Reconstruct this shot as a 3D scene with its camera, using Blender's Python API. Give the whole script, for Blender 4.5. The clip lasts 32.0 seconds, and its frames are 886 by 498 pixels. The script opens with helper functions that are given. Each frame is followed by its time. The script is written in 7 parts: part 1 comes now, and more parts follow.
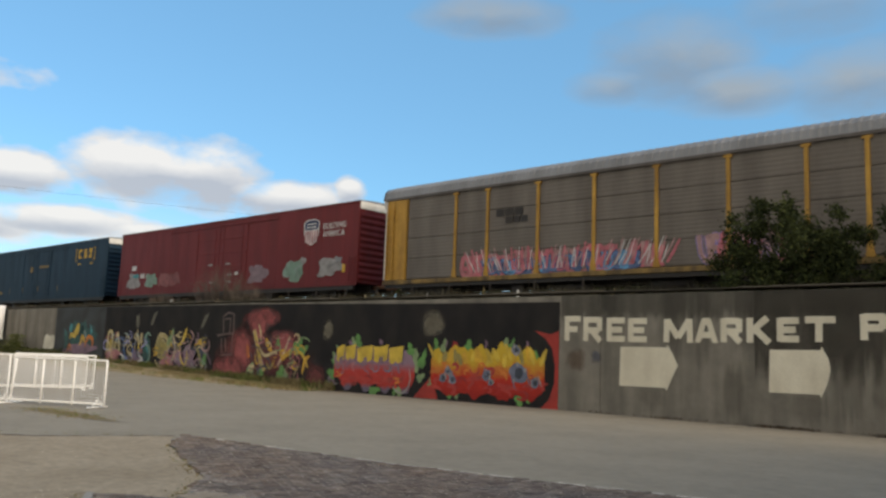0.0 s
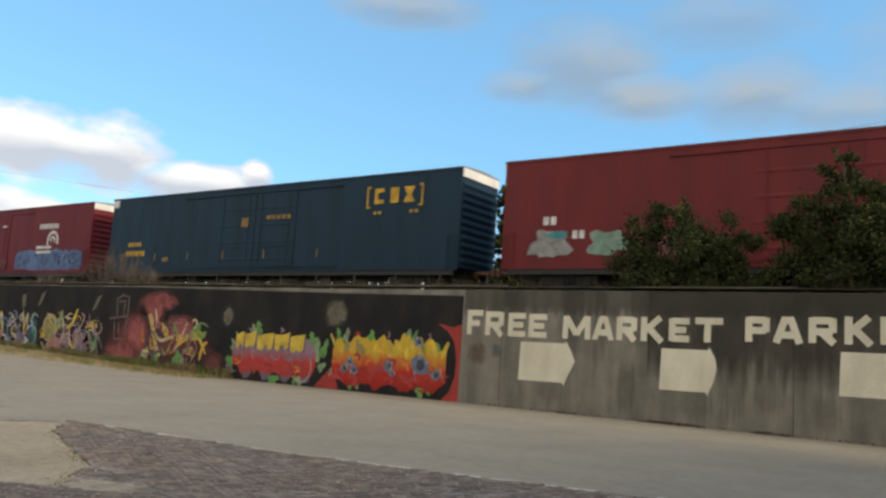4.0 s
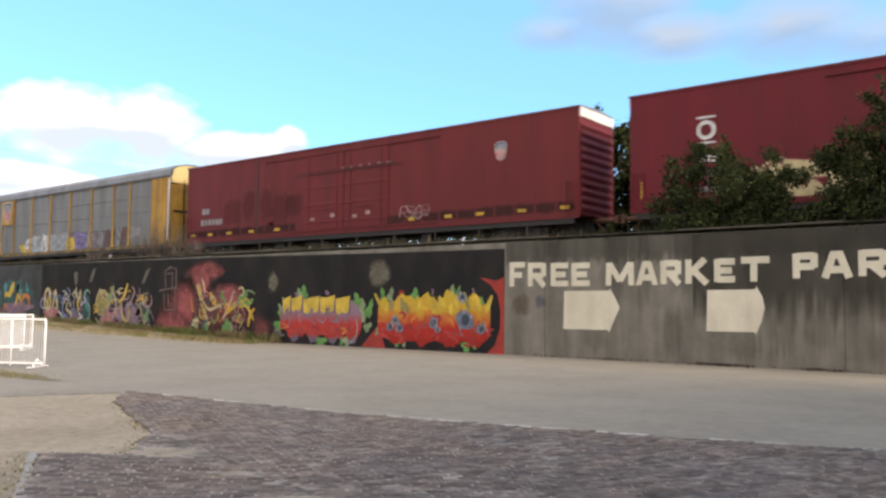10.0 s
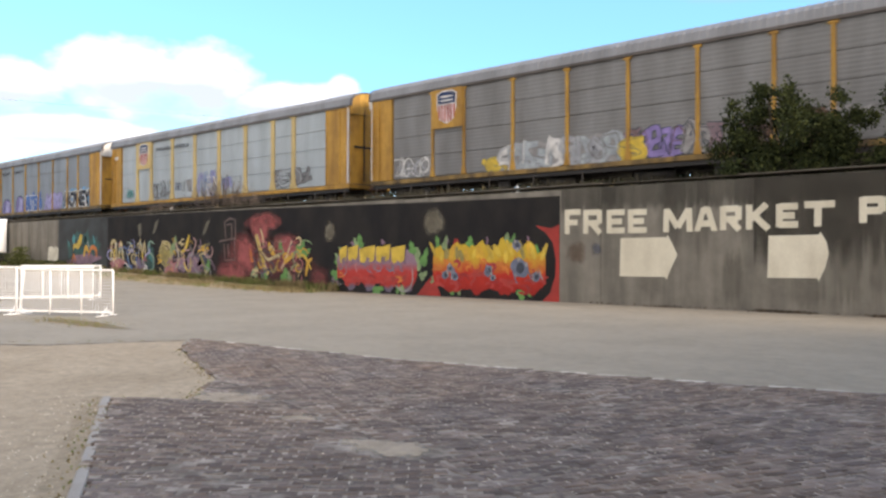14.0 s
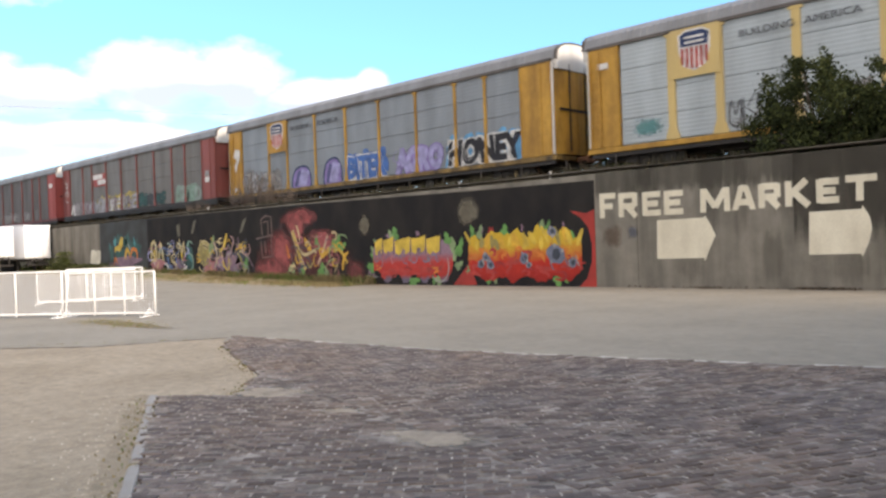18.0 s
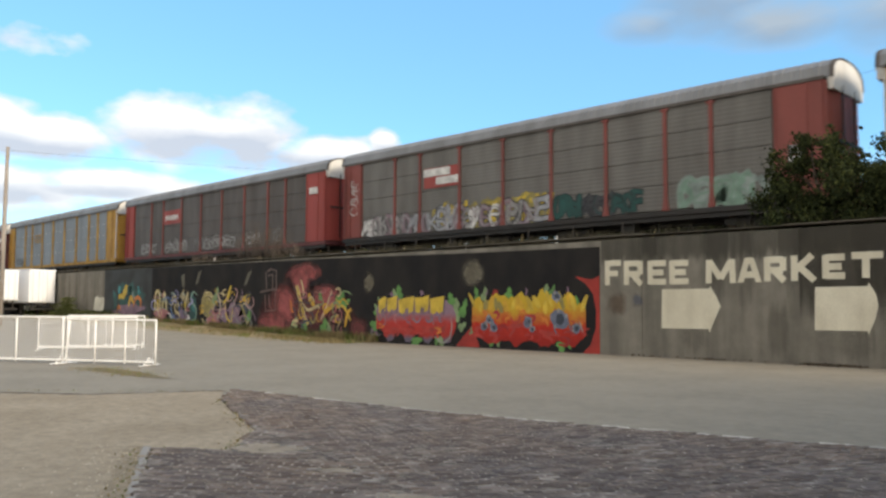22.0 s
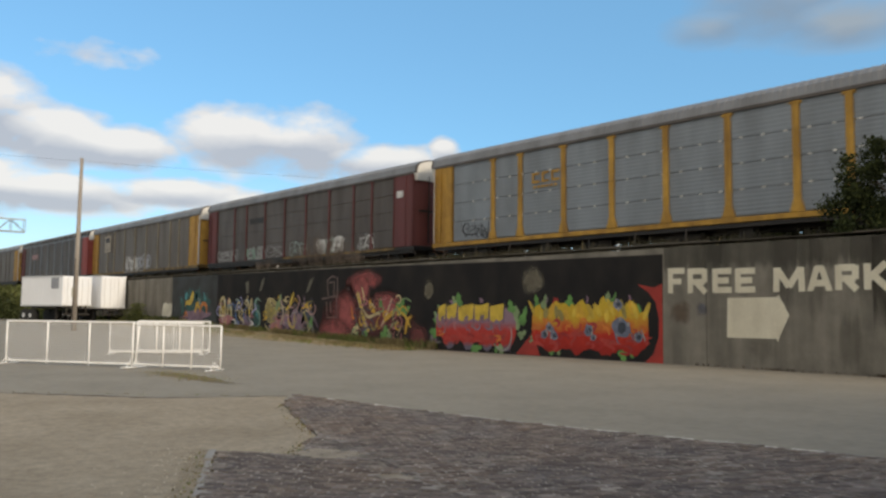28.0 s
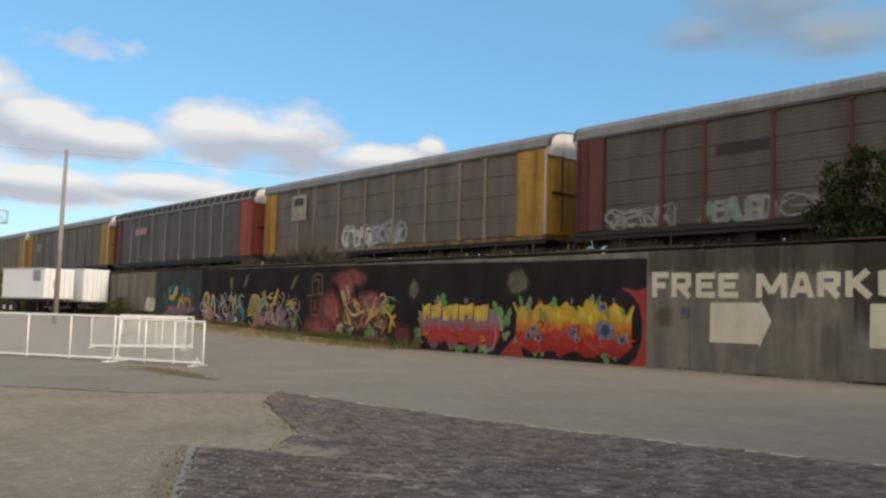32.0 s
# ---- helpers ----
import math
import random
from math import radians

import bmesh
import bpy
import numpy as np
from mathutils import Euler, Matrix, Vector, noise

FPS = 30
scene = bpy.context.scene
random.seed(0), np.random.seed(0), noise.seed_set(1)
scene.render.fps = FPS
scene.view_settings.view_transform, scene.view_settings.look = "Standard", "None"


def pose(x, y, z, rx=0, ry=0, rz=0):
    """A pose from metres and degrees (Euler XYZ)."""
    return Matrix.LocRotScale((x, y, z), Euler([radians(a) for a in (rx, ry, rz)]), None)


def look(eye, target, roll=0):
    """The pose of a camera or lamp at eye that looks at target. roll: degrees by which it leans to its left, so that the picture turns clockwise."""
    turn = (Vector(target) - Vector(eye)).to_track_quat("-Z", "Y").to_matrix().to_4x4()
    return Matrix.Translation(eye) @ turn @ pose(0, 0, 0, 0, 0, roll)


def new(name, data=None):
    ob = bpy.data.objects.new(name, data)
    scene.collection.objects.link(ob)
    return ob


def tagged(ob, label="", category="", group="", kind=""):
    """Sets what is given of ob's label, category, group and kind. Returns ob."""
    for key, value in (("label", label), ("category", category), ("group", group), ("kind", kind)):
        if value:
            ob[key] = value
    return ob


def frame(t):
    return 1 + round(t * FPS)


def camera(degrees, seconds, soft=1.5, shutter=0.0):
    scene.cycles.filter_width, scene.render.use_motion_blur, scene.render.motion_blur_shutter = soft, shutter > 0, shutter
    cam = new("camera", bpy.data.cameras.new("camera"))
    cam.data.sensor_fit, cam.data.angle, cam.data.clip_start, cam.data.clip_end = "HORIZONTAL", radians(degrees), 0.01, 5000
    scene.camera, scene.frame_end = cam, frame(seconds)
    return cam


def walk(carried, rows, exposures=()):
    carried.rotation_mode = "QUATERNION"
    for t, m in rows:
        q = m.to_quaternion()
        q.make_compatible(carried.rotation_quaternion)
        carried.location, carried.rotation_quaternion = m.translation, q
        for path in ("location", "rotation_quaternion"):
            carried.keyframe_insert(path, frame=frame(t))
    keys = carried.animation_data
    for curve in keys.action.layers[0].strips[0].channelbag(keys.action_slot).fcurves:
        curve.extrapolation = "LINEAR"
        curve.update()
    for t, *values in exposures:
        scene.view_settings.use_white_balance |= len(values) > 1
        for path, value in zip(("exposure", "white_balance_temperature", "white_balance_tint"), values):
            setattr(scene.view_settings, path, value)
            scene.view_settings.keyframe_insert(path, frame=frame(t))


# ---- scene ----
cam = camera(56.8, 32.0, soft=2.6, shutter=.3)
EYE = (0.0, 0.0, 1.6)
ROWS = [
    (0.0, 97.63, -2.20, 41.88),
    (0.5, 96.42, -2.37, 39.00),
    (1.0, 95.84, -2.31, 37.97),
    (1.5, 96.63, -1.98, 37.34),
    (2.0, 96.43, -1.89, 36.49),
    (2.5, 96.59, -1.73, 36.44),
    (3.0, 97.60, -1.90, 35.75),
    (3.5, 97.33, -3.36, 35.84),
    (5.5, 97.94, -3.45, 32.97),
    (6.0, 96.48, -3.16, 32.74),
    (6.5, 95.08, -2.86, 32.88),
    (7.0, 94.07, -2.09, 35.64),
    (7.5, 93.55, -0.96, 36.33),
    (8.0, 93.12, 0.18, 36.34),
    (8.5, 93.15, 0.35, 36.50),
    (9.0, 93.60, -0.04, 36.46),
    (9.5, 93.92, -0.66, 36.58),
    (10.0, 94.14, -0.60, 38.17),
    (10.5, 93.89, -0.95, 38.56),
    (11.0, 92.38, -0.19, 40.03),
    (11.5, 92.47, 0.17, 40.13),
    (12.0, 91.85, -0.31, 40.39),
    (12.5, 90.99, -0.36, 40.52),
    (13.0, 90.00, -0.62, 41.19),
    (13.5, 90.36, -0.21, 42.02),
    (14.0, 90.51, -0.16, 42.00),
    (14.5, 90.35, 0.07, 42.51),
    (16.5, 89.25, 1.30, 43.37),
    (17.0, 89.11, 1.91, 44.27),
    (17.5, 89.53, 2.09, 44.30),
    (18.0, 89.83, 1.98, 44.46),
    (18.5, 89.98, 1.25, 43.76),
    (19.0, 89.16, 1.47, 41.42),
    (19.5, 88.94, 1.32, 41.03),
    (20.0, 91.76, -0.64, 39.36),
    (20.5, 94.44, -1.19, 39.06),
    (21.0, 93.96, -1.36, 40.53),
    (21.5, 93.53, -1.19, 42.73),
    (22.0, 94.06, -0.31, 44.72),
    (22.5, 94.07, -0.36, 45.47),
    (23.0, 93.97, -1.27, 46.60),
    (23.5, 95.40, -2.66, 46.44),
    (24.0, 95.66, -2.95, 46.75),
    (24.5, 95.12, -2.47, 46.96),
    (25.0, 95.17, -2.04, 47.47),
    (25.5, 95.41, -1.55, 47.69),
    (27.5, 94.77, -1.38, 48.35),
    (28.0, 94.55, -0.61, 48.88),
    (28.5, 94.64, -0.98, 49.34),
    (29.0, 94.63, -1.38, 49.50),
    (29.5, 94.45, -1.61, 49.90),
    (30.0, 94.54, -0.91, 50.19),
    (30.5, 94.62, -0.07, 48.91),
    (31.0, 94.58, 0.14, 47.51),
    (31.5, 94.50, -0.51, 47.19),
    (32.0, 94.55, -1.64, 47.80),
]
EXPOSURES = [(t, s, k, 17 if 6.5 < t < 21.5 else 11) for t, s, k in ((0.0, .28, 6850), (1.0, .47, 6900), (3.5, .56, 6950), (6.0, .68, 6900), (7.0, .95, 6750), (9.0, 1.02, 6700), (11.0, 1.05, 6650), (13.0, 1.1, 6600), (19.5, 1.1, 6600), (21.0, .93, 6700), (22.0, .68, 6750), (23.0, .48, 6800), (24.0, .29, 6850), (32.0, .24, 6850))]
walk(cam, [(t, pose(*EYE, rx, ry, rz)) for t, rx, ry, rz in ROWS], EXPOSURES)

# plan: the retaining wall's face runs along x at y = WALL, the cars' near sides at y = SIDE
WALL, SIDE, TRACK, RAIL = 24.2, 29.5, 31.1, 4.5
R = random.Random(7)


# ---- world and sun ----
SUN_EL, SUN_AZ = 24.0, 84.0     # elevation; degrees from +y towards +x


def heading(az, el):
    """Unit vector; az in degrees to the left of +y."""
    a, e = radians(az), radians(el)
    return Vector((-math.sin(a) * math.cos(e), math.cos(a) * math.cos(e), math.sin(e)))


def build_world():
    world = bpy.data.worlds.new("sky")
    scene.world = world
    world.use_nodes = True
    nt = world.node_tree
    nt.nodes.clear()
    N = nt.nodes.new
    L = nt.links.new
    out = N("ShaderNodeOutputWorld")
    bg = N("ShaderNodeBackground")
    bg.inputs["Strength"].default_value = SKY
    L(bg.outputs[0], out.inputs[0])
    sky = N("ShaderNodeTexSky")
    sky.sky_type = "NISHITA"
    sky.sun_disc = False
    sky.sun_elevation = radians(SUN_EL)
    sky.sun_rotation = radians(SUN_AZ)
    sky.air_density, sky.dust_density, sky.ozone_density = 1.0, 0.2, 3.2
    tc = N("ShaderNodeTexCoord")

    def math_node(op, a, b=None, clamp=False):
        n = N("ShaderNodeMath")
        n.operation, n.use_clamp = op, clamp
        for i, v in enumerate((a, b)):
            if v is None:
                continue
            if isinstance(v, (int, float)):
                n.inputs[i].default_value = v
            else:
                L(v, n.inputs[i])
        return n.outputs[0]

    def dot(vec, v):
        n = N("ShaderNodeVectorMath")
        n.operation = "DOT_PRODUCT"
        L(vec, n.inputs[0])
        n.inputs[1].default_value = v
        return n.outputs["Value"]

    noise_tex = N("ShaderNodeTexNoise")
    noise_tex.inputs["Scale"].default_value = 7.0
    noise_tex.inputs["Detail"].default_value = 7.0
    noise_tex.inputs["Roughness"].default_value = 0.58
    squash = N("ShaderNodeMapping")
    squash.inputs["Scale"].default_value = (1, 1, 2.0)
    L(tc.outputs["Generated"], squash.inputs["Vector"])
    L(squash.outputs[0], noise_tex.inputs["Vector"])
    fine = N("ShaderNodeTexNoise")
    fine.inputs["Scale"].default_value = 26.0
    fine.inputs["Detail"].default_value = 4.0
    L(squash.outputs[0], fine.inputs["Vector"])

    # cumulus heaps: azimuth, elevation, half-width, half-height (degrees), density
    heaps = ((62.5, 11.5, 5.0, 2.2, 1.0), (58.4, 11.5, 3.8, 2.5, 1.0), (53.0, 10.3, 4.8, 1.4, 1.0), (48.9, 11.2, 1.1, 1.0, 1.0),
             (70.6, 10.4, 3.6, 1.5, 1.0), (74.5, 10.8, 3.4, 2.0, 1.0), (78.5, 12.0, 3.6, 2.6, 1.0), (83.0, 11.0, 5.0, 3.4, 1.0), (67.5, 7.8, 4.5, 1.0, .9), (74.0, 7.4, 6.0, 1.3, 1.0),
             (61.0, 7.3, 4.0, .8, .7), (72.6, 16.4, 1.5, .45, .1), (80.0, 7.5, 6.0, 2.0, .9))
    veils = ((26.3, 20.6, 5.2, 3.2, .9), (22.0, 18.2, 4.6, 1.6, .8), (30.5, 18.8, 3.0, 1.2, .6), (39.0, 23.6, 5.0, 1.5, .8),
             (14.6, 18.2, 4.6, 2.6, .9), (9.0, 16.9, 5.5, 1.6, .7), (17.0, 22.8, 5.0, 1.8, .6), (-5.0, 20.0, 12.0, 5.0, .7), (27.0, 26.0, 9.0, 1.6, .6))

    def blobs(rows):
        total, weight = None, None
        for az, el, a, b, k in rows:
            c = heading(az, el)
            side = Vector((c.y, -c.x, 0)).normalized()
            up = side.cross(c).normalized()
            u = math_node("MULTIPLY", dot(tc.outputs["Generated"], side), 1 / math.sin(radians(a)))
            vv = math_node("SUBTRACT", dot(tc.outputs["Generated"], up), 0.0)
            v = math_node("MULTIPLY", vv, 1 / math.sin(radians(b)))
            r = math_node("ADD", math_node("MULTIPLY", u, u), math_node("MULTIPLY", v, v))
            front = math_node("GREATER_THAN", dot(tc.outputs["Generated"], c), 0.5)
            m = math_node("MULTIPLY", math_node("SUBTRACT", 1.0, r), k)
            m = math_node("MULTIPLY", math_node("MAXIMUM", m, -2.6), front)
            m = math_node("SUBTRACT", m, math_node("MULTIPLY", math_node("SUBTRACT", 1.0, front), 2.6))
            total = m if total is None else math_node("MAXIMUM", total, m)
            hv = math_node("MULTIPLY", math_node("MAXIMUM", m, 0.0), v)
            weight = hv if weight is None else math_node("ADD", weight, hv)
        return total, weight

    heap, tone = blobs(heaps)
    veil, veil_tone = blobs(veils)
    n0 = math_node("SUBTRACT", noise_tex.outputs["Fac"], 0.5)
    n1 = math_node("SUBTRACT", fine.outputs["Fac"], 0.5)
    edge = math_node("ADD", math_node("MULTIPLY", n0, 2.8), math_node("MULTIPLY", n1, 1.5))
    hm = math_node("MULTIPLY", math_node("ADD", math_node("ADD", heap, edge), 0.40), 1.1, True)
    vm = math_node("MULTIPLY", math_node("ADD", math_node("ADD", veil, math_node("MULTIPLY", edge, .5)), 0.3), 0.7, True)
    haze = math_node("MULTIPLY", math_node("SUBTRACT", 0.185, dot(tc.outputs["Generated"], (0, 0, 1))), 3.0, True)

    def mix(fac, a, b):
        n = N("ShaderNodeMix")
        n.data_type = "RGBA"
        L(fac, n.inputs["Factor"])
        for i, v in ((6, a), (7, b)):
            if isinstance(v, tuple):
                n.inputs[i].default_value = (*v, 1)
            else:
                L(v, n.inputs[i])
        return n.outputs[2]

    bright = N("ShaderNodeValToRGB")
    bright.color_ramp.elements[0].color = (*[c * CLOUD for c in (.42, .455, .52)], 1)
    bright.color_ramp.elements[1].color = (*[c * CLOUD for c in (.76, .76, .75)], 1)
    bright.color_ramp.elements[0].position, bright.color_ramp.elements[1].position = .26, .72
    L(math_node("ADD", math_node("MULTIPLY", math_node("ADD", tone, n0), 0.9), 0.5), bright.inputs[0])
    tint = N("ShaderNodeMix")
    tint.data_type, tint.blend_type = "RGBA", "MULTIPLY"
    tint.inputs["Factor"].default_value = 1.0
    L(sky.outputs[0], tint.inputs[6])
    tint.inputs[7].default_value = (.76, 1.09, 1.19, 1)
    even = N("ShaderNodeMix")
    even.data_type = "RGBA"
    even.inputs["Factor"].default_value = .5
    L(tint.outputs[2], even.inputs[6])
    even.inputs[7].default_value = (1.18, 2.72, 4.35, 1)
    col = mix(haze, even.outputs[2], tuple(c * CLOUD for c in (.78, .87, .95)))
    dull = N("ShaderNodeValToRGB")
    dull.color_ramp.elements[0].color = (*[c * CLOUD for c in (.22, .285, .365)], 1)
    dull.color_ramp.elements[1].color = (*[c * CLOUD for c in (.30, .355, .41)], 1)
    dull.color_ramp.elements[0].position, dull.color_ramp.elements[1].position = .38, .68
    L(math_node("ADD", math_node("MULTIPLY", math_node("ADD", veil_tone, n0), 0.9), 0.5), dull.inputs[0])
    col = mix(math_node("MULTIPLY", vm, 0.9), col, dull.outputs[0])
    col = mix(math_node("MULTIPLY", hm, 0.92), col, bright.outputs[0])
    # unseen bright broken cloud, added behind and above to light the wall and cars
    back = math_node("MULTIPLY", math_node("ADD", math_node("ADD", dot(tc.outputs["Generated"], (.15, -.75, .62)), -.18), math_node("MULTIPLY", n0, .9)), 2.5, True)
    col = mix(math_node("MULTIPLY", back, 0.9), col, tuple(c * CLOUD * BACK for c in (1.0, .945, .865)))
    L(col, bg.inputs["Color"])

    sun = new("sun", bpy.data.lights.new("sun", "SUN"))
    sun.data.energy, sun.data.angle, sun.data.color = SUN, radians(18.0), (1.0, .86, .66)
    d = heading(-SUN_AZ, SUN_EL)
    sun.matrix_world = look(d * 100, (0, 0, 0))


SKY, CLOUD, SUN, BACK = 0.15, 6.5, 2.4, .8
build_world()


# ---- materials ----
MATS = {}


def mat(name, base, rough=.7, metal=0.0, dark=None, scale=6.0, amount=.5, bump=.15, fine=60.0, streak=0.0, rnd=0.0, spec=.3, emit=0.0, mottle=0.0, grain=1.7):
    """A surface that varies at two scales: blotches of a second colour and fine grain; streak stretches the blotches downwards."""
    if name in MATS:
        return MATS[name]
    m = bpy.data.materials.new(name)
    MATS[name] = m
    m.use_nodes = True
    nt = m.node_tree
    N, L = nt.nodes.new, nt.links.new
    b = nt.nodes["Principled BSDF"]
    b.inputs["Metallic"].default_value = metal
    b.inputs["Specular IOR Level"].default_value = spec
    dark = dark or tuple(c * .55 for c in base)
    tc = N("ShaderNodeTexCoord")
    mp = N("ShaderNodeMapping")
    k = 1 - streak
    mp.inputs["Scale"].default_value = (1, 1, max(.06, k))
    L(tc.outputs["Object"], mp.inputs["Vector"])
    big, small = N("ShaderNodeTexNoise"), N("ShaderNodeTexNoise")
    big.inputs["Scale"].default_value, big.inputs["Detail"].default_value = scale / 6, 5
    small.inputs["Scale"].default_value, small.inputs["Detail"].default_value = fine, 3
    L(mp.outputs[0], big.inputs["Vector"])
    L(tc.outputs["Object"], small.inputs["Vector"])
    ramp = N("ShaderNodeValToRGB")
    ramp.color_ramp.elements[0].position, ramp.color_ramp.elements[1].position = .36, .68
    L(big.outputs["Fac"], ramp.inputs[0])
    mx = N("ShaderNodeMix")
    mx.data_type = "RGBA"
    fac = N("ShaderNodeMath")
    fac.operation = "MULTIPLY"
    fac.inputs[1].default_value = amount
    L(ramp.outputs[0], fac.inputs[0])
    L(fac.outputs[0], mx.inputs["Factor"])
    mx.inputs[6].default_value, mx.inputs[7].default_value = (*base, 1), (*dark, 1)
    hs = N("ShaderNodeHueSaturation")
    L(mx.outputs[2], hs.inputs["Color"])
    val = N("ShaderNodeMapRange")
    val.inputs["To Min"].default_value, val.inputs["To Max"].default_value = .78, 1.22
    L(small.outputs["Fac"], val.inputs["Value"])
    if mottle:
        mo = N("ShaderNodeTexNoise")
        mo.inputs["Scale"].default_value, mo.inputs["Detail"].default_value, mo.inputs["Roughness"].default_value = grain, 9, .72
        L(tc.outputs["Object"], mo.inputs["Vector"])
        mv, mm = N("ShaderNodeMapRange"), N("ShaderNodeMath")
        mv.inputs["From Min"].default_value, mv.inputs["From Max"].default_value = .3, .7
        mv.inputs["To Min"].default_value, mv.inputs["To Max"].default_value = 1 - mottle, 1 + mottle
        mm.operation = "MULTIPLY"
        L(mo.outputs["Fac"], mv.inputs["Value"])
        L(mv.outputs[0], mm.inputs[0])
        L(val.outputs[0], mm.inputs[1])
        val = mm
    if rnd:
        oi = N("ShaderNodeObjectInfo")
        geo = N("ShaderNodeNewGeometry")
        add = N("ShaderNodeMath")
        add.operation = "ADD"
        L(oi.outputs["Random"], add.inputs[0])
        L(geo.outputs["Random Per Island"], add.inputs[1])
        fr = N("ShaderNodeMath")
        fr.operation = "FRACT"
        L(add.outputs[0], fr.inputs[0])
        rr = N("ShaderNodeMapRange")
        rr.inputs["To Min"].default_value, rr.inputs["To Max"].default_value = 1 - rnd, 1 + rnd
        L(fr.outputs[0], rr.inputs["Value"])
        mul = N("ShaderNodeMath")
        mul.operation = "MULTIPLY"
        L(rr.outputs[0], mul.inputs[0])
        L(val.outputs[0], mul.inputs[1])
        L(mul.outputs[0], hs.inputs["Value"])
    else:
        L(val.outputs[0], hs.inputs["Value"])
    L(hs.outputs[0], b.inputs["Base Color"])
    rg = N("ShaderNodeMapRange")
    rg.inputs["To Min"].default_value, rg.inputs["To Max"].default_value = max(.05, rough - .12), min(1, rough + .12)
    L(big.outputs["Fac"], rg.inputs["Value"])
    L(rg.outputs[0], b.inputs["Roughness"])
    if bump:
        bp = N("ShaderNodeBump")
        bp.inputs["Strength"].default_value, bp.inputs["Distance"].default_value = bump, .02
        L(small.outputs["Fac"], bp.inputs["Height"])
        L(bp.outputs[0], b.inputs["Normal"])
    if emit:
        b.inputs["Emission Color"].default_value = (*base, 1)
        b.inputs["Emission Strength"].default_value = emit
    return m


# ---- mesh helpers ----
def soft(name, base, dark, axes="XY", fade=(1, 1), gain=2.2, rag=1.6, scale=3.0, stretch=(1, 1, 1), strength=.9, rise_only=False, oval=0.0):
    """A thin stain or drift whose edges fade out raggedly; fade says along which of its two axes it thins out."""
    if name in MATS:
        return MATS[name]
    m = mat(name, base, .95, 0, dark, 14, .8, .25, 40, spec=.1, mottle=.2, grain=5.0)
    nt = m.node_tree
    N, L = nt.nodes.new, nt.links.new
    tc, sp = N("ShaderNodeTexCoord"), N("ShaderNodeSeparateXYZ")
    L(tc.outputs["Generated"], sp.inputs[0])

    def calc(op, a, b):
        n = N("ShaderNodeMath")
        n.operation = op
        for i, v in enumerate((a, b)):
            if isinstance(v, (int, float)):
                n.inputs[i].default_value = v
            else:
                L(v, n.inputs[i])
        return n.outputs[0]

    total = None
    if oval:
        for ax in axes:
            u = calc("SUBTRACT", calc("MULTIPLY", sp.outputs[ax], 2.0), 1.0)
            e = calc("MULTIPLY", u, u)
            total = e if total is None else calc("ADD", total, e)
        total = calc("MINIMUM", calc("MULTIPLY", calc("SUBTRACT", 1.0, total), oval), 1.0)
    for ax, k in zip(axes, fade):
        if not k or oval:
            continue
        t = sp.outputs[ax]
        e = t if rise_only and ax == "Z" else calc("MULTIPLY", calc("MINIMUM", t, calc("SUBTRACT", 1.0, t)), 2.0)
        e = calc("MINIMUM", calc("MULTIPLY", e, k), 1.0)
        total = e if total is None else calc("MULTIPLY", total, e)
    mp, no = N("ShaderNodeMapping"), N("ShaderNodeTexNoise")
    mp.inputs["Scale"].default_value = stretch
    L(tc.outputs["Object"], mp.inputs["Vector"])
    L(mp.outputs[0], no.inputs["Vector"])
    no.inputs["Scale"].default_value, no.inputs["Detail"].default_value, no.inputs["Roughness"].default_value = scale, 8, .65
    a = calc("ADD", calc("SUBTRACT", total, .35), calc("MULTIPLY", calc("SUBTRACT", no.outputs["Fac"], .5), rag))
    a = calc("MINIMUM", calc("MAXIMUM", calc("MULTIPLY", a, gain), 0.0), strength)
    L(a, nt.nodes["Principled BSDF"].inputs["Alpha"])
    return m


def mesh_of(bm, name, material):
    me = bpy.data.meshes.new(name)
    bm.normal_update()
    bm.to_mesh(me)
    bm.free()
    for m in (material if isinstance(material, (list, tuple)) else (material,)):
        me.materials.append(m)
    return me


def part(name, bm, material, parent, label="", kind=""):
    ob = new(name, mesh_of(bm, name, material))
    ob.parent = parent
    return tagged(ob, label, kind=kind)


def thing(name, label, category, m=None, group="", kind=""):
    ob = new(name)
    ob.empty_display_size = .2
    if m is not None:
        ob.matrix_basis = m
    return tagged(ob, label, category, group, kind)


def solid(name, bm, material, label, category="", group="", kind="", m=None):
    ob = new(name, mesh_of(bm, name, material))
    if m is not None:
        ob.matrix_basis = m
    return tagged(ob, label, category, group, kind)


def box(bm, x0, x1, y0, y1, z0, z1, mi=0, bevel=0.0):
    v = [bm.verts.new(p) for p in ((x0, y0, z0), (x1, y0, z0), (x1, y1, z0), (x0, y1, z0), (x0, y0, z1), (x1, y0, z1), (x1, y1, z1), (x0, y1, z1))]
    fs = [bm.faces.new([v[i] for i in q]) for q in ((3, 2, 1, 0), (4, 5, 6, 7), (0, 1, 5, 4), (1, 2, 6, 5), (2, 3, 7, 6), (3, 0, 4, 7))]
    for f in fs:
        f.material_index = mi
    if bevel:
        es = list({e for f in fs for e in f.edges})
        bmesh.ops.bevel(bm, geom=es, offset=bevel, segments=1, affect="EDGES")
    return bm


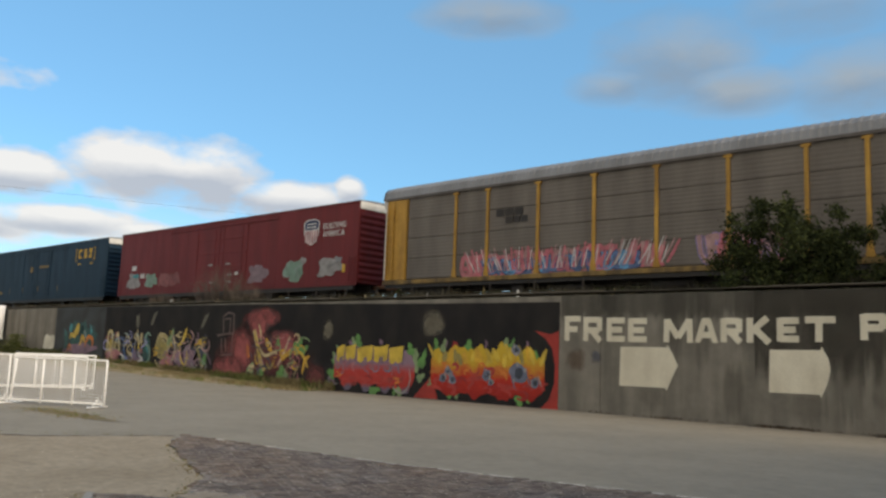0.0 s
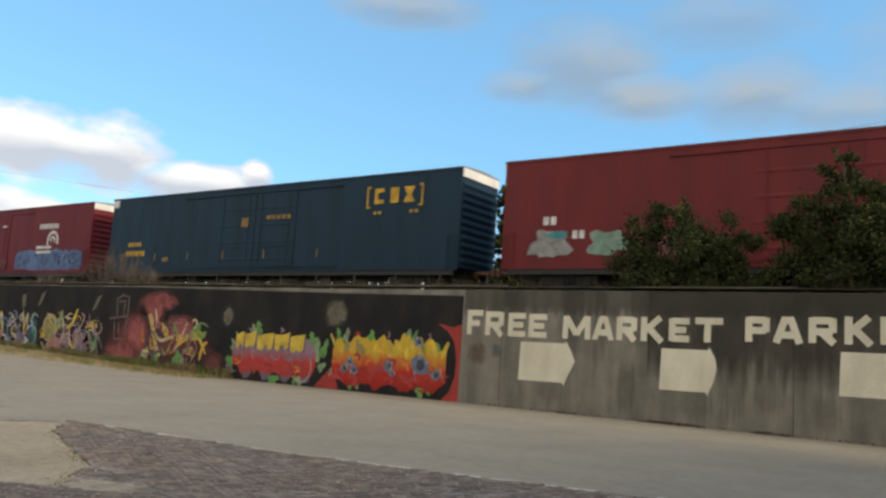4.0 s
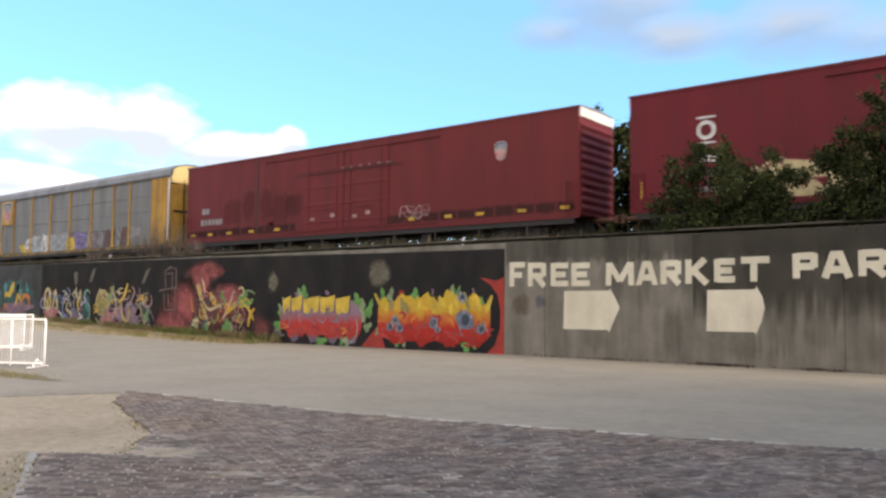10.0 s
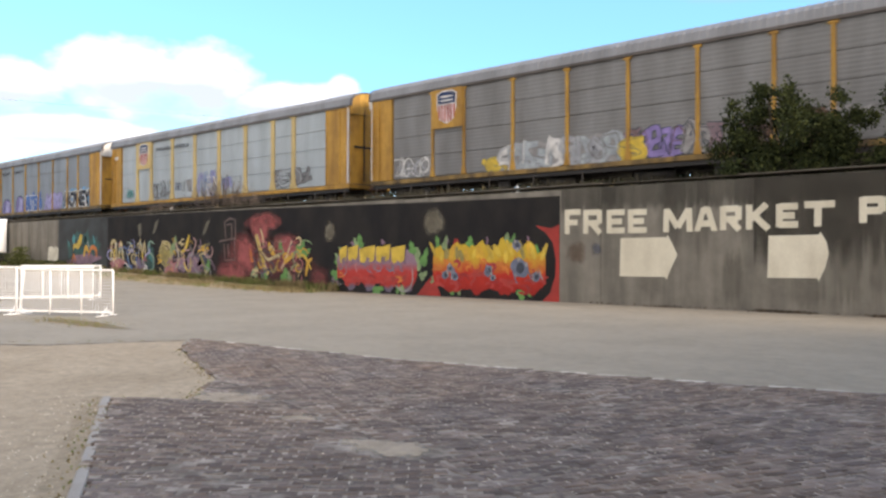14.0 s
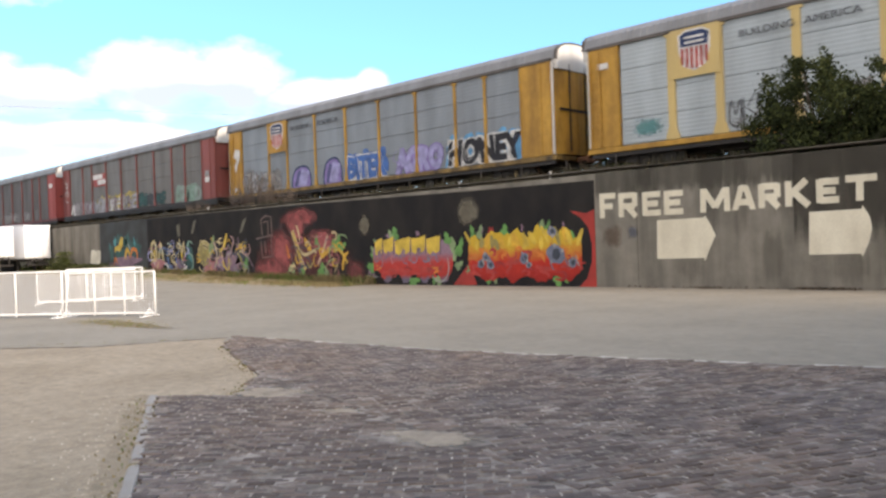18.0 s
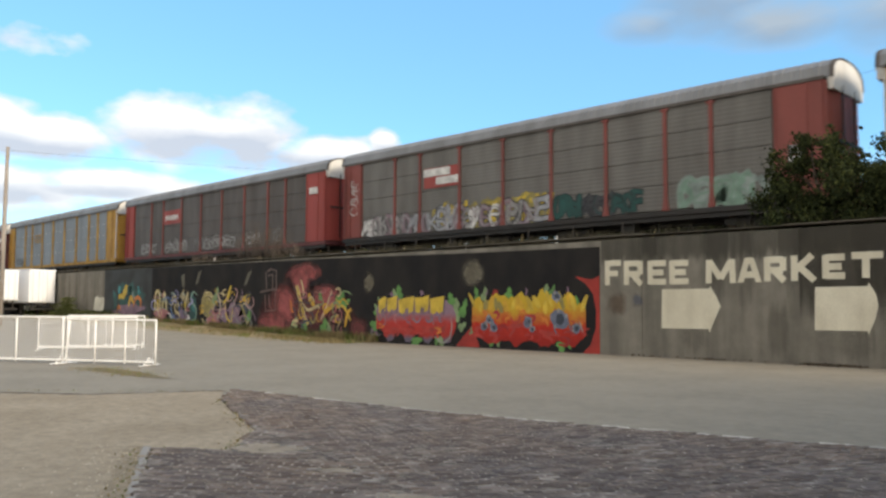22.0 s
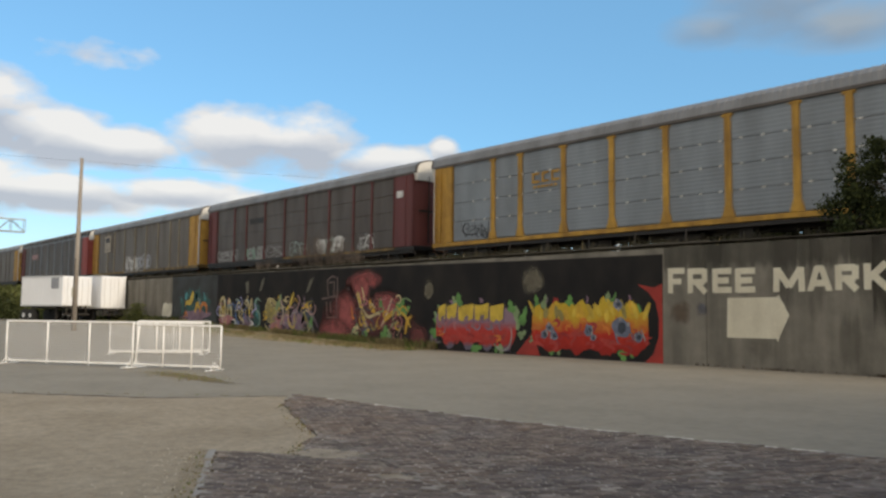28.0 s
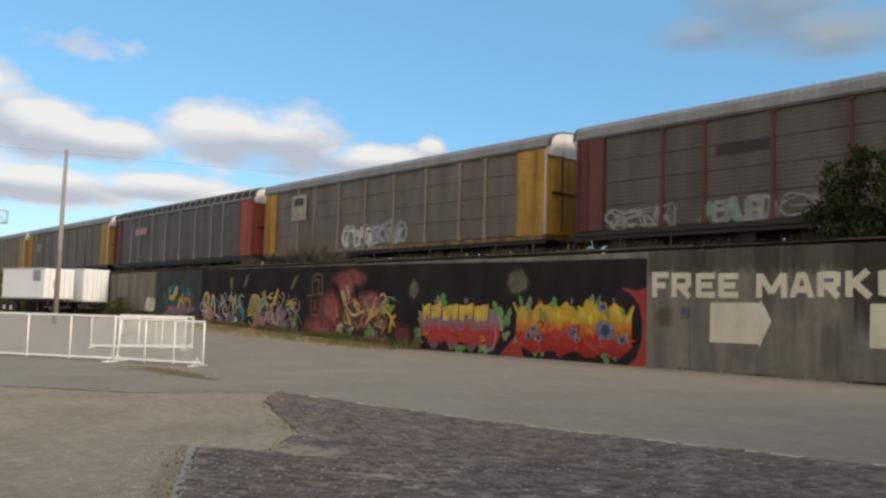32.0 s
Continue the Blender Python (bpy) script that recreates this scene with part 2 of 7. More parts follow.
def rod(bm, a, b, r0, r1=None, n=8, mi=0):
    """A tapered round bar from a to b."""
    a, b = Vector(a), Vector(b)
    r1 = r0 if r1 is None else r1
    q = (b - a).to_track_quat("Z", "Y")
    rings = []
    for p, r in ((a, r0), (b, r1)):
        rings.append([bm.verts.new(p + q @ Vector((r * math.cos(2 * math.pi * i / n), r * math.sin(2 * math.pi * i / n), 0))) for i in range(n)])
    for i in range(n):
        f = bm.faces.new((rings[0][i], rings[0][(i + 1) % n], rings[1][(i + 1) % n], rings[1][i]))
        f.smooth, f.material_index = n > 6, mi
    for ring, flip in ((rings[0], True), (rings[1], False)):
        f = bm.faces.new(ring[::-1] if flip else ring)
        f.material_index = mi
    return bm


def prism(bm, pts, axis_from, axis_to, axis="y", mi=0):
    """Extrudes a closed outline of (u, v): along y (u = x, v = z), x (u = y, v = z) or z (u = x, v = y)."""
    def p(u, v, w):
        return {"y": (u, w, v), "x": (w, u, v), "z": (u, v, w)}[axis]
    a = [bm.verts.new(p(u, v, axis_from)) for u, v in pts]
    b = [bm.verts.new(p(u, v, axis_to)) for u, v in pts]
    n = len(pts)
    fs = []
    for i in range(n):
        fs.append(bm.faces.new((a[i], a[(i + 1) % n], b[(i + 1) % n], b[i])))
    fs.append(bm.faces.new(a[::-1]))
    fs.append(bm.faces.new(b))
    for f in fs:
        f.material_index = mi
    bmesh.ops.recalc_face_normals(bm, faces=fs)
    return bm


def B():
    return bmesh.new()


# ---- ground ----
def smooth(a, b, x):
    t = min(1, max(0, (x - a) / (b - a)))
    return t * t * (3 - 2 * t)


def rise(x, y):
    """The lot climbs gently towards the far end of the wall."""
    return .68 * smooth(-27, -62, x) * smooth(6, 22, y + .12 * (-27 - x))


ASPHALT = mat("worn_asphalt", (.252, .228, .186), .92, 0, (.196, .177, .146), 3.5, .5, .35, 45, spec=.15, mottle=.13, grain=4.0)
DUST = mat("dusty_old_concrete", (.315, .265, .198), .95, 0, (.235, .196, .143), 5, .7, .6, 30, spec=.1, mottle=.26, grain=6.5)
BRICK = mat("purple_brown_paver", (.118, .101, .096), .88, 0, (.150, .114, .092), 4, .85, .3, 70, rnd=.34, spec=.15, mottle=.36, grain=2.6)


def dusted(m, tone, scale, low, high, most):
    """Wisps of pale dust over a surface, in real-world coordinates."""
    nt = m.node_tree
    N, L = nt.nodes.new, nt.links.new
    b = nt.nodes["Principled BSDF"]
    was = b.inputs["Base Color"].links[0].from_socket
    geo, mp, no, rg, mx = N("ShaderNodeNewGeometry"), N("ShaderNodeMapping"), N("ShaderNodeTexNoise"), N("ShaderNodeMapRange"), N("ShaderNodeMix")
    mp.inputs["Rotation"].default_value = (0, 0, -.35)
    mp.inputs["Scale"].default_value = (1, 2.2, 1)
    no.inputs["Scale"].default_value, no.inputs["Detail"].default_value, no.inputs["Roughness"].default_value = scale, 7, .68
    L(geo.outputs["Position"], mp.inputs["Vector"])
    L(mp.outputs[0], no.inputs["Vector"])
    L(no.outputs["Fac"], rg.inputs["Value"])
    rg.inputs["From Min"].default_value, rg.inputs["From Max"].default_value, rg.inputs["To Max"].default_value = low, high, most
    mx.data_type = "RGBA"
    L(rg.outputs[0], mx.inputs["Factor"])
    L(was, mx.inputs[6])
    mx.inputs[7].default_value = (*tone, 1)
    L(mx.outputs[2], b.inputs["Base Color"])


dusted(BRICK, (.30, .265, .225), 3.2, .53, .70, .8)
SAND = soft("pale_sand", (.40, .345, .275), (.30, .255, .20), "XY", (1.5, 1.5), 1.7, 2.0, 5.0, (1, 1, 1), .7)
KERB = mat("grey_kerbstone", (.30, .285, .265), .9, 0, (.19, .175, .155), 9, .7, .3, 60)
CONCRETE = mat("stained_concrete", (.220, .204, .172), .93, 0, (.112, .106, .090), 9, .8, .3, 30, streak=.9, spec=.15, mottle=.16)
CAPMAT = mat("sooty_cap", (.10, .088, .07), .95, 0, (.055, .048, .04), 8, .9, .4, 30)


def build_ground():
    def steps(a, b, k):
        return [a + (b - a) * i / k for i in range(k + 1)]
    xs = [-3000, -900, -400, -200] + steps(-140, 40, 60) + [80, 200, 600, 3000]
    ys = [-2000, -500, -100, -30, -10] + steps(-4, 24.3, 24) + [60, 150, 500, 3000]
    bm = B()
    grid = [[bm.verts.new((x, y, rise(x, y))) for x in xs] for y in ys]
    for j in range(len(ys) - 1):
        for i in range(len(xs) - 1):
            bm.faces.new((grid[j][i], grid[j][i + 1], grid[j + 1][i + 1], grid[j + 1][i])).smooth = True
    solid("ground", bm, ASPHALT, "worn grey-beige asphalt of an open parking lot", "ground", kind="structure")


build_ground()


def ragged(pts, amp, step, seed):
    """A closed outline with its sides broken up into small uneven steps."""
    r = random.Random(seed)
    out = []
    for (x0, y0), (x1, y1) in zip(pts, pts[1:] + pts[:1]):
        d = math.hypot(x1 - x0, y1 - y0)
        n = max(1, int(d / step))
        for i in range(n):
            t = i / n
            k = amp if i else 0
            out.append((x0 + (x1 - x0) * t + r.uniform(-k, k), y0 + (y1 - y0) * t + r.uniform(-k, k)))
    return out


def sheet(name, pts, z, material, label, category, kind="structure", zf=None):
    bm = B()
    f = bm.faces.new([bm.verts.new((x, y, z + (zf(x, y) if zf else 0))) for x, y in pts])
    bmesh.ops.triangulate(bm, faces=[f])
    for f in bm.faces:
        if f.normal.z < 0:
            f.normal_flip()
    return solid(name, bm, material, label, category, kind=kind)


# old dusty concrete, left of the bricks
sheet("pavement_patch", ragged([(-60, -20), (-5.0, -20), (-3.2, 1.1), (-5.45, 2.42), (-8.95, 4.32), (-8.1, 4.86), (-9.25, 5.9), (-12.7, 7.4), (-13.9, 8.2), (-14.9, 6.1), (-17.5, 4.1), (-24, 1.0), (-40, -6)], .03, .35, 3),
      .006, DUST, "dusty old concrete apron with a broken edge", "pavement")

# dark broken line along the apron's edge and a smear of dirt by the barrier
EDGE = [(-13.9, 8.2), (-14.9, 6.1), (-17.5, 4.1), (-24, 1.0)]


def soil_line():
    bm, r = B(), random.Random(12)
    rows = []
    for (x0, y0), (x1, y1) in zip(EDGE, EDGE[1:]):
        n = int(math.hypot(x1 - x0, y1 - y0) / .15)
        for i in range(n):
            x, y = x0 + (x1 - x0) * i / n, y0 + (y1 - y0) * i / n
            w = r.uniform(.02, .11)
            k = r.uniform(-.02, .02)
            rows.append((bm.verts.new((x - .4 * w, y + w + k, .0095)), bm.verts.new((x + .4 * w, y - w + k, .0095))))
    for a, b in zip(rows, rows[1:]):
        f = bm.faces.new((a[0], a[1], b[1], b[0]))
        f.normal_update()
        if f.normal.z < 0:
            f.normal_flip()
    solid("soil_line", bm, mat("damp_joint_soil", (.12, .10, .076), 1, 0, (.07, .06, .045), 12, .8, .5, 50, spec=.1), "dark soil in the joint along the apron", "soil", kind="stuff")


soil_line()
bm = B()
bm.faces.new([bm.verts.new(v) for v in ((0, -.26, 0), (5.6, -.26, 0), (5.6, .08, 0), (0, .08, 0))])
solid("dirt_strip", bm, soft("olive_dirt", (.215, .178, .112), (.15, .125, .074), "XY", (8, 1.6), .8, 2.2, 4.0, (1, 1, 1), .14), "strip of dry dirt and dead grass beside the kerb", "dirt", kind="stuff", m=pose(-9.2, 4.42, .0085, 0, 0, -28.6))
sheet("dirt_smear", ragged([(-21.7, 8.9), (-20.4, 9.1), (-18.9, 8.95), (-16.2, 8.7), (-17.5, 8.35), (-19.4, 8.3), (-21.0, 8.45)], .12, .3, 14), .005, soft("thin_olive_dirt", (.225, .185, .12), (.16, .135, .08), "XY", (1.6, 1.6), 2.0, 1.6, 3.0, (1, 1, 1), .8), "thin smear of brown dirt on the asphalt", "dirt", kind="stuff")

# ---- brick paving ----
BRICK_AREA = [(-13.9, 8.4), (-11.4, 8.6), (-8.8, 8.85), (-6.9, 9.25), (-4.9, 9.75), (-3.3, 10.2), (-1.9, 10.65), (2.0, 11.8), (7.0, 13.0), (7.0, -3.0), (-3.0, -3.0), (-3.2, 1.15), (-5.35, 2.42), (-8.8, 4.32), (-8.05, 4.86), (-9.2, 5.9), (-12.6, 7.4)]
sheet("brick_bed", ragged(BRICK_AREA, .05, .3, 5), .022, mat("brick_joint_dirt", (.29, .26, .23), 1, 0, (.085, .074, .065), 22, .9, .5, 60, spec=.1, mottle=.45, grain=2.6), "dirt-filled joints of an old brick street", "pavement")


def inside(x, y, poly):
    c = False
    for (x0, y0), (x1, y1) in zip(poly, poly[1:] + poly[:1]):
        if (y0 > y) != (y1 > y) and x < (x1 - x0) * (y - y0) / (y1 - y0) + x0:
            c = not c
    return c


SANDY = ((-4.85, 4.72, .50, .24, .4), (-7.9, 5.2, .48, .32, .5), (-2.9, 3.0, .5, .25, .3), (-6.4, 5.0, .30, .10, .6))


def sand_patches():
    for n, (x, y, a, b, tilt) in enumerate(SANDY):
        r = random.Random(40 + n)
        pts = []
        for i in range(40):
            t = 2 * math.pi * i / 40
            k = 1.12 + .22 * math.sin(3 * t + n) + r.uniform(-.12, .12)
            u, v = a * k * math.cos(t), b * k * math.sin(t)
            pts.append((x + u * math.cos(tilt) - v * math.sin(tilt), y + u * math.sin(tilt) + v * math.cos(tilt)))
        sheet("sand_patch", pts, .0245, SAND, "thin patch of pale sand over worn bricks", "sand", kind="stuff")


sand_patches()


# kerbstone strip between the apron and the bricks
def build_kerb():
    kerb = thing("kerb", "low weathered grey stone kerb sunk along the bricks", "kerb", kind="structure")
    a, b = Vector((-8.92, 4.3, 0)), Vector((-4.4, 1.86, 0))
    d = (b - a).normalized()
    s = 0.0
    while s < (b - a).length:
        ln = R.uniform(.5, .9)
        bm = box(B(), 0, ln - R.uniform(.02, .16), -.046, .046, -.05, .026 + R.uniform(-.012, .008), 0, .010)
        ob = part("kerbstone", bm, KERB, kerb)
        ob.matrix_basis = Matrix.Translation(a + d * s) @ Matrix.Rotation(math.atan2(d.y, d.x) + R.uniform(-.03, .03), 4, "Z")
        s += ln


build_kerb()


# ---- retaining wall ----
WALL_TOP = 3.95


def build_wall():
    wall = thing("wall_retaining", "long stained concrete retaining wall below the railway", "wall", kind="structure")
    x = -118.0
    while x < 40:
        x1 = x + 9.4
        bm = box(B(), x + .006, x1 - .006, WALL, WALL + .6, -.5, WALL_TOP + .1 * smooth(-20, -60, x), 0, .012)
        part("wall_section", bm, CONCRETE, wall)
        x = x1
    bm = B()
    x = -118.0
    while x < 40:
        box(bm, x + .01, x + 4.69, WALL - .006, WALL + .55, WALL_TOP + .104 + .1 * smooth(-20, -60, x), WALL_TOP + .155 + .1 * smooth(-20, -60, x) + R.uniform(-.035, .03), 0, .015)
        x += 4.7
    part("wall_cap", bm, CAPMAT, wall, "crumbling concrete cap course")
    return wall


WALL_OB = build_wall()

# ---- embankment, ballast and track ----
BALLAST = mat("dark_ballast", (.078, .067, .056), 1, 0, (.04, .035, .03), 20, .9, .9, 25, spec=.1)
RUST = mat("rusty_rail", (.16, .085, .05), .6, .6, (.09, .05, .03), 20, .7, .2, 60)
TIE = mat("creosote_tie", (.07, .055, .045), .95, 0, (.04, .03, .025), 20, .8, .4, 50)


def build_track():
    bm = prism(B(), [(24.75, 3.6), (24.75, 3.98), (27.0, 4.0), (28.6, 4.22), (33.6, 4.22), (36, 3.8), (60, 3.4), (60, 0.2), (24.75, .2)], -400, 420, "x")
    solid("embankment", bm, BALLAST, "dark stone ballast on the railway embankment", "ballast", kind="structure")
    tr = thing("track", "rusty steel railway track on wooden ties", "track", kind="structure")
    for y in (TRACK - .75, TRACK + .75):
        bm = B()
        prism(bm, [(y - .075, 4.33), (y + .075, 4.33), (y + .03, 4.36), (y + .035, 4.5), (y - .035, 4.5), (y - .03, 4.36)], -400, 420, "x")
        part("rail", bm, RUST, tr, "rusty steel rail with a worn head")
    me = mesh_of(box(B(), -.11, .11, -1.3, 1.3, -.1, .13, 0, .012), "tie", TIE)
    for i in range(180):
        ob = new("tie", me)
        ob.parent = tr
        ob.matrix_basis = pose(-72 + i * .5, TRACK, 4.2)
    bm = B()
    for i in range(600):
        x = -372 + i * .5
        if x < -72.2:
            box(bm, x - .11, x + .11, TRACK - 1.3, TRACK + 1.3, 4.1, 4.33)
    part("far_ties", bm, TIE, tr, kind="stuff")


build_track()


# plain building out of view on the east side, added to shade the lot
def build_east():
    wall_m = mat("dull_brown_brick", (.20, .125, .09), .9, 0, (.12, .08, .06), 8, .7, .3, 30)
    bm = box(B(), 10, 30, -14, 21, -.2, 8.5, 0, .03)
    solid("wall_east", bm, wall_m, "plain brown brick building out of view, added to shade the lot", "building", kind="structure")


build_east()


# ---- train ----


def paint(name, c, dark=None, **k):
    a = dict(rough=.6, scale=7, amount=.55, bump=.08, fine=35, streak=.75, spec=.25)
    a.update(k)
    return mat(name, c, dark=dark or tuple(v * .5 + .012 for v in c), **a)


PAINT = {
    "yellow": paint("yellow_car_paint", (.50, .285, .05), (.20, .105, .03), amount=.75, scale=10, mottle=.16, grain=3.0),
    "sootyellow": paint("sooty_yellow_sill", (.26, .165, .05), (.05, .04, .03), amount=.9, scale=14),
    "red": paint("red_end_paint", (.33, .066, .056), (.19, .055, .045)),
    "maroon": paint("maroon_paint", (.145, .046, .044), (.085, .036, .033)),
    "dullred": paint("dull_red_post_paint", (.25, .072, .06), (.14, .055, .048)),
    "grey": paint("galvanised_grey_panel", (.215, .217, .212), (.125, .12, .113), metal=.2),
    "light": paint("pale_blue_grey_panel", (.245, .275, .300), (.165, .178, .188), metal=.2),
    "pale": paint("faded_pale_blue_grey_panel", (.40, .45, .47), (.27, .30, .31), metal=.1),
    "paleyellow": paint("faded_yellow_post_paint", (.56, .42, .17), (.40, .31, .15)),
    "tan": paint("faded_tan_post_paint", (.30, .255, .18), (.18, .15, .11)),
    "brown": paint("grimy_brown_grey_panel", (.165, .145, .123), (.09, .078, .066), metal=.2),
    "sooty": paint("sooty_grey_panel", (.172, .164, .150), (.10, .093, .083), metal=.2),
    "dark": paint("dark_sooty_panel", (.118, .103, .093), (.062, .055, .05), metal=.2),
    "roof": paint("galvanised_roof", (.235, .242, .252), (.15, .152, .155), metal=.3, rough=.55),
    "darkroof": paint("sooty_roof", (.05, .047, .047), (.03, .028, .027), spec=.05),
    "boxred": paint("oxide_red_boxcar_paint", (.150, .019, .025), (.098, .022, .026), spec=.15),
    "boxred2": paint("faded_oxide_red_boxcar_paint", (.160, .026, .027), (.10, .026, .027), spec=.15),
    "boxblue": paint("dark_blue_boxcar_paint", (.014, .036, .060), (.013, .025, .038), spec=.15),
    "black": paint("grimy_black_underframe", (.028, .026, .025), (.05, .042, .035)),
    "white": paint("white_car_paint", (.70, .68, .64), (.42, .40, .36)),
    "rust": paint("rusty_steel", (.14, .07, .04), (.06, .035, .025)),
}
WHEELSETS = []
# near corner at the left end of each car at the start, in units of SIDE; the train slows a little as it passes
LEFT_END = [-1.043, -2.028, -3.007, -3.991, -4.986, -5.977, -6.958, -7.937, -8.914, -9.895, -10.854, -11.821, -12.772, -13.74, -14.705, -15.67]
BOX_GAP, RACK_GAP = 2.25, 2.0


def travel(t):
    """How far the train has come after t seconds, in metres."""
    return SIDE * (.355103 * t - .00033396 * t * t)


def berth(k, gap, lip):
    """Centre and length of car k at the start; lip is how far its ends stand out past the side's corners."""
    a = LEFT_END[k] * SIDE - lip
    b = (LEFT_END[k - 1] if k else -.058) * SIDE - gap + lip
    return (a + b) / 2, b - a


def wheelset(car, x):
    bm = B()
    for y in (-.76, .76):
        rod(bm, (0, y - .06, 0), (0, y + .06, 0), .42, .42, 18)
        rod(bm, (0, y * 1.13 - .02, 0), (0, y * 1.13 + .02, 0), .30, .26, 14)
    rod(bm, (0, -1.02, 0), (0, 1.02, 0), .08, .08, 8)
    for k in range(4):
        a = k * math.pi / 2
        box(bm, .2 * math.cos(a) - .03, .2 * math.cos(a) + .03, -.91, -.86, .2 * math.sin(a) - .03, .2 * math.sin(a) + .03)
    w = part("wheelset", bm, PAINT["rust"], car, "dull steel wheels on an axle")
    w.matrix_parent_inverse = Matrix.Translation((x, 0, .42))
    WHEELSETS.append(w)
    return w


def truck(car, x):
    """Side frames with spring nests, bolster, and two wheelsets."""
    bm = B()
    for y in (-1.0, 1.0):
        prism(bm, [(x - 1.3, .36), (x - 1.05, .30), (x - .5, .2), (x + .5, .2), (x + 1.05, .30), (x + 1.3, .36), (x + 1.25, .58), (x + .75, .62), (x + .45, .82), (x - .45, .82), (x - .75, .62), (x - 1.25, .58)], y - .09, y + .09, "y")
        for i in range(3):
            rod(bm, (x - .22 + .22 * i, y * 1.1, .26), (x - .22 + .22 * i, y * 1.1, .56), .08, .08, 8)
        for xx in (-.87, .87):
            box(bm, x + xx - .14, x + xx + .14, y * 1.1 - .07, y * 1.1 + .07, .30, .56)
    box(bm, x - .2, x + .2, -1.15, 1.15, .5, .85)
    part("truck_frame", bm, PAINT["black"], car, "cast steel truck frame with springs")
    for xx in (-.87, .87):
        wheelset(car, x + xx)


def underframe(car, L, z, reach):
    bm = B()
    h = L / 2
    box(bm, -h + .3, h - .3, -.35, .35, z - .42, z - .02)
    for y in (-1.45, 1.45):
        box(bm, -h + .25, h - .25, y - .05, y + .05, z - .34, z - .004)
    for i in range(9):
        x = -h + 2 + (L - 4) * i / 8
        box(bm, x - .06, x + .06, -1.4, 1.4, z - .3, z - .03)
    for s in (-1, 1):
        rod(bm, (s * 3.2, -.9, z - .55), (s * 1.4, -.9, z - .55), .2, .2, 10)
        box(bm, s * 5.2 - .3, s * 5.2 + .3, -1.2, -.7, z - .75, z - .2)
    part("underframe", bm, PAINT["black"], car, "grimy black underframe with air tanks")
    for s in (-1, 1):
        bm = B()
        rod(bm, (s * (h - .3), 0, .85), (s * (h + reach - .1), 0, .85), .10, .10, 8)
        box(bm, s * (h + reach - .06) - .16, s * (h + reach - .06) + .16, -.16, .16, .66, 1.04, 0, .03)
        rod(bm, (s * (h + .1), -.25, .75), (s * (h + .5), -.2, .35), .03, .03, 6)
        part("coupler", bm, PAINT["rust"], car, "knuckle coupler with a hanging air hose")


def ladder(car, x, side, z0, z1, material):
    bm = B()
    y = side
    for dx in (-.22, .22):
        box(bm, x + dx - .02, x + dx + .02, y - .07, y - .03, z0, z1)
    n = int((z1 - z0) / .42)
    for i in range(n + 1):
        z = z0 + (z1 - z0) * i / n
        box(bm, x - .22, x + .22, y - .085, y - .06, z - .015, z + .015)
    part("ladder", bm, material, car, "steel ladder with grab irons")


def roof_arc(a, z0, z1, n=10):
    return [(-a * math.cos(math.pi * i / n), z0 + (z1 - z0) * math.sin(math.pi * i / n) ** .62) for i in range(n + 1)]


def corrugated(arc, x0, x1, n):
    """One arched sheet with n raised ribs across it, closed at both ends and below."""
    rings = [(x0, 0)]
    for i in range(n):
        x = x0 + .4 + (x1 - x0 - .8) * i / (n - 1)
        rings += [(x - .075, 0), (x - .055, 1), (x + .055, 1), (x + .075, 0)]
    rings.append((x1, 0))
    bm, last, m = B(), None, len(arc) - 1
    for x, up in rings:
        ring = [bm.verts.new((x, u * (1 + .008 * up), v + (.02 * up if 0 < j < m else 0))) for j, (u, v) in enumerate(arc)]
        if last:
            for j in range(len(arc)):
                k = (j + 1) % len(arc)
                bm.faces.new((last[j], last[k], ring[k], ring[j]))
        else:
            bm.faces.new(ring[::-1])
        last = ring
    bm.faces.new(last)
    bmesh.ops.recalc_face_normals(bm, faces=bm.faces)
    return bm


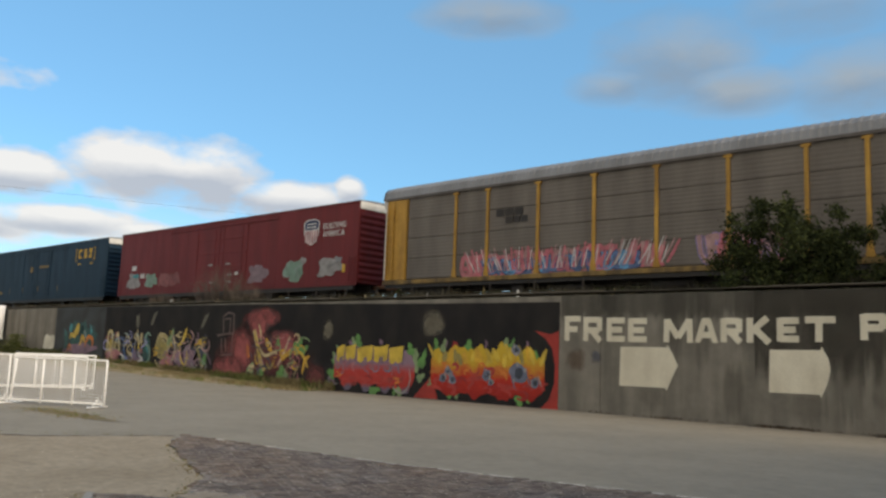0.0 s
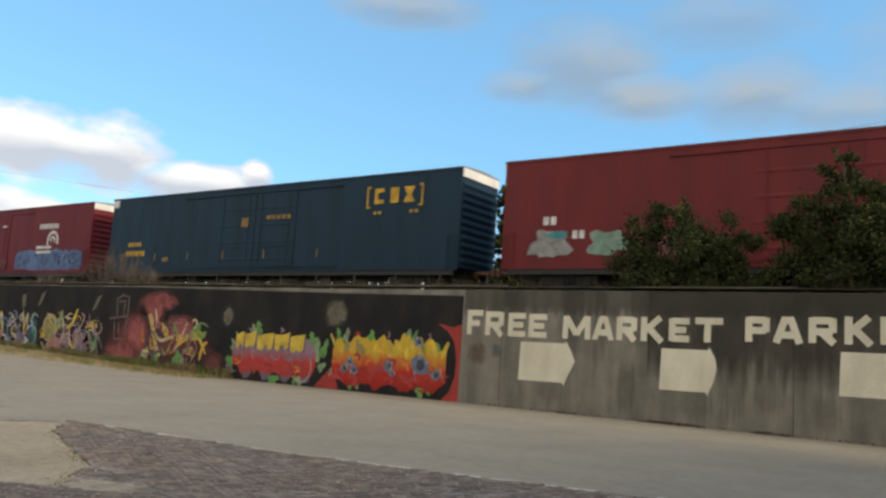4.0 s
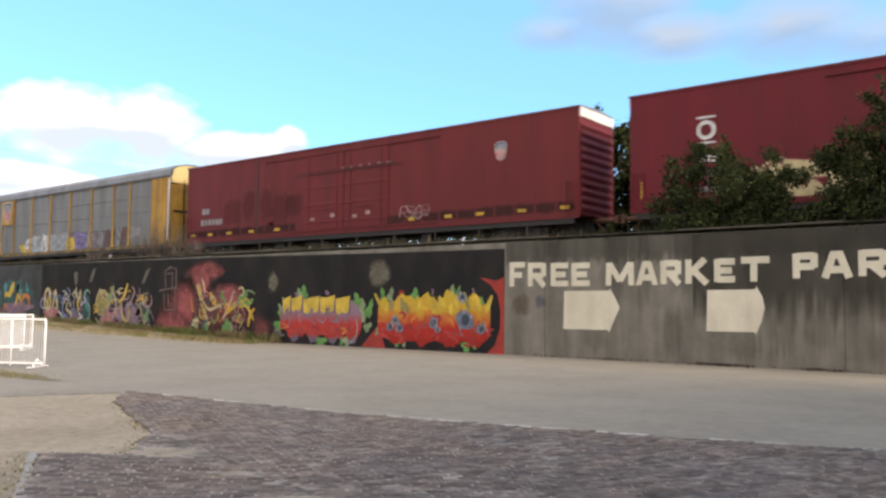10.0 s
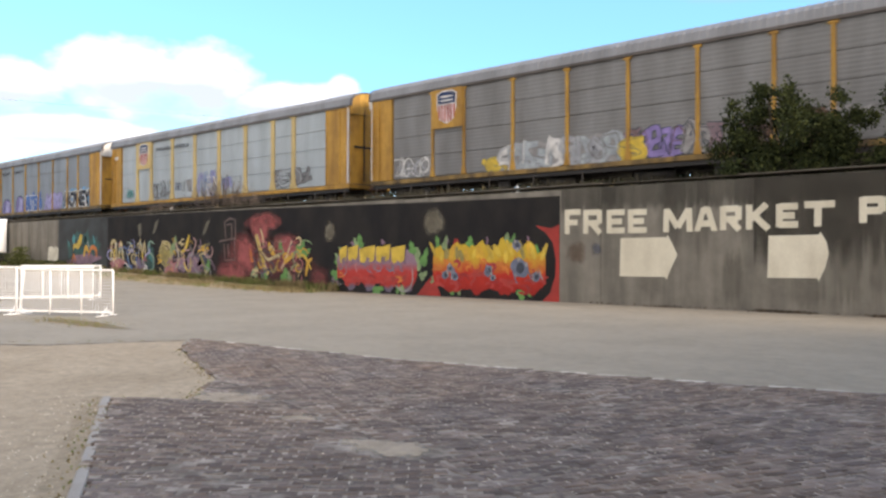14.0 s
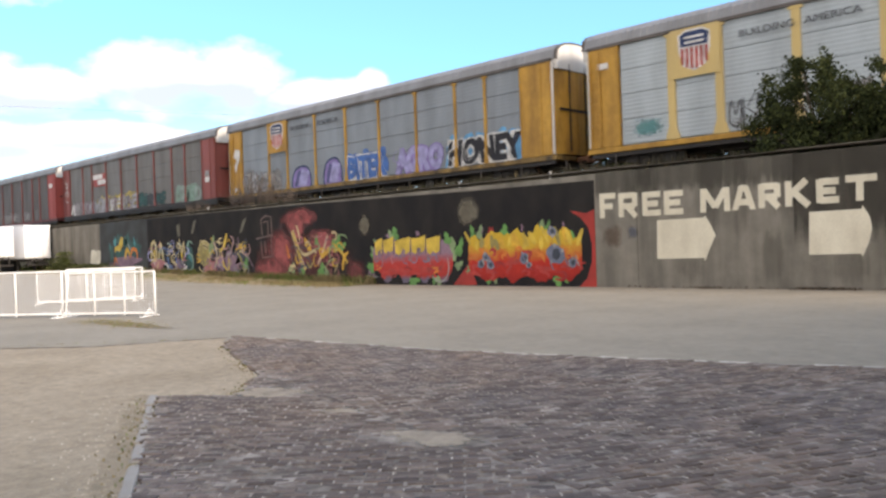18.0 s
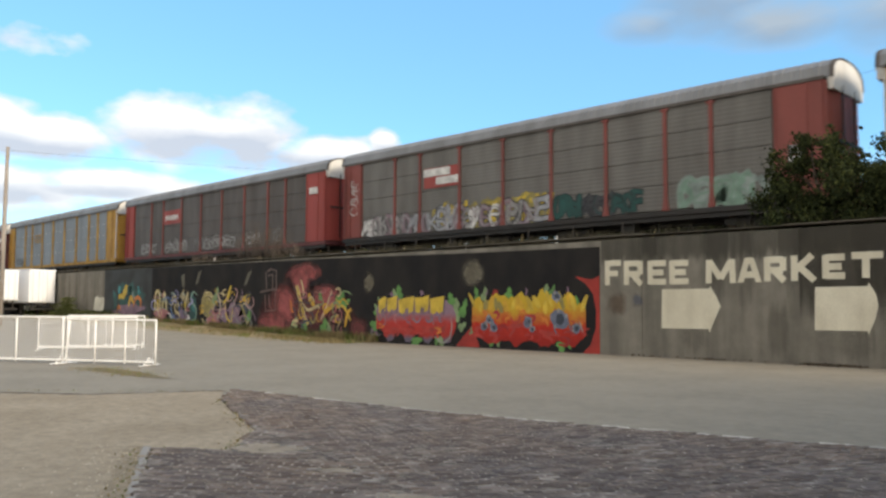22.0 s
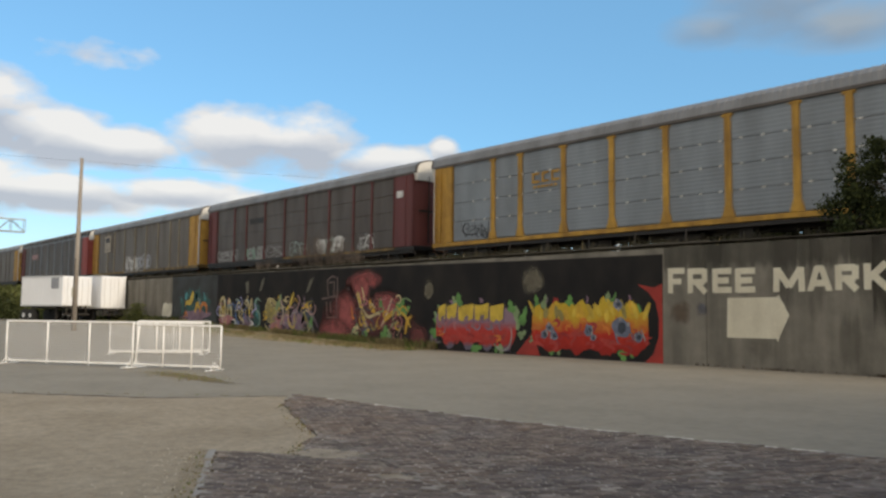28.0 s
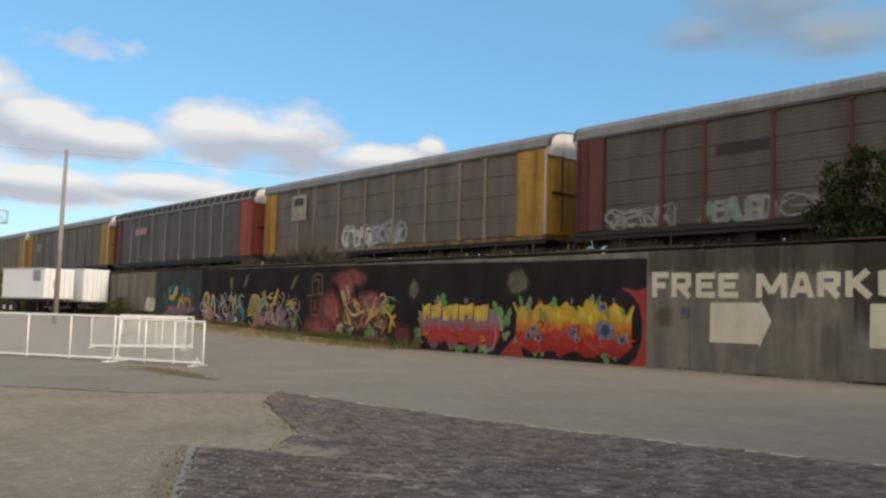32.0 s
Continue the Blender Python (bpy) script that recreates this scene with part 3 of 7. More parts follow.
def autorack(k, label, side, post, endl, endr, roof="roof", off=0.0, pw=.075, hood="white", sill=""):
    """A covered tri-level auto carrier. Local: x along the track, z = 0 at the rail, near side at y = -1.6."""
    mid, L = berth(k, RACK_GAP, .28)
    h = L / 2
    car = thing("autorack_car", label, "railway car", pose(mid, TRACK, RAIL), "cars of the train")
    z0, z1, zr = .95, 5.26, 6.12
    underframe(car, L, z0, .72)
    for s in (-1, 1):
        truck(car, s * (h - 3.0))
    side_m, post_m = PAINT[side], PAINT[post]
    endw = 1.75
    # inner box behind the panels, and the deck
    bm = box(B(), -h + .35, h - .35, -1.40, 1.40, z0 + .06, z1 - .04)
    part("inner_wall", bm, PAINT["dark"], car)
    bm = box(B(), -h + .1, h - .1, -1.58, 1.58, z0 - .16, z0 + .05, 0, .015)
    part("side_sill", bm, PAINT[sill or ("sootyellow" if post == "yellow" else "black")], car, "painted side sill along the deck")
    # wall panels bay by bay with open joints between rows
    xs = [-h + endw] + [-h + off + p * L / 27.7 for p in (4.3, 6.3, 9.2, 12.1, 15.0, 17.95, 20.8, 22.8)] + [h - endw - .35]
    rows = [z0 + .08, z0 + 1.12, z0 + 2.15, z0 + 3.16, z1 - .05]
    for near in (-1, 1):
        # corrugated sheet with a recessed seam between the rows
        outline = []
        for c, d in zip(rows, rows[1:]):
            outline += [(1.48, c), (1.48, c + .022)]
            for i in range(6):
                u = c + .022 + (d - c - .044) * i / 6
                outline += [(1.520, u), (1.529, u + (d - c) / 12)]
            outline += [(1.520, d - .022), (1.48, d - .022)]
        outline += [(1.48, rows[-1]), (1.43, rows[-1]), (1.43, rows[0])]
        for a, b in zip(xs, xs[1:]):
            part("side_panel", prism(B(), [(near * u, v) for u, v in outline], a + .06, b - .06, "x"), side_m, car)
        for x in xs[1:-1]:
            bm = box(B(), x - pw, x + pw, near * 1.60 if near < 0 else 1.45, -1.45 if near < 0 else 1.60, z0 + .055, z1 - .08, 0, .012)
            box(bm, x - pw - .09, x + pw + .09, near * 1.61 if near < 0 else 1.45, -1.45 if near < 0 else 1.61, z1 - .2, z1 - .1)
            y0, y1 = (-1.592, -1.532) if near < 0 else (1.532, 1.592)
            prism(bm, [(x - pw * 2.1, z0 + .056), (x + pw * 2.1, z0 + .056), (x + pw * .9, z0 + .62), (x - pw * .9, z0 + .62)], y0, y1, "y")
            part("side_post", bm, post_m, car)
        for s, e in ((-1, endl), (1, endr)):
            x0, x1 = sorted((s * (h - .28), s * (h - endw - .35 * (s > 0))))
            bm = B()
            y0, y1 = (-1.585, -1.43) if near < 0 else (1.43, 1.585)
            box(bm, x0, x1, y0, y1, z0 + .06, z1 - .06, 0, .012)
            panel = part("end_panel", bm, PAINT[e], car, "painted end bay of the side")
            for i in (0, .68, 1):
                x = x0 + .07 + (x1 - x0 - .14) * (i if s > 0 else 1 - i)
                part("rib", box(B(), x - .035, x + .035, y0 - .035 if near < 0 else y1 + .002, y0 - .002 if near < 0 else y1 + .035, z0 + .1, z1 - .12), PAINT[e], panel)
        if near < 0:
            ladder(car, -h + .62, -1.62, z0 + .1, z1 - .5, PAINT[endl])
    # arched roof with cross ribs, and eaves
    arc = roof_arc(1.6, z1, zr)
    part("roof", corrugated(arc, -h + .1, h - .1, int(L / .33)), PAINT[roof], car, "arched ribbed metal roof")
    bm = B()
    for y in (-1.59, 1.59):
        box(bm, -h + .25, h - .25, y - .035, y + .035, z1 - .075, z1 + .05)
    part("eave", bm, PAINT["dark"], car)
    # rounded end doors in two leaves
    for s, e in ((-1, endl), (1, endr)):
        for leaf in (-1, 1):
            pts_o, pts_i = [], []
            for i in range(6):
                t = i / 5
                y = leaf * (.02 + 1.46 * t)
                bulge = .26 * (1 - t ** 3)
                pts_o.append((s * (h - .28 + bulge), y))
                pts_i.append((s * (h - .36 + bulge), y))
            bm = prism(B(), pts_o + pts_i[::-1], z0 + .1, z1 - .44, "z")
            part("end_door", bm, PAINT[e], car, "curved end door leaf")
        capm = [(u * .985, v) for u, v in arc]
        bm = prism(B(), [(-1.5, z1 - .42)] + capm + [(1.5, z1 - .42)], s * (h - .16), s * (h + .02), "x")
        part("end_hood", bm, PAINT["white" if s < 0 else hood], car, "painted rounded roof end")
        rim = arc + [(u * .95, v - .06) for u, v in arc[::-1]]
        part("hood_rim", prism(B(), rim, s * (h - .1), s * (h + .05), "x"), PAINT["dark"], car, "dark rim round the roof end")
        for y in (-1.56, 1.56):
            part("corner_post", box(B(), *sorted((s * (h - .275), s * (h - .2))), y - .045, y + .045, z0 + .1, z1 - .1, 0, .01), PAINT["white" if e == "yellow" else e], car, "pale corner post beside the end door")
        bm = B()
        box(bm, *sorted((s * (h - .06), s * (h + .02))), -1.3, 1.3, 3.0, 3.1)
        for y in (-.6, .62):
            box(bm, *sorted((s * (h - .02), s * (h + .03))), y - .03, y + .03, 1.2, 5.1)
        part("door_lock_rod", bm, PAINT["black"], car)
    return car, L


RIB = {}


def boxcar(k, label, colour):
    mid, L = berth(k, BOX_GAP, 0.0)
    h = L / 2
    car = thing("boxcar", label, "railway car", pose(mid, TRACK, RAIL), "cars of the train")
    z0, z1 = .98, 5.50
    underframe(car, L, z0, 1.12)
    for s in (-1, 1):
        truck(car, s * (h - 3.0))
    m = PAINT[colour]
    bm = box(B(), -h, h, -1.52, 1.52, z0, z1, 0, .02)
    n = 26
    for i in range(n + 1):
        x = -h + .06 + (L - .12) * i / n
        if abs(x) < 3.2:
            continue
        for y in (-1.522, 1.522):
            rib = new("side_rib", RIB.setdefault(colour, None) or RIB.update({colour: mesh_of(box(B(), -.035, .035, -.004, .004, z0 + .12, z1 - .1), "side_rib", m)}) or RIB[colour])
            rib.parent = car
            rib.matrix_basis = pose(x, y, 0)
    part("bottom_rail", box(B(), -h, h, -1.545, -1.515, z0 - .12, z0 + .1), m, car)
    part("top_rail", box(B(), -h, h, -1.545, -1.515, z1 - .09, z1 - .004), m, car)
    part("body", bm, m, car, "riveted steel body sides")
    bm = prism(B(), [(-1.56, z1), (-1.56, z1 + .03), (-.4, z1 + .12), (.4, z1 + .12), (1.56, z1 + .03), (1.56, z1)], -h - .05, h + .05, "x")
    for i in range(22):
        x = -h + .4 + (L - .8) * i / 21
        box(bm, x - .03, x + .03, -1.5, 1.5, z1 + .02, z1 + .07)
    part("roof", bm, PAINT["roof"], car, "galvanised flat roof")
    for x0, x1 in ((-3.05, -.03), (.03, 3.05)):
        prof = [(-1.518, z0 + .18), (-1.556, z0 + .18)]
        for i in range(4):
            z = z0 + .55 + i * .92
            prof += [(-1.556, z - .09), (-1.572, z - .04), (-1.572, z + .04), (-1.556, z + .09)]
        prof += [(-1.556, z1 - .42), (-1.518, z1 - .42)]
        bm = prism(B(), prof, x0, x1, "x")
        d = part("sliding_door", bm, m, car, "plug door with horizontal ribs")
        bm = B()
        for xx in (x0 + .45, x1 - .45):
            rod(bm, (xx, -1.585, z0 + .25), (xx, -1.585, z1 - .5), .016, .016, 6)
        rod(bm, ((x0 + x1) / 2 - .5, -1.59, z0 + 1.2), ((x0 + x1) / 2 + .5, -1.59, z0 + 1.2), .022, .022, 6)
        part("lock_bar", bm, m, d)
    bm = B()
    for z in (z0 + .12, z1 - .36):
        box(bm, -6.2, 6.2, -1.59, -1.515, z - .035, z + .03)
    part("door_track", bm, m, car, "long door rails")
    for s in (-1, 1):
        prof = [(s * (h - .02), z0 + .1)]
        for i in range(11):
            z = z0 + .3 + i * .345
            prof += [(s * (h + .004), z - .14), (s * (h + .07), z - .04), (s * (h + .07), z + .04), (s * (h + .004), z + .14)]
        prof += [(s * (h - .02), z0 + 3.95)]
        bm = prism(B(), prof, -1.42, 1.42, "y")
        part("ribbed_end", bm, m, car, "corrugated steel end")
        bm = box(B(), *sorted((s * h, s * (h + .05))), -1.5, 1.5, z1 - .42, z1 - .02)
        part("end_top_band", bm, PAINT["white"], car, "pale band across the top of the end")
        ladder(car, s * (h - .35), -1.56, z0 + .05, z1 - 3.1, m)
    return car, L


def flat(name, c, rough=.6):
    return mat("paint_" + name, c, rough, 0, tuple(v * .5 + .02 for v in c), 16, .75, .05, 40, spec=.2, mottle=.2)


def plate(bm, x0, x1, z0, z1, y):
    box(bm, x0, x1, y - .012, y, z0, z1)
    return bm


def bars(car, x, z, w, h, n, y, material, label="", gap=.28):
    """A line of lettering too small to read: one plain bar a character."""
    p = w / n
    for i in range(n):
        part("marking_bar", box(B(), x + i * p, x + (i + 1 - gap) * p, y - .012, y, z, z + h), material, car, label)


def word(text, w, h, depth=.014, fat=0.0, shear=0.0):
    """Lettering as a mesh in the xz plane, scaled to w by h, its foot at the origin."""
    cu = bpy.data.curves.new("lettering", "FONT")
    cu.body, cu.extrude, cu.offset, cu.shear, cu.resolution_u = text, .02, fat, shear, 3
    ob = bpy.data.objects.new("lettering", cu)
    scene.collection.objects.link(ob)
    me = bpy.data.meshes.new_from_object(ob.evaluated_get(bpy.context.evaluated_depsgraph_get()))
    bpy.data.objects.remove(ob)
    bm = B()
    bm.from_mesh(me)
    bpy.data.meshes.remove(me)
    xs, ys = [v.co.x for v in bm.verts], [v.co.y for v in bm.verts]
    x0, x1, y0, y1 = min(xs), max(xs), min(ys), max(ys)
    for v in bm.verts:
        v.co = Vector(((v.co.x - x0) / (x1 - x0) * w, -depth if v.co.z > 0 else 0.0, (v.co.y - y0) / (y1 - y0) * h))
    bm.normal_update()
    return bm


def islands(bm):
    """Each connected piece of a mesh as a mesh of its own, from first to last along x."""
    left, out = set(bm.verts), []
    while left:
        stack, piece = [left.pop()], []
        while stack:
            v = stack.pop()
            piece.append(v)
            for e in v.link_edges:
                o = e.other_vert(v)
                if o in left:
                    left.remove(o)
                    stack.append(o)
        nb = B()
        at = {v: nb.verts.new(v.co) for v in piece}
        for f in {f for v in piece for f in v.link_faces}:
            nb.faces.new([at[v] for v in f.verts])
        out.append((min(v.co.x for v in piece), nb))
    bm.free()
    return [nb for _, nb in sorted(out, key=lambda q: q[0])]


def letters(car, name, text, w, h, at, depth, fat, material, label, wild=0.0, seed=0):
    """Lettering letter by letter; wild bends and tilts the letters as a spray can does."""
    for i, nb in enumerate(islands(word(text, w, h, depth, fat))):
        cx = sum(v.co.x for v in nb.verts) / len(nb.verts)
        tilt = wild * math.sin(i * 2.3 + seed)
        for v in nb.verts:
            x, z = v.co.x - cx, v.co.z - h / 2
            q = noise.noise(Vector((v.co.x * 1.6 + seed, v.co.z * 1.6, 2)))
            v.co.x += wild * (q * .5 + z * .5 * math.sin(i * 1.7 + seed)) - tilt * z * .6
            v.co.z += wild * (noise.noise(Vector((v.co.x * 1.6, v.co.z * 1.6, 8 + seed))) * .5) + tilt * x * .5
        part(name, shift(nb, *at), material, car, label)


def shift(bm, x, y, z):
    bmesh.ops.translate(bm, verts=bm.verts, vec=(x, y, z))
    return bm


def letter_blob(bm, x0, x1, z0, z1, y, r, lean=.12, n=18):
    """One bubble letter: a lumpy outline with real thickness."""
    cx, cz, a, b = (x0 + x1) / 2, (z0 + z1) / 2, (x1 - x0) / 2, (z1 - z0) / 2
    ph = [r.uniform(0, 6.28) for _ in range(3)]
    pts = []
    for i in range(n):
        t = 2 * math.pi * i / n
        k = 1 + .16 * math.sin(3 * t + ph[0]) + .12 * math.sin(5 * t + ph[1]) + r.uniform(-.13, .13)
        c, s = math.cos(t), math.sin(t)
        u = a * k * (abs(c) ** .7) * (1 if c >= 0 else -1)
        v = b * k * (abs(s) ** .7) * (1 if s >= 0 else -1)
        pts.append((cx + u + lean * v, cz + v))
    prism(bm, pts, y - .012, y, "y")
    return pts


# abstract letter bones in a unit box: bars, hooks and loops of the spray can
BONES = (
    (((.1, 0), (.15, 1)), ((.12, .92), (.95, .78)), ((.15, .5), (.8, .42))),
    (((.92, .8), (.45, 1), (.08, .5), (.42, .02), (.95, .2)), ((.5, .45), (.95, .5))),
    (((.08, 0), (.3, 1), (.52, .35), (.75, 1), (.95, .05)),),
    (((.9, .95), (.2, .85), (.3, .52), (.85, .42), (.75, .05), (.08, .1)),),
    (((.12, 1), (.08, .35), (.45, 0), (.88, .3), (.9, 1)),),
    (((.05, 0), (.45, 1), (.95, 0)), ((.25, .35), (.8, .3))),
    (((.5, 1), (.08, .6), (.45, .0), (.92, .45), (.55, 1)),),
    (((.12, 1), (.16, 0)), ((.16, .45), (.9, 1)), ((.3, .55), (.95, 0))),
    (((.1, 0), (.12, 1), (.8, .85), (.75, .5), (.2, .45)), ((.4, .45), (.95, 0))),
    (((.1, .1), (.9, .0)), ((.1, .05), (.85, .95)), ((.05, .9), (.9, 1))),
)


def bend(pts, k=4):
    """A smooth line through the points."""
    if len(pts) < 3:
        return list(pts)
    out = []
    for i in range(len(pts) - 1):
        a, b, c, d = pts[max(0, i - 1)], pts[i], pts[i + 1], pts[min(len(pts) - 1, i + 2)]
        for j in range(k):
            t = j / k
            out.append(tuple(.5 * (2 * b[q] + (c[q] - a[q]) * t + (2 * a[q] - 5 * b[q] + 4 * c[q] - d[q]) * t * t + (3 * b[q] - a[q] - 3 * c[q] + d[q]) * t ** 3) for q in (0, 1)))
    return out + [pts[-1]]


def graffiti(car, x0, x1, z0, z1, fills, outline, y, n, seed, label, ow=.04):
    """A sprayed piece: fat letters built on bent bones, each with a drawn outline, a fill and a few glints and drips."""
    r = random.Random(seed)
    w, h = (x1 - x0) / n, z1 - z0
    for i in range(n):
        a, b = x0 + i * w - .2 * w, x0 + (i + 1) * w + .2 * w
        c, d = z0 + r.uniform(-.04, .1) * h, z1 + r.uniform(-.16, .08) * h
        lean, mx, mz = r.uniform(-.2, .3), r.random() < .5, r.random() < .5
        fat = min(b - a, d - c) * r.uniform(.22, .36)
        bones = r.choice(BONES) + r.choice(BONES)[:1]
        line, fill = B(), B()
        yy = y - .0018 * (i % 3)
        for k, bone in enumerate(bones):
            q = bend([(a + (b - a) * ((1 - u if mx else u) + lean * (v - .5) + r.uniform(-.12, .12)), c + (d - c) * ((1 - v if mz else v) + r.uniform(-.1, .1))) for u, v in bone])
            wd = fat * r.uniform(.7, 1.15)
            ribbon(line, q, wd + 2 * ow, yy - .0005 * k, r, True)
            ribbon(fill, q, wd, yy - .0030 - .0005 * k, r, True)
        part("letter_outline", line, flat(outline, TINT[outline]), car)
        f = r.choice(fills)
        part("sprayed_letter", fill, flat(f, TINT[f]), car, label)
        glint = B()
        ribbon(glint, [(u - fat * .2, v + fat * .2) for u, v in q], fat * .26, yy - .0065, r)
        g = r.choice(tuple(fills) + (outline, outline))
        part("letter_glint", glint, flat(g, TINT[g]), car)


def scrawl(car, x0, x1, z0, z1, tone, n, seed, label, wd=.05):
    """A tag in thin strokes of one colour, letter after letter, with a second hasty pass."""
    r = random.Random(seed)
    w, h = (x1 - x0) / n, z1 - z0
    for i in range(n):
        bm = B()
        a, b = x0 + (i - .12) * w, x0 + (i + 1.12) * w
        c, d = z0 + r.uniform(-.05, .12) * h, z1 + r.uniform(-.2, .06) * h
        lean, mx, mz = r.uniform(-.15, .3), r.random() < .5, r.random() < .5
        for k, bone in enumerate(r.choice(BONES) + r.choice(BONES)[:1]):
            q = bend([(a + (b - a) * ((1 - u if mx else u) + lean * (v - .5) + r.uniform(-.1, .1)), c + (d - c) * ((1 - v if mz else v) + r.uniform(-.1, .1))) for u, v in bone])
            ribbon(bm, q, wd * r.uniform(.7, 1.4), -1.537 - .0008 * (k + 3 * (i % 2)), r)
        part("spray_line", bm, flat(tone, TINT[tone]), car, label)


def dome(car, x0, x1, z0, z1, seed):
    """A round-backed sprayed figure: a dusky hood with a lilac face and a dark rim."""
    r = random.Random(seed)
    w, h = x1 - x0, z1 - z0
    pts = [(x0, z0), (x0 + .02 * w, z0 + .45 * h), (x0 + .18 * w, z0 + .85 * h), (x0 + .5 * w, z1), (x0 + .8 * w, z0 + .92 * h), (x0 + .98 * w, z0 + .55 * h), (x1, z0 + .02 * h)]
    pts = bend(pts)
    part("sprayed_fill", prism(B(), pts, -1.541, -1.534, "y"), flat("purple", TINT["purple"]), car, "dusky purple sprayed hood")
    bm = B()
    ribbon(bm, pts, .12, -1.5425, r, True)
    part("letter_outline", bm, flat("navy", TINT["navy"]), car)
    for k, (u, v, wd) in enumerate(((.55, .12, .3), (.3, .2, .16), (.78, .25, .12))):
        bm = B()
        ribbon(bm, bend([(x0 + w * (u - .1), z0 + h * .05), (x0 + w * u, z0 + h * .45), (x0 + w * (u + .12), z0 + h * (.85 - v * .4))]), wd * w, -1.544 - .002 * k, r, True)
        part("sprayed_letter", bm, flat(("lilac", "slateblue", "lilac")[k], TINT[("lilac", "slateblue", "lilac")[k]]), car, "lilac strokes inside the hood")


def curl(r, cx, cz, w, h, n=9):
    """A loose stroke of the can: an open loop, an S or a hook."""
    kind, t0, rot = r.randrange(3), r.uniform(0, 6.28), r.uniform(-.6, .6)
    out = []
    for i in range(n):
        t = i / (n - 1)
        if kind == 0:
            u, v = math.cos(t0 + 4.4 * t), math.sin(t0 + 4.4 * t)
        elif kind == 1:
            u, v = .7 * math.sin(6.28 * t + t0), 1.2 * (2 * t - 1)
        else:
            u, v = 1.2 * (2 * t - 1), (1 - 4 * (t - .4) ** 2) * .8
        out.append((cx + w * (u * math.cos(rot) - v * math.sin(rot)), cz + h * (u * math.sin(rot) + v * math.cos(rot))))
    return out


def ribbon(bm, pts, w, y, r=None, even=False):
    """A stroke that swells in the middle and tapers at both ends, as one strip."""
    n = len(pts)
    left, right = [], []
    for i, (x, z) in enumerate(pts):
        xa, za = pts[max(0, i - 1)]
        xb, zb = pts[min(n - 1, i + 1)]
        d = math.hypot(xb - xa, zb - za) or 1
        k = w / 2 if even else w * (.35 + .65 * math.sin(math.pi * (i + .6) / n)) / 2
        nx, nz = -(zb - za) / d * k, (xb - xa) / d * k
        left.append(bm.verts.new((x + nx, y, z + nz)))
        right.append(bm.verts.new((x - nx, y, z - nz)))
    for i in range(n - 1):
        f = bm.faces.new((left[i], left[i + 1], right[i + 1], right[i]))
        f.normal_update()
        if f.normal.y > 0:
            f.normal_flip()


TINT = {"boxshade": (.145, .034, .032), "white": (.68, .67, .64), "silver": (.36, .37, .39), "pink": (.56, .16, .19), "blue": (.07, .16, .42), "sky": (.12, .34, .58), "teal": (.06, .27, .29), "green": (.12, .28, .075),
        "yellow": (.62, .44, .06), "cream": (.56, .46, .25), "purple": (.27, .21, .46), "lilac": (.36, .345, .58), "black": (.02, .02, .025), "navy": (.03, .05, .12), "red": (.42, .05, .04), "orange": (.60, .19, .035),
        "grey": (.22, .22, .22), "rose": (.40, .16, .17), "amber": (.60, .36, .04), "brown": (.15, .085, .06), "palegrey": (.31, .30, .29), "light": (.255, .275, .285), "olive": (.30, .25, .08), "dustyblue": (.13, .21, .38), "denim": (.10, .15, .29), "palesage": (.27, .33, .30), "sage": (.20, .31, .24), "oxide": (.25, .085, .08), "dusk": (.24, .17, .19), "pale": (.37, .41, .43), "ink": (.06, .06, .065), "slateblue": (.10, .10, .22), "rust": (.11, .04, .035),
        "darkteal": (.025, .085, .075), "palerose": (.42, .26, .25), "dustblue": (.15, .17, .24), "slate": (.045, .055, .075), "deepred": (.33, .025, .02), "mauve": (.22, .14, .19), "palegreen": (.22, .31, .15)}


def shield(car, x, z, w, h, y, backing=None, stripe="red"):
    """A striped shield emblem: plain shapes only."""
    if backing:
        part("marking", plate(B(), x - .35 * w, x + 1.35 * w, z - .16 * h, z + 1.1 * h, y), PAINT[backing], car, "painted emblem panel")
    y -= .014
    part("marking", prism(B(), [(x + w * .5, z - .03 * h), (x + w * .9, z + .12 * h), (x + w * 1.04, z + .5 * h), (x + w * 1.06, z + .93 * h), (x + w * .8, z + h * 1.05), (x + w * .2, z + h * 1.05), (x - w * .06, z + .93 * h), (x - w * .04, z + .5 * h), (x + w * .1, z + .12 * h)], y - .008, y, "y"), flat("white", TINT["white"]), car, "white shield emblem")
    part("marking", prism(B(), [(x + .03 * w, z + .62 * h), (x + .97 * w, z + .62 * h), (x + w, z + h * .9), (x + w * .8, z + h), (x + w * .2, z + h), (x, z + h * .9)], y - .014, y - .0085, "y"), flat("navy", TINT["navy"]), car, "dark blue top of a shield emblem")
    n = 6
    for i in range(n):
        a, b = x + w * (i + .22) / n, x + w * (i + .78) / n
        low = z + .14 * h * (abs(i - 2.5) / 2.5) ** 2 + .03 * h
        part("emblem_stripe", box(B(), a, b, y - .014, y - .0085, low, z + .58 * h), flat(stripe, TINT[stripe]), car)
    for k in range(2):
        part("marking_bar", box(B(), x + .16 * w, x + .84 * w, y - .02, y - .0145, z + (.69 + .13 * k) * h, z + (.745 + .13 * k) * h), flat("white", TINT["white"]), car)


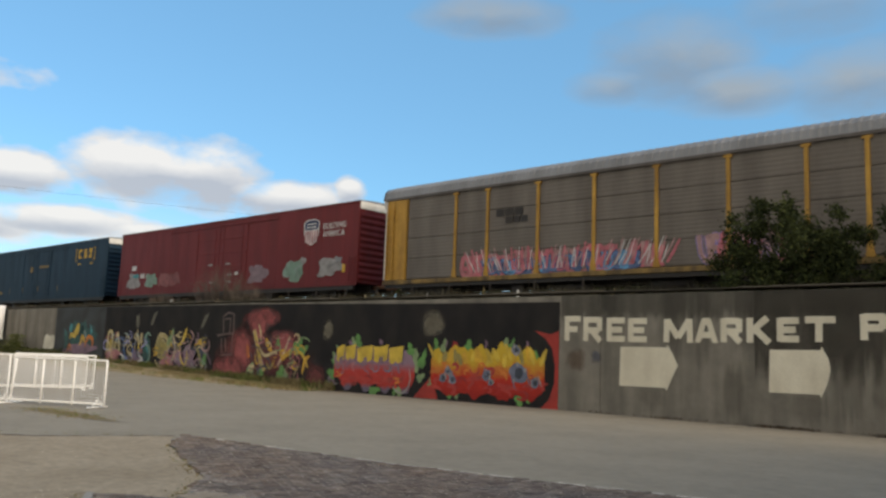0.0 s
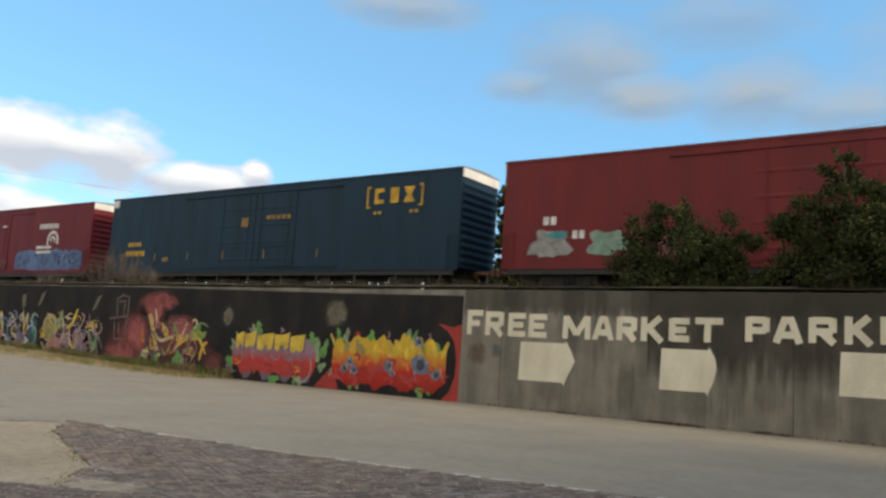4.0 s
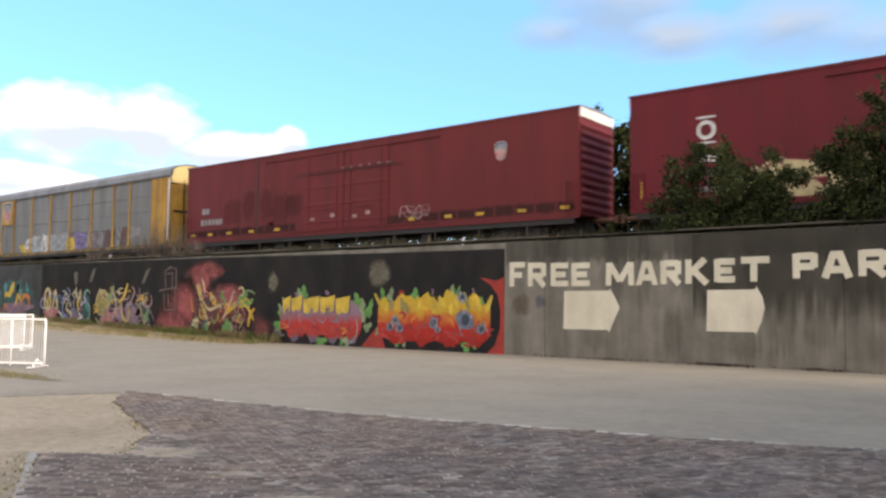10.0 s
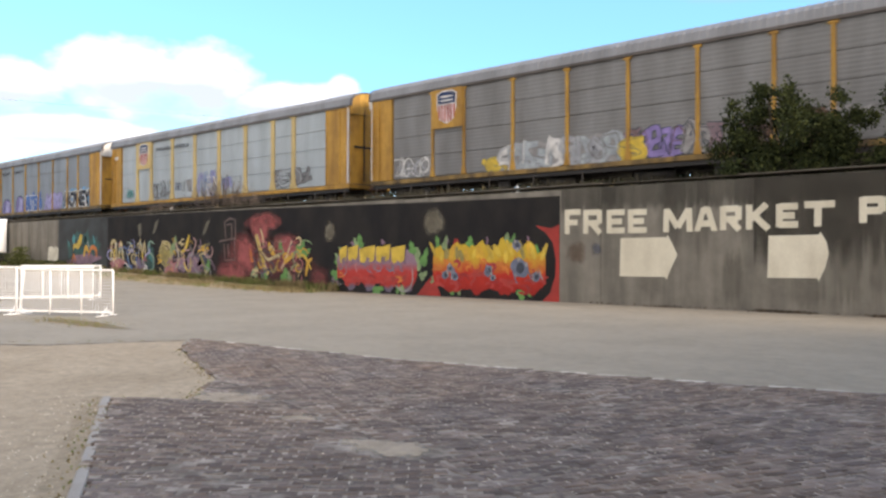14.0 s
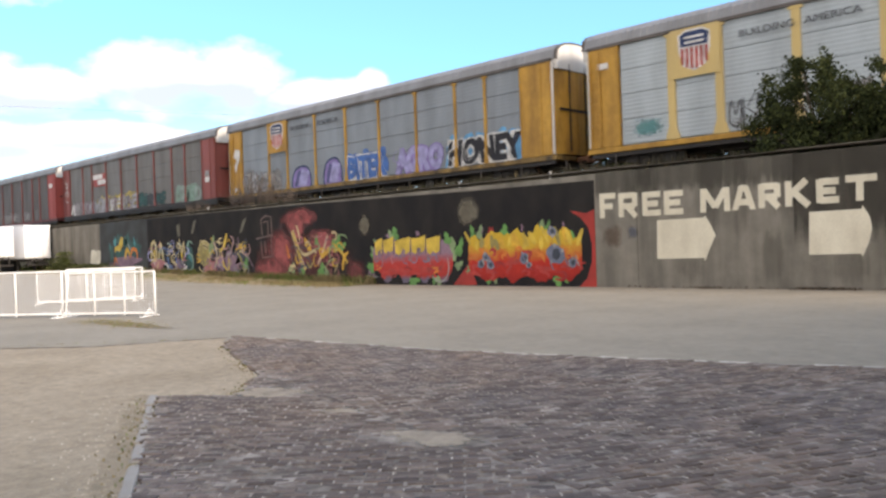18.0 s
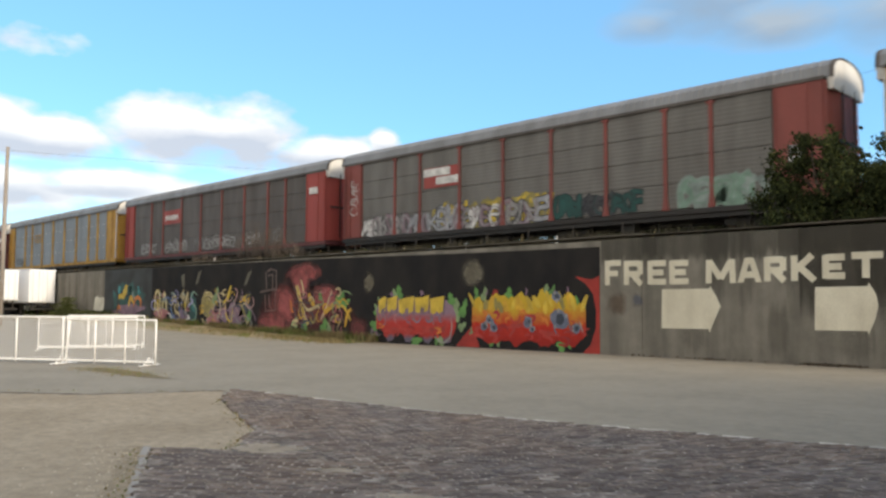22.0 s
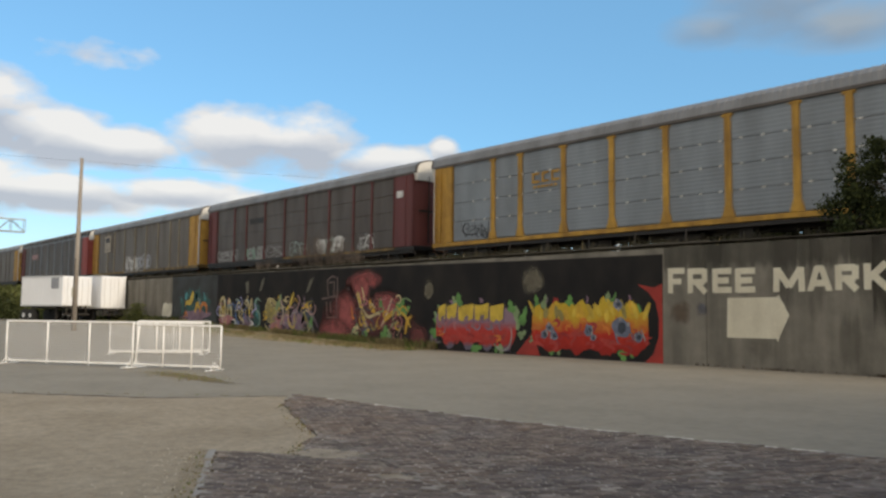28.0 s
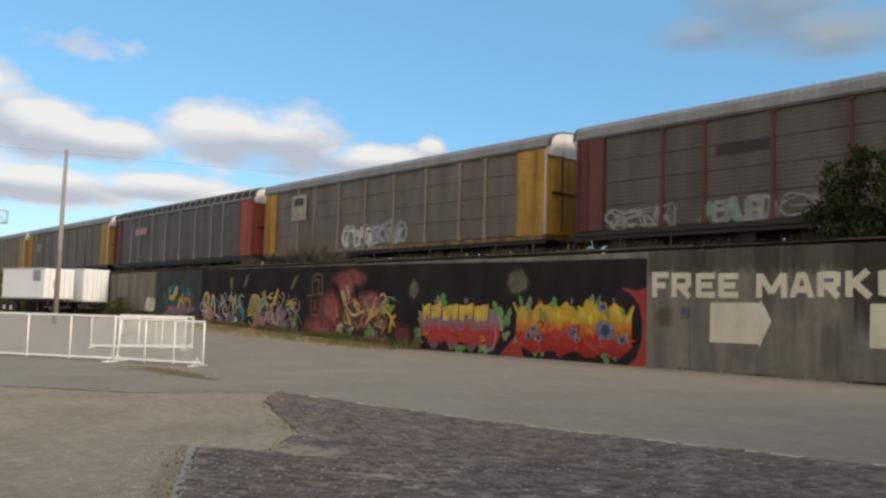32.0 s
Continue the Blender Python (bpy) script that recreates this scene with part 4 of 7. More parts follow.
def build_train():
    Y = -1.545     # film on the autoracks' panels
    YB = -1.532    # film on the boxcars' sides, over the side posts
    wht, yel, gry = flat("white", TINT["white"]), flat("amber", TINT["amber"]), flat("palegrey", TINT["palegrey"])

    car, L = autorack(0, "grey covered auto carrier with yellow posts and pink graffiti", "brown", "yellow", "yellow", "yellow", off=.75)
    h = L / 2
    graffiti(car, -h + 5.6, -h + 16.0, 1.02, 1.95, ("pink", "pink", "palerose", "rose"), "rose", -1.536, 24, 41, "pink sprayed cloud behind the letters", .02)
    graffiti(car, -h + 6.8, -h + 14.9, 1.05, 1.75, ("dustyblue", "denim", "sky", "pink"), "navy", -1.5445, 21, 1, "pink and blue sprayed letters along the lower panels")
    graffiti(car, -h + 17.5, -h + 21.5, 1.05, 2.1, ("pink", "palerose", "white"), "purple", -1.538, 9, 2, "pink sprayed letters")
    for k, (tone, wd) in enumerate((("pink", .13), ("palerose", .08), ("white", .05))):
        rr = random.Random(50 + k)
        for i in range(26):
            bm, x = B(), -h + 6.0 + 10.2 * (i + rr.random()) / 26
            lean = (x + h - 10.5) * .09 + rr.uniform(-.25, .25)
            ribbon(bm, [(x, 1.2), (x + lean * .5, 1.6), (x + lean, rr.uniform(1.9, 2.3))], wd, -1.556 - .0008 * k, rr)
            part("spray_line", bm, flat(tone, TINT[tone]), car, "spiky sprayed stroke")
    bars(car, -h + 7.55, 3.75, 1.6, .34, 3, Y, PAINT["black"], "", .12)
    bars(car, -h + 8.1, 3.4, 1.3, .3, 3, Y, PAINT["black"], "", .12)

    car, L = boxcar(1, "oxide red high boxcar with white graffiti tags", "boxred2")
    h = L / 2
    shield(car, -h + 22.15, 3.3, 1.25, 1.42, YB, None, "rose")
    for i, tx in enumerate(("BUILDING", "AMERICA")):
        letters(car, "marking_letter", tx, 1.95 - .1 * i, .33, (-h + 23.8, YB, 4.14 - .45 * i), .010, 0, wht, "white painted slogan letter")
    bars(car, -h + 1.95, 2.68, .68, .34, 2, YB, wht, "white reporting marks as bars")
    bars(car, -h + 3.3, 2.08, .6, .34, 2, YB - .012, wht, "white car number as bars")
    for x, z in ((12.5, 1.4), (14.55, 1.4), (14.6, 1.85), (12.3, 2.55), (14.3, 2.55)):
        part("marking", plate(B(), -h + x, -h + x + .5, z, z + .11, YB - .066), gry, car)
    part("reflector", plate(B(), -h + 25.6, -h + 25.85, 1.6, 2.06, YB - .004), yel, car)
    rr = random.Random(61)
    patches = ((1.45, 3.2, 1.34, 2.42, "palegrey"), (4.0, 5.6, 1.4, 2.36, "sage"), (6.1, 7.2, 1.45, 2.15, "oxide"), (7.3, 8.6, 1.45, 2.2, "oxide"), (15.4, 15.75, 1.85, 2.05, "white"),
               (16.75, 18.7, 1.28, 2.36, "dusk"), (20.6, 22.25, 1.28, 2.55, "sage"), (21.9, 22.4, 2.2, 2.6, "palegrey"), (23.6, 25.4, 1.45, 2.45, "palegrey"), (24.9, 25.5, 2.1, 2.5, "light"), (2.2, 3.1, 2.1, 2.4, "teal"))
    for i, (a, b, c, d, tone) in enumerate(patches):
        off = .066 if 10 < a < 16.7 else .002 * (i % 3)
        bm = B()
        pts = letter_blob(bm, -h + a, -h + b, c, d, YB - off, rr, .1, n=26)
        part("paint_patch", bm, flat(tone, TINT[tone]), car, "patch of paint over an old tag")
        if tone in ("sage", "palegrey") and b - a > 1:
            bm = B()
            e = max(1, len(pts) // 3)
            ribbon(bm, pts[e:2 * e + 3], .09, YB - off - .016, rr)
            ribbon(bm, [pts[2], ((a + b) / 2 - h, (c + d) / 2), pts[-4]], .12, YB - off - .018, rr)
            part("spray_line", bm, flat("grey" if tone == "palegrey" else "palesage", TINT["grey" if tone == "palegrey" else "palesage"]), car)
    graffiti(car, -h + 6.0, -h + 8.6, 1.45, 2.2, ("oxide",), "rust", YB - .01, 4, 33, "faded red tag", .015)

    car, L = boxcar(2, "dark blue high boxcar with yellow lettering blocks", "boxblue")
    h = L / 2
    for x, w, pts in ((21.6, .56, ((0, 0), (1, 0), (1, .26), (.36, .26), (.36, .74), (1, .74), (1, 1), (0, 1))),
                      (22.56, .5, ((0, 0), (.9, 0), (1, .12), (1, 1), (.1, 1), (0, .88))),
                      (23.36, .66, ((0, 0), (1, 0), (.68, .5), (1, 1), (0, 1), (.32, .5)))):
        part("marking", prism(B(), [(-h + x + u * w, 4.07 + v * .74) for u, v in pts], YB - .012, YB, "y"), yel, car, "yellow block of an emblem")
    for x, s in ((-h + 21.15, 1), (-h + 24.45, -1)):
        bm = plate(B(), x - .045, x + .045, 3.87, 4.92, YB)
        for z in (3.87, 4.84):
            plate(bm, *sorted((x + s * .046, x + s * .2)), z, z + .08, YB)
        part("marking", bm, yel, car, "yellow bracket of an emblem")
    for x in (21.6, 21.88, 23.78, 24.08):
        part("marking_bar", plate(B(), -h + x, -h + x + .16, 3.56, 3.7, YB), yel, car)
    part("marking", plate(B(), -h + .02, -h + .62, 4.98, 5.48, YB), wht, car, "white painted corner patch")
    bars(car, -h + 2.05, 2.44, 1.35, .25, 4, YB, yel, "yellow reporting marks as bars")
    bars(car, -h + 1.85, 1.86, 1.95, .3, 6, YB, yel, "yellow car number as bars")
    dull = flat("dullamber", (.27, .17, .05))
    bars(car, -h + 12.3, 3.28, .6, .5, 2, YB - .066, dull, "", .15)
    bars(car, -h + 14.25, 3.62, 1.9, .22, 5, YB - .066, dull)
    for x in (.06, 1.5, 4.72, 7.77, 10.91, 14.2, 18.0):
        part("reflector", plate(B(), -h + x, -h + x + .09, 1.55, 2.0, YB - .066 * (10 < x < 16)), dull, car)
    part("paint_patch", plate(B(), -h + 5.55, -h + 6.05, 1.5, 1.74, YB), dull, car, "small faded paint patch")

    car, L = boxcar(3, "oxide red high boxcar with emblem and blue graffiti", "boxred")
    h = L / 2
    # ring emblem with bars, right end
    cx, cz = -h + 22.3, 3.05
    for rad, wd, a0, st, n in ((.62, .2, -.35, .28, 15), (.26, .16, -.5, .36, 12)):
        bm = B()
        ribbon(bm, [(cx + rad * math.cos(a0 + i * st), cz + rad * math.sin(a0 + i * st)) for i in range(n)], wd, YB - .012, None, True)
        part("marking", bm, wht, car, "white ring of an emblem")
    for z in (-.82, -.5):
        part("marking_bar", plate(B(), cx - 2.0, cx - .1, cz + z, cz + z + .19, YB), wht, car, "white bar of an emblem")
    bars(car, -h + 20.5, 3.92, 2.4, .34, 7, YB, wht, "white name as plain bars")
    graffiti(car, -h + 17.9, -h + 26.0, 1.12, 2.3, ("dustyblue", "dustyblue", "denim"), "denim", YB, 11, 3, "washed-out blue sprayed letters", .06)
    for k, tone in enumerate(("denim", "dustyblue", "navy")):
        scrawl(car, -h + 18.0, -h + 25.9, 1.15, 2.3, tone, 12, 300 + k, "blue drip and line over the letters", .07)
    # small square emblem and number, left end
    bm = B()
    ribbon(bm, [(-h + 3.05 + .3 * math.cos(t * .5236), 3.8 + .3 * math.sin(t * .5236)) for t in range(13)], .15, YB - .012, None, True)
    part("marking", bm, wht, car, "white round emblem")
    for z in (4.24, 3.28):
        part("marking_bar", plate(B(), -h + 2.7, -h + 3.4, z, z + .08, YB), wht, car)
    bars(car, -h + 2.7, 2.58, .85, .34, 3, YB, wht, "white reporting marks as bars")
    bars(car, -h + 2.2, 2.05, 1.85, .32, 6, YB, wht, "white car number as bars")
    bars(car, -h + 2.3, 1.5, 1.6, .18, 7, YB, gry)
    graffiti(car, -h + 4.5, -h + 8.9, 1.25, 2.35, ("cream", "amber", "cream"), "oxide", YB, 6, 4, "pale yellow sprayed letters", .05)
    graffiti(car, -h + 9.2, -h + 16.4, 1.25, 1.9, ("boxshade",), "boxshade", YB - .066, 9, 34, "faded rusty sprayed tags", .01)
    for x in (.45, 3.4):
        part("reflector", plate(B(), -h + x, -h + x + .1, 1.4, 2.1, YB), yel, car)
    for x in (-1.1, 2.1):
        part("marking", plate(B(), x, x + .62, 4.2, 4.34, YB - .066), wht, car)

    car, L = boxcar(4, "faded oxide red high boxcar with small emblem", "boxred2")
    h = L / 2
    shield(car, -h + 22.95, 3.62, .56, .8, YB)
    bars(car, -h + 1.6, 2.55, .75, .34, 2, YB, gry)
    bars(car, -h + 1.5, 1.88, 2.1, .34, 6, YB, gry, "pale car number as bars")
    for x in (.5, 2.2, 4.0, 6.0, 8.2, L - 9.2, L - 7.0, L - 5.2, L - 3.0, L - .9):
        part("reflector", plate(B(), -h + x, -h + x + .42, 1.25, 1.4, YB), yel, car)
    scrawl(car, -h + 17.4, -h + 19.2, 1.38, 2.0, "palerose", 4, 5, "thin pale sprayed tag", .035)
    smoke = soft("faded_black_spray", (.035, .022, .024), (.06, .03, .03), "XZ", (1.6, 1.4), .8, 2.4, 4.0, (1.4, 1, .5), .10)
    for x0, x1, z0, z1 in ((3.4, 5.6, 1.5, 3.5), (5.3, 6.6, 1.7, 3.9), (6.8, 8.1, 1.5, 4.0), (7.7, 9.6, 1.4, 3.5), (9.0, 10.6, 1.8, 3.4)):
        part("spray_shadow", plate(B(), -h + x0, -h + x1, z0, z1, YB - .001 * x0), smoke, car, "faded black spray on the side")
    soot = soft("soot_along_sill", (.045, .028, .026), (.075, .04, .036), "XZ", (0, 1.2), 1.3, 1.4, 2.0, (.6, 1, .4), .6)
    for x0, x1 in ((.1, 9.9), (15.4, L - .2)):
        part("soot_film", plate(B(), -h + x0, -h + x1, .99, 1.75, YB + .02), soot, car, "soot and rust along the sill")
    part("panel_seam", plate(B(), -h + 6.62, -h + 6.74, 1.15, 5.35, YB + .005), PAINT["black"], car, "dark joint down the side")
    bm = box(B(), -h + 9.9, -h + 17.4, -1.61, -1.58, 4.08, 4.115)
    part("door_guide", bm, PAINT["black"], car, "dark guide rail across the doors")
    rr = random.Random(44)
    for i in range(6):
        bm = B()
        u = -h + 13.4 + .62 * i
        letter_blob(bm, u, u + rr.uniform(.15, .4), 4.2, 4.2 + rr.uniform(.05, .11), -1.598, rr, .1)
        part("paint_smear", bm, flat("dusk", TINT["dusk"]), car, "pale paint smear along the door rail")
    for i, x in enumerate((-2.4, -.9, .7, 1.6)):
        part("marking", plate(B(), x, x + .3, 1.62 + .1 * (i % 2), 1.78 + .15 * (i % 2), YB - .066), flat("palerose", TINT["palerose"]), car)

    car, L = autorack(5, "grey covered auto carrier with yellow posts and ends", "grey", "yellow", "yellow", "yellow", off=.25, hood="paleyellow")
    h = L / 2
    shield(car, -h + 4.98, 3.55, 1.15, 1.5, -1.63, "yellow")
    scrawl(car, -h + 1.9, -h + 4.3, 1.1, 2.1, "white", 4, 6, "thin white sprayed tag", .07)
    scrawl(car, -h + 1.9, -h + 4.4, 1.05, 1.9, "silver", 5, 61, "thin silver sprayed tag", .06)
    part("sprayed_fill", prism(B(), ragged([(-h + 8.3, 1.0), (-h + 8.6, 1.5), (-h + 9.1, 2.1), (-h + 14.9, 2.2), (-h + 15.0, 1.05)], .07, .35, 4), -1.5355, -1.531, "y"), flat("palegrey", TINT["palegrey"]), car, "pale sprayed block behind silver letters")
    graffiti(car, -h + 8.75, -h + 14.9, 1.02, 2.1, ("silver", "pale", "white"), "grey", -1.541, 9, 7, "silver sprayed letters")
    graffiti(car, -h + 8.0, -h + 8.9, 1.0, 1.6, ("yellow",), "olive", -1.536, 1, 27, "yellow sprayed flare")
    graffiti(car, -h + 15.1, -h + 15.9, 1.0, 2.0, ("yellow",), "olive", -1.547, 1, 28, "yellow sprayed flare")
    graffiti(car, -h + 15.2, -h + 22.8, 1.05, 2.15, ("dusk", "dusk", "purple", "brown", "palegrey"), "slate", -1.541, 15, 8, "faded purple and rose sprayed letters")
    graffiti(car, -h + 22.8, -h + 24.3, 1.6, 2.2, ("palegrey",), "grey", -1.541, 2, 9, "pale sprayed tag")

    car, L = autorack(6, "pale blue-grey covered auto carrier with faded yellow posts and blue tags", "pale", "paleyellow", "yellow", "yellow", pw=.16, hood="yellow", sill="yellow", off=-.15)
    h = L / 2
    shield(car, -h + 4.56, 3.58, 1.2, 1.5, -1.63, "paleyellow")
    for i, tx in enumerate(("BUILDING", "AMERICA")):
        letters(car, "marking_letter", tx, 2.0 - .1 * i, .26, (-h + 6.95 + 2.35 * i, -1.625, 4.45), .014, 0, flat("ink", (.06, .06, .065)), "dark grey painted slogan letter")
    scrawl(car, -h + 6.45, -h + 9.0, 1.15, 2.3, "ink", 5, 10, "thin black sprayed tag", .06)
    scrawl(car, -h + 6.6, -h + 8.9, 1.1, 1.6, "grey", 6, 101, "thin grey sprayed tag", .05)
    scrawl(car, -h + 9.4, -h + 10.2, 1.6, 2.1, "navy", 2, 11, "thin dark sprayed tag", .06)
    graffiti(car, -h + 10.6, -h + 11.35, 1.45, 2.15, ("pale", "palegrey"), "grey", -1.541, 2, 12, "grey sprayed tag")
    part("marking", plate(B(), -h + .75, -h + 1.25, 4.3, 4.55, -1.625), wht, car, "small white sign on the end bay")
    faint = soft("faint_teal_spray", (.10, .30, .30), (.2, .36, .36), "XZ", (1.4, 1.4), 1.0, 2.2, 5.0, (1, 1, 1), .5)
    part("spray_haze", plate(B(), -h + 2.1, -h + 3.9, 1.15, 2.1, -1.535), faint, car, "faint teal spray")
    graffiti(car, -h + 12.4, -h + 14.6, 1.2, 2.4, ("pale", "lilac", "white"), "blue", -1.541, 5, 19, "blue sprayed letters")
    graffiti(car, -h + 15.2, -h + 16.1, 1.45, 2.0, ("denim", "lilac"), "blue", -1.541, 3, 24, "blue sprayed letters")
    graffiti(car, -h + 20.5, -h + 24.0, 1.3, 2.1, ("grey", "pale"), "ink", -1.545, 4, 25, "dark sprayed tag")

    car, L = autorack(7, "pale grey auto carrier covered with large blue graffiti words", "light", "yellow", "yellow", "yellow", off=.6)
    h = L / 2
    shield(car, -h + 5.32, 3.58, 1.2, 1.5, -1.63, "yellow")
    for i, tx in enumerate(("BUILDING", "AMERICA")):
        letters(car, "marking_letter", tx, 1.95, .27, (-h + 7.4 + 2.65 * i, -1.625, 4.5), .014, 0, flat("ink", TINT["ink"]), "grey painted slogan letter")
    graffiti(car, -h + 1.95, -h + 6.0, 1.0, 2.3, ("silver", "palegrey"), "black", -1.547, 8, 12, "silver sprayed letters with black outlines", .05)
    rr = random.Random(71)
    for cx, cz, a, b in ((1.2, 3.72, .36, .3), (1.3, 3.35, .2, .36), (1.1, 2.85, .14, .3), (1.0, 1.35, .16, .14)):
        bm = B()
        letter_blob(bm, -h + cx - a, -h + cx + a, cz - b, cz + b, -1.632 - .002 * a, rr, .2)
        part("paint_smear", bm, wht, car, "white smear of paint on the yellow end bay")
    dome(car, -h + 7.3, -h + 9.2, 1.0, 2.25, 13)
    dome(car, -h + 10.45, -h + 12.15, 1.0, 2.45, 14)
    for tx, a, b, face, rim, back in (("BITER", 12.6, 16.0, "blue", "white", "blue"), ("AGRO", 16.65, 20.3, "lilac", "purple", ""), ("HONEY", 20.6, 25.4, "black", "white", "sky")):
        r = random.Random(len(tx) + int(a))
        n = len(tx)
        for i in range(n if back else 0):
            u = -h + a + (b - a) * i / n
            bm = B()
            letter_blob(bm, u - .12, u + (b - a) / n + .12, .98, 2.5, -1.535 - .003 * (i % 2), r, .05)
            part("sprayed_fill", bm, flat(back, TINT[back]), car, "sprayed backing of a graffiti letter")
        letters(car, "sprayed_letter", tx, b - a - .1, 1.3, (-h + a + .08, -1.557, 1.05), .008, .06, flat(face, TINT[face]), "large sprayed graffiti letter", .16, n)
        letters(car, "sprayed_outline", tx, b - a - .02, 1.42, (-h + a + .04, -1.552, .99), .006, .125, flat(rim, TINT[rim]), "outline of a sprayed letter", .16, n)
        for i in range(2 * n):
            bm = B()
            cx = -h + a + (b - a) * r.random()
            ribbon(bm, curl(r, cx, r.uniform(1.2, 2.3), .25, .3), r.uniform(.03, .06), -1.568 - .001 * (i % 5), r)
            c = r.choice((rim, face, "navy" if face != "lilac" else "purple"))
            part("letter_stroke", bm, flat(c, TINT[c]), car)

    car, L = autorack(8, "sooty brown auto carrier with red ends and graffiti", "sooty", "dullred", "dullred", "dullred", off=.3)
    h = L / 2
    part("marking", plate(B(), -h + 6.85, -h + 9.4, 3.25, 4.3, -1.56), PAINT["red"], car, "dull red name board")
    part("marking", plate(B(), -h + 6.86, -h + 8.75, 3.86, 4.26, -1.575), wht, car)
    part("marking", plate(B(), -h + 7.75, -h + 9.38, 3.4, 3.78, -1.575), wht, car)
    graffiti(car, -h + 1.9, -h + 7.7, 1.0, 2.0, ("palegrey", "silver", "white", "dusk"), "ink", -1.541, 12, 15, "pale sprayed letters with black outlines", .045)
    graffiti(car, -h + 7.6, -h + 15.0, 1.1, 2.25, ("yellow", "olive"), "olive", -1.536, 13, 26, "yellow halo behind sprayed letters")
    graffiti(car, -h + 7.9, -h + 14.9, 1.0, 2.15, ("palegrey", "white", "silver", "dusk"), "black", -1.541, 12, 16, "white sprayed letters with black outlines", .055)
    graffiti(car, -h + 15.3, -h + 19.8, 1.1, 1.95, ("darkteal", "darkteal", "ink"), "black", -1.541, 10, 17, "dark teal sprayed letters")
    graffiti(car, -h + 21.6, -h + 24.9, 1.05, 2.1, ("palesage", "sage"), "palesage", -1.541, 5, 18, "pale green sprayed letters")
    rr = random.Random(88)
    for k in range(7):
        bm = B()
        ribbon(bm, curl(rr, -h + 1.2 + rr.uniform(-.15, .15), 2.5 + .27 * k, .32, .22), .06, -1.634 - .001 * k, rr)
        part("scribble", bm, wht, car, "white scribble on the red end bay")
    for z in (2.2, 2.62):
        part("marking", plate(B(), h - 1.55, h - 1.0, z, z + .36, -1.63), wht if z < 2.4 else gry, car)

    car, L = autorack(9, "dark sooty auto carrier with red posts and ends", "dark", "dullred", "red", "red", off=.5, sill="maroon")
    h = L / 2
    part("marking", plate(B(), -h + 6.85, -h + 9.65, 3.3, 4.35, -1.56), PAINT["red"], car, "red name board")
    bars(car, -h + 7.2, 3.6, 2.0, .36, 6, -1.575, wht, "white name as plain bars")
    for a, b, tone in ((3.2, 5.6, "palegrey"), (7.2, 10.5, "palegrey"), (11.6, 13.0, "grey"), (13.0, 17.2, "palegrey"), (18.7, 20.2, "palegrey"), (21.9, 22.6, "grey")):
        for k in range(2 if tone == "palegrey" else 1):
            scrawl(car, -h + a, -h + b, 1.2, 2.05 - .2 * k, tone, max(2, int((b - a) / .6)), int(a * 10) + 7 * k, "pale thinly sprayed tag", .075)
    part("marking", plate(B(), h - 1.7, h - .9, 3.9, 4.3, -1.63), wht, car)

    car, L = autorack(10, "pale grey auto carrier with yellow posts and ends", "light", "yellow", "yellow", "yellow", pw=.14, sill="yellow", off=.7)
    h = L / 2
    for x, w in ((7.6, .5), (8.25, .45), (8.85, .5)):
        bm = plate(B(), -h + x, -h + x + w, 3.95, 4.07, -1.56)
        plate(bm, -h + x, -h + x + w, 3.55, 3.67, -1.56)
        plate(bm, -h + x, -h + x + .14, 3.671, 3.949, -1.56)
        part("marking", bm, PAINT["yellow"], car, "yellow block of a faded emblem")
    bars(car, -h + 7.7, 3.3, 1.6, .12, 6, -1.56, PAINT["yellow"])
    bm = B()
    for i in range(1, 26):
        for z in (2.07, 3.1, 4.1):
            x = -h + 2.4 + i * .9
            if x < h - 2.4:
                box(bm, x, x + .13, -1.56, -1.545, z - .03, z + .05)
    part("white_clip", bm, wht, car, "white fastening clips along the panel joints", kind="stuff")
    scrawl(car, -h + 2.6, -h + 4.5, 1.2, 2.0, "ink", 4, 20, "dark thinly sprayed tag", .07)

    car, L = autorack(11, "sooty grey-brown auto carrier with maroon ends", "dark", "maroon", "maroon", "maroon", off=.5)
    h = L / 2
    part("marking", plate(B(), -h + 7.2, -h + 9.4, 3.72, 4.1, -1.55), PAINT["black"], car, "dark name board")
    for a, b, c in ((9.9, 12.0, "palegrey"), (13.0, 15.3, "palesage"), (1.9, 5.3, "palegrey"), (2.0, 5.2, "palegrey"), (21.4, 23.0, "palegrey"), (21.6, 22.9, "white")):
        scrawl(car, -h + a, -h + b, 1.05, 1.95, c, max(2, int((b - a) / .7)), int(a * 10) + 1, "pale thinly sprayed tag", .08)
    graffiti(car, -h + 16.9, -h + 19.6, 1.05, 1.95, ("white", "palesage"), "grey", -1.541, 3, 160, "white sprayed tag")
    graffiti(car, -h + 6.6, -h + 9.5, 1.05, 1.9, ("sage", "palegrey"), "grey", -1.541, 6, 54, "faded green sprayed tag", .02)
    part("marking", plate(B(), h - 1.7, h - 1.1, 3.9, 4.3, -1.63), wht, car)
    part("yellow_strip", plate(B(), -h + 12.3, h - 1.9, .84, .99, -1.60), PAINT["sootyellow"], car, "long yellow strip on the side sill")

    car, L = autorack(12, "grimy brown-grey auto carrier with yellow ends", "brown", "tan", "yellow", "yellow", off=.4, sill="sootyellow")
    h = L / 2
    part("marking", plate(B(), -h + 3.8, -h + 5.6, 3.1, 4.8, -1.62), flat("tan", (.40, .345, .27)), car, "faded tan emblem panel")
    part("marking", plate(B(), -h + 4.1, -h + 5.2, 4.1, 4.6, -1.635), flat("ink", TINT["ink"]), car)
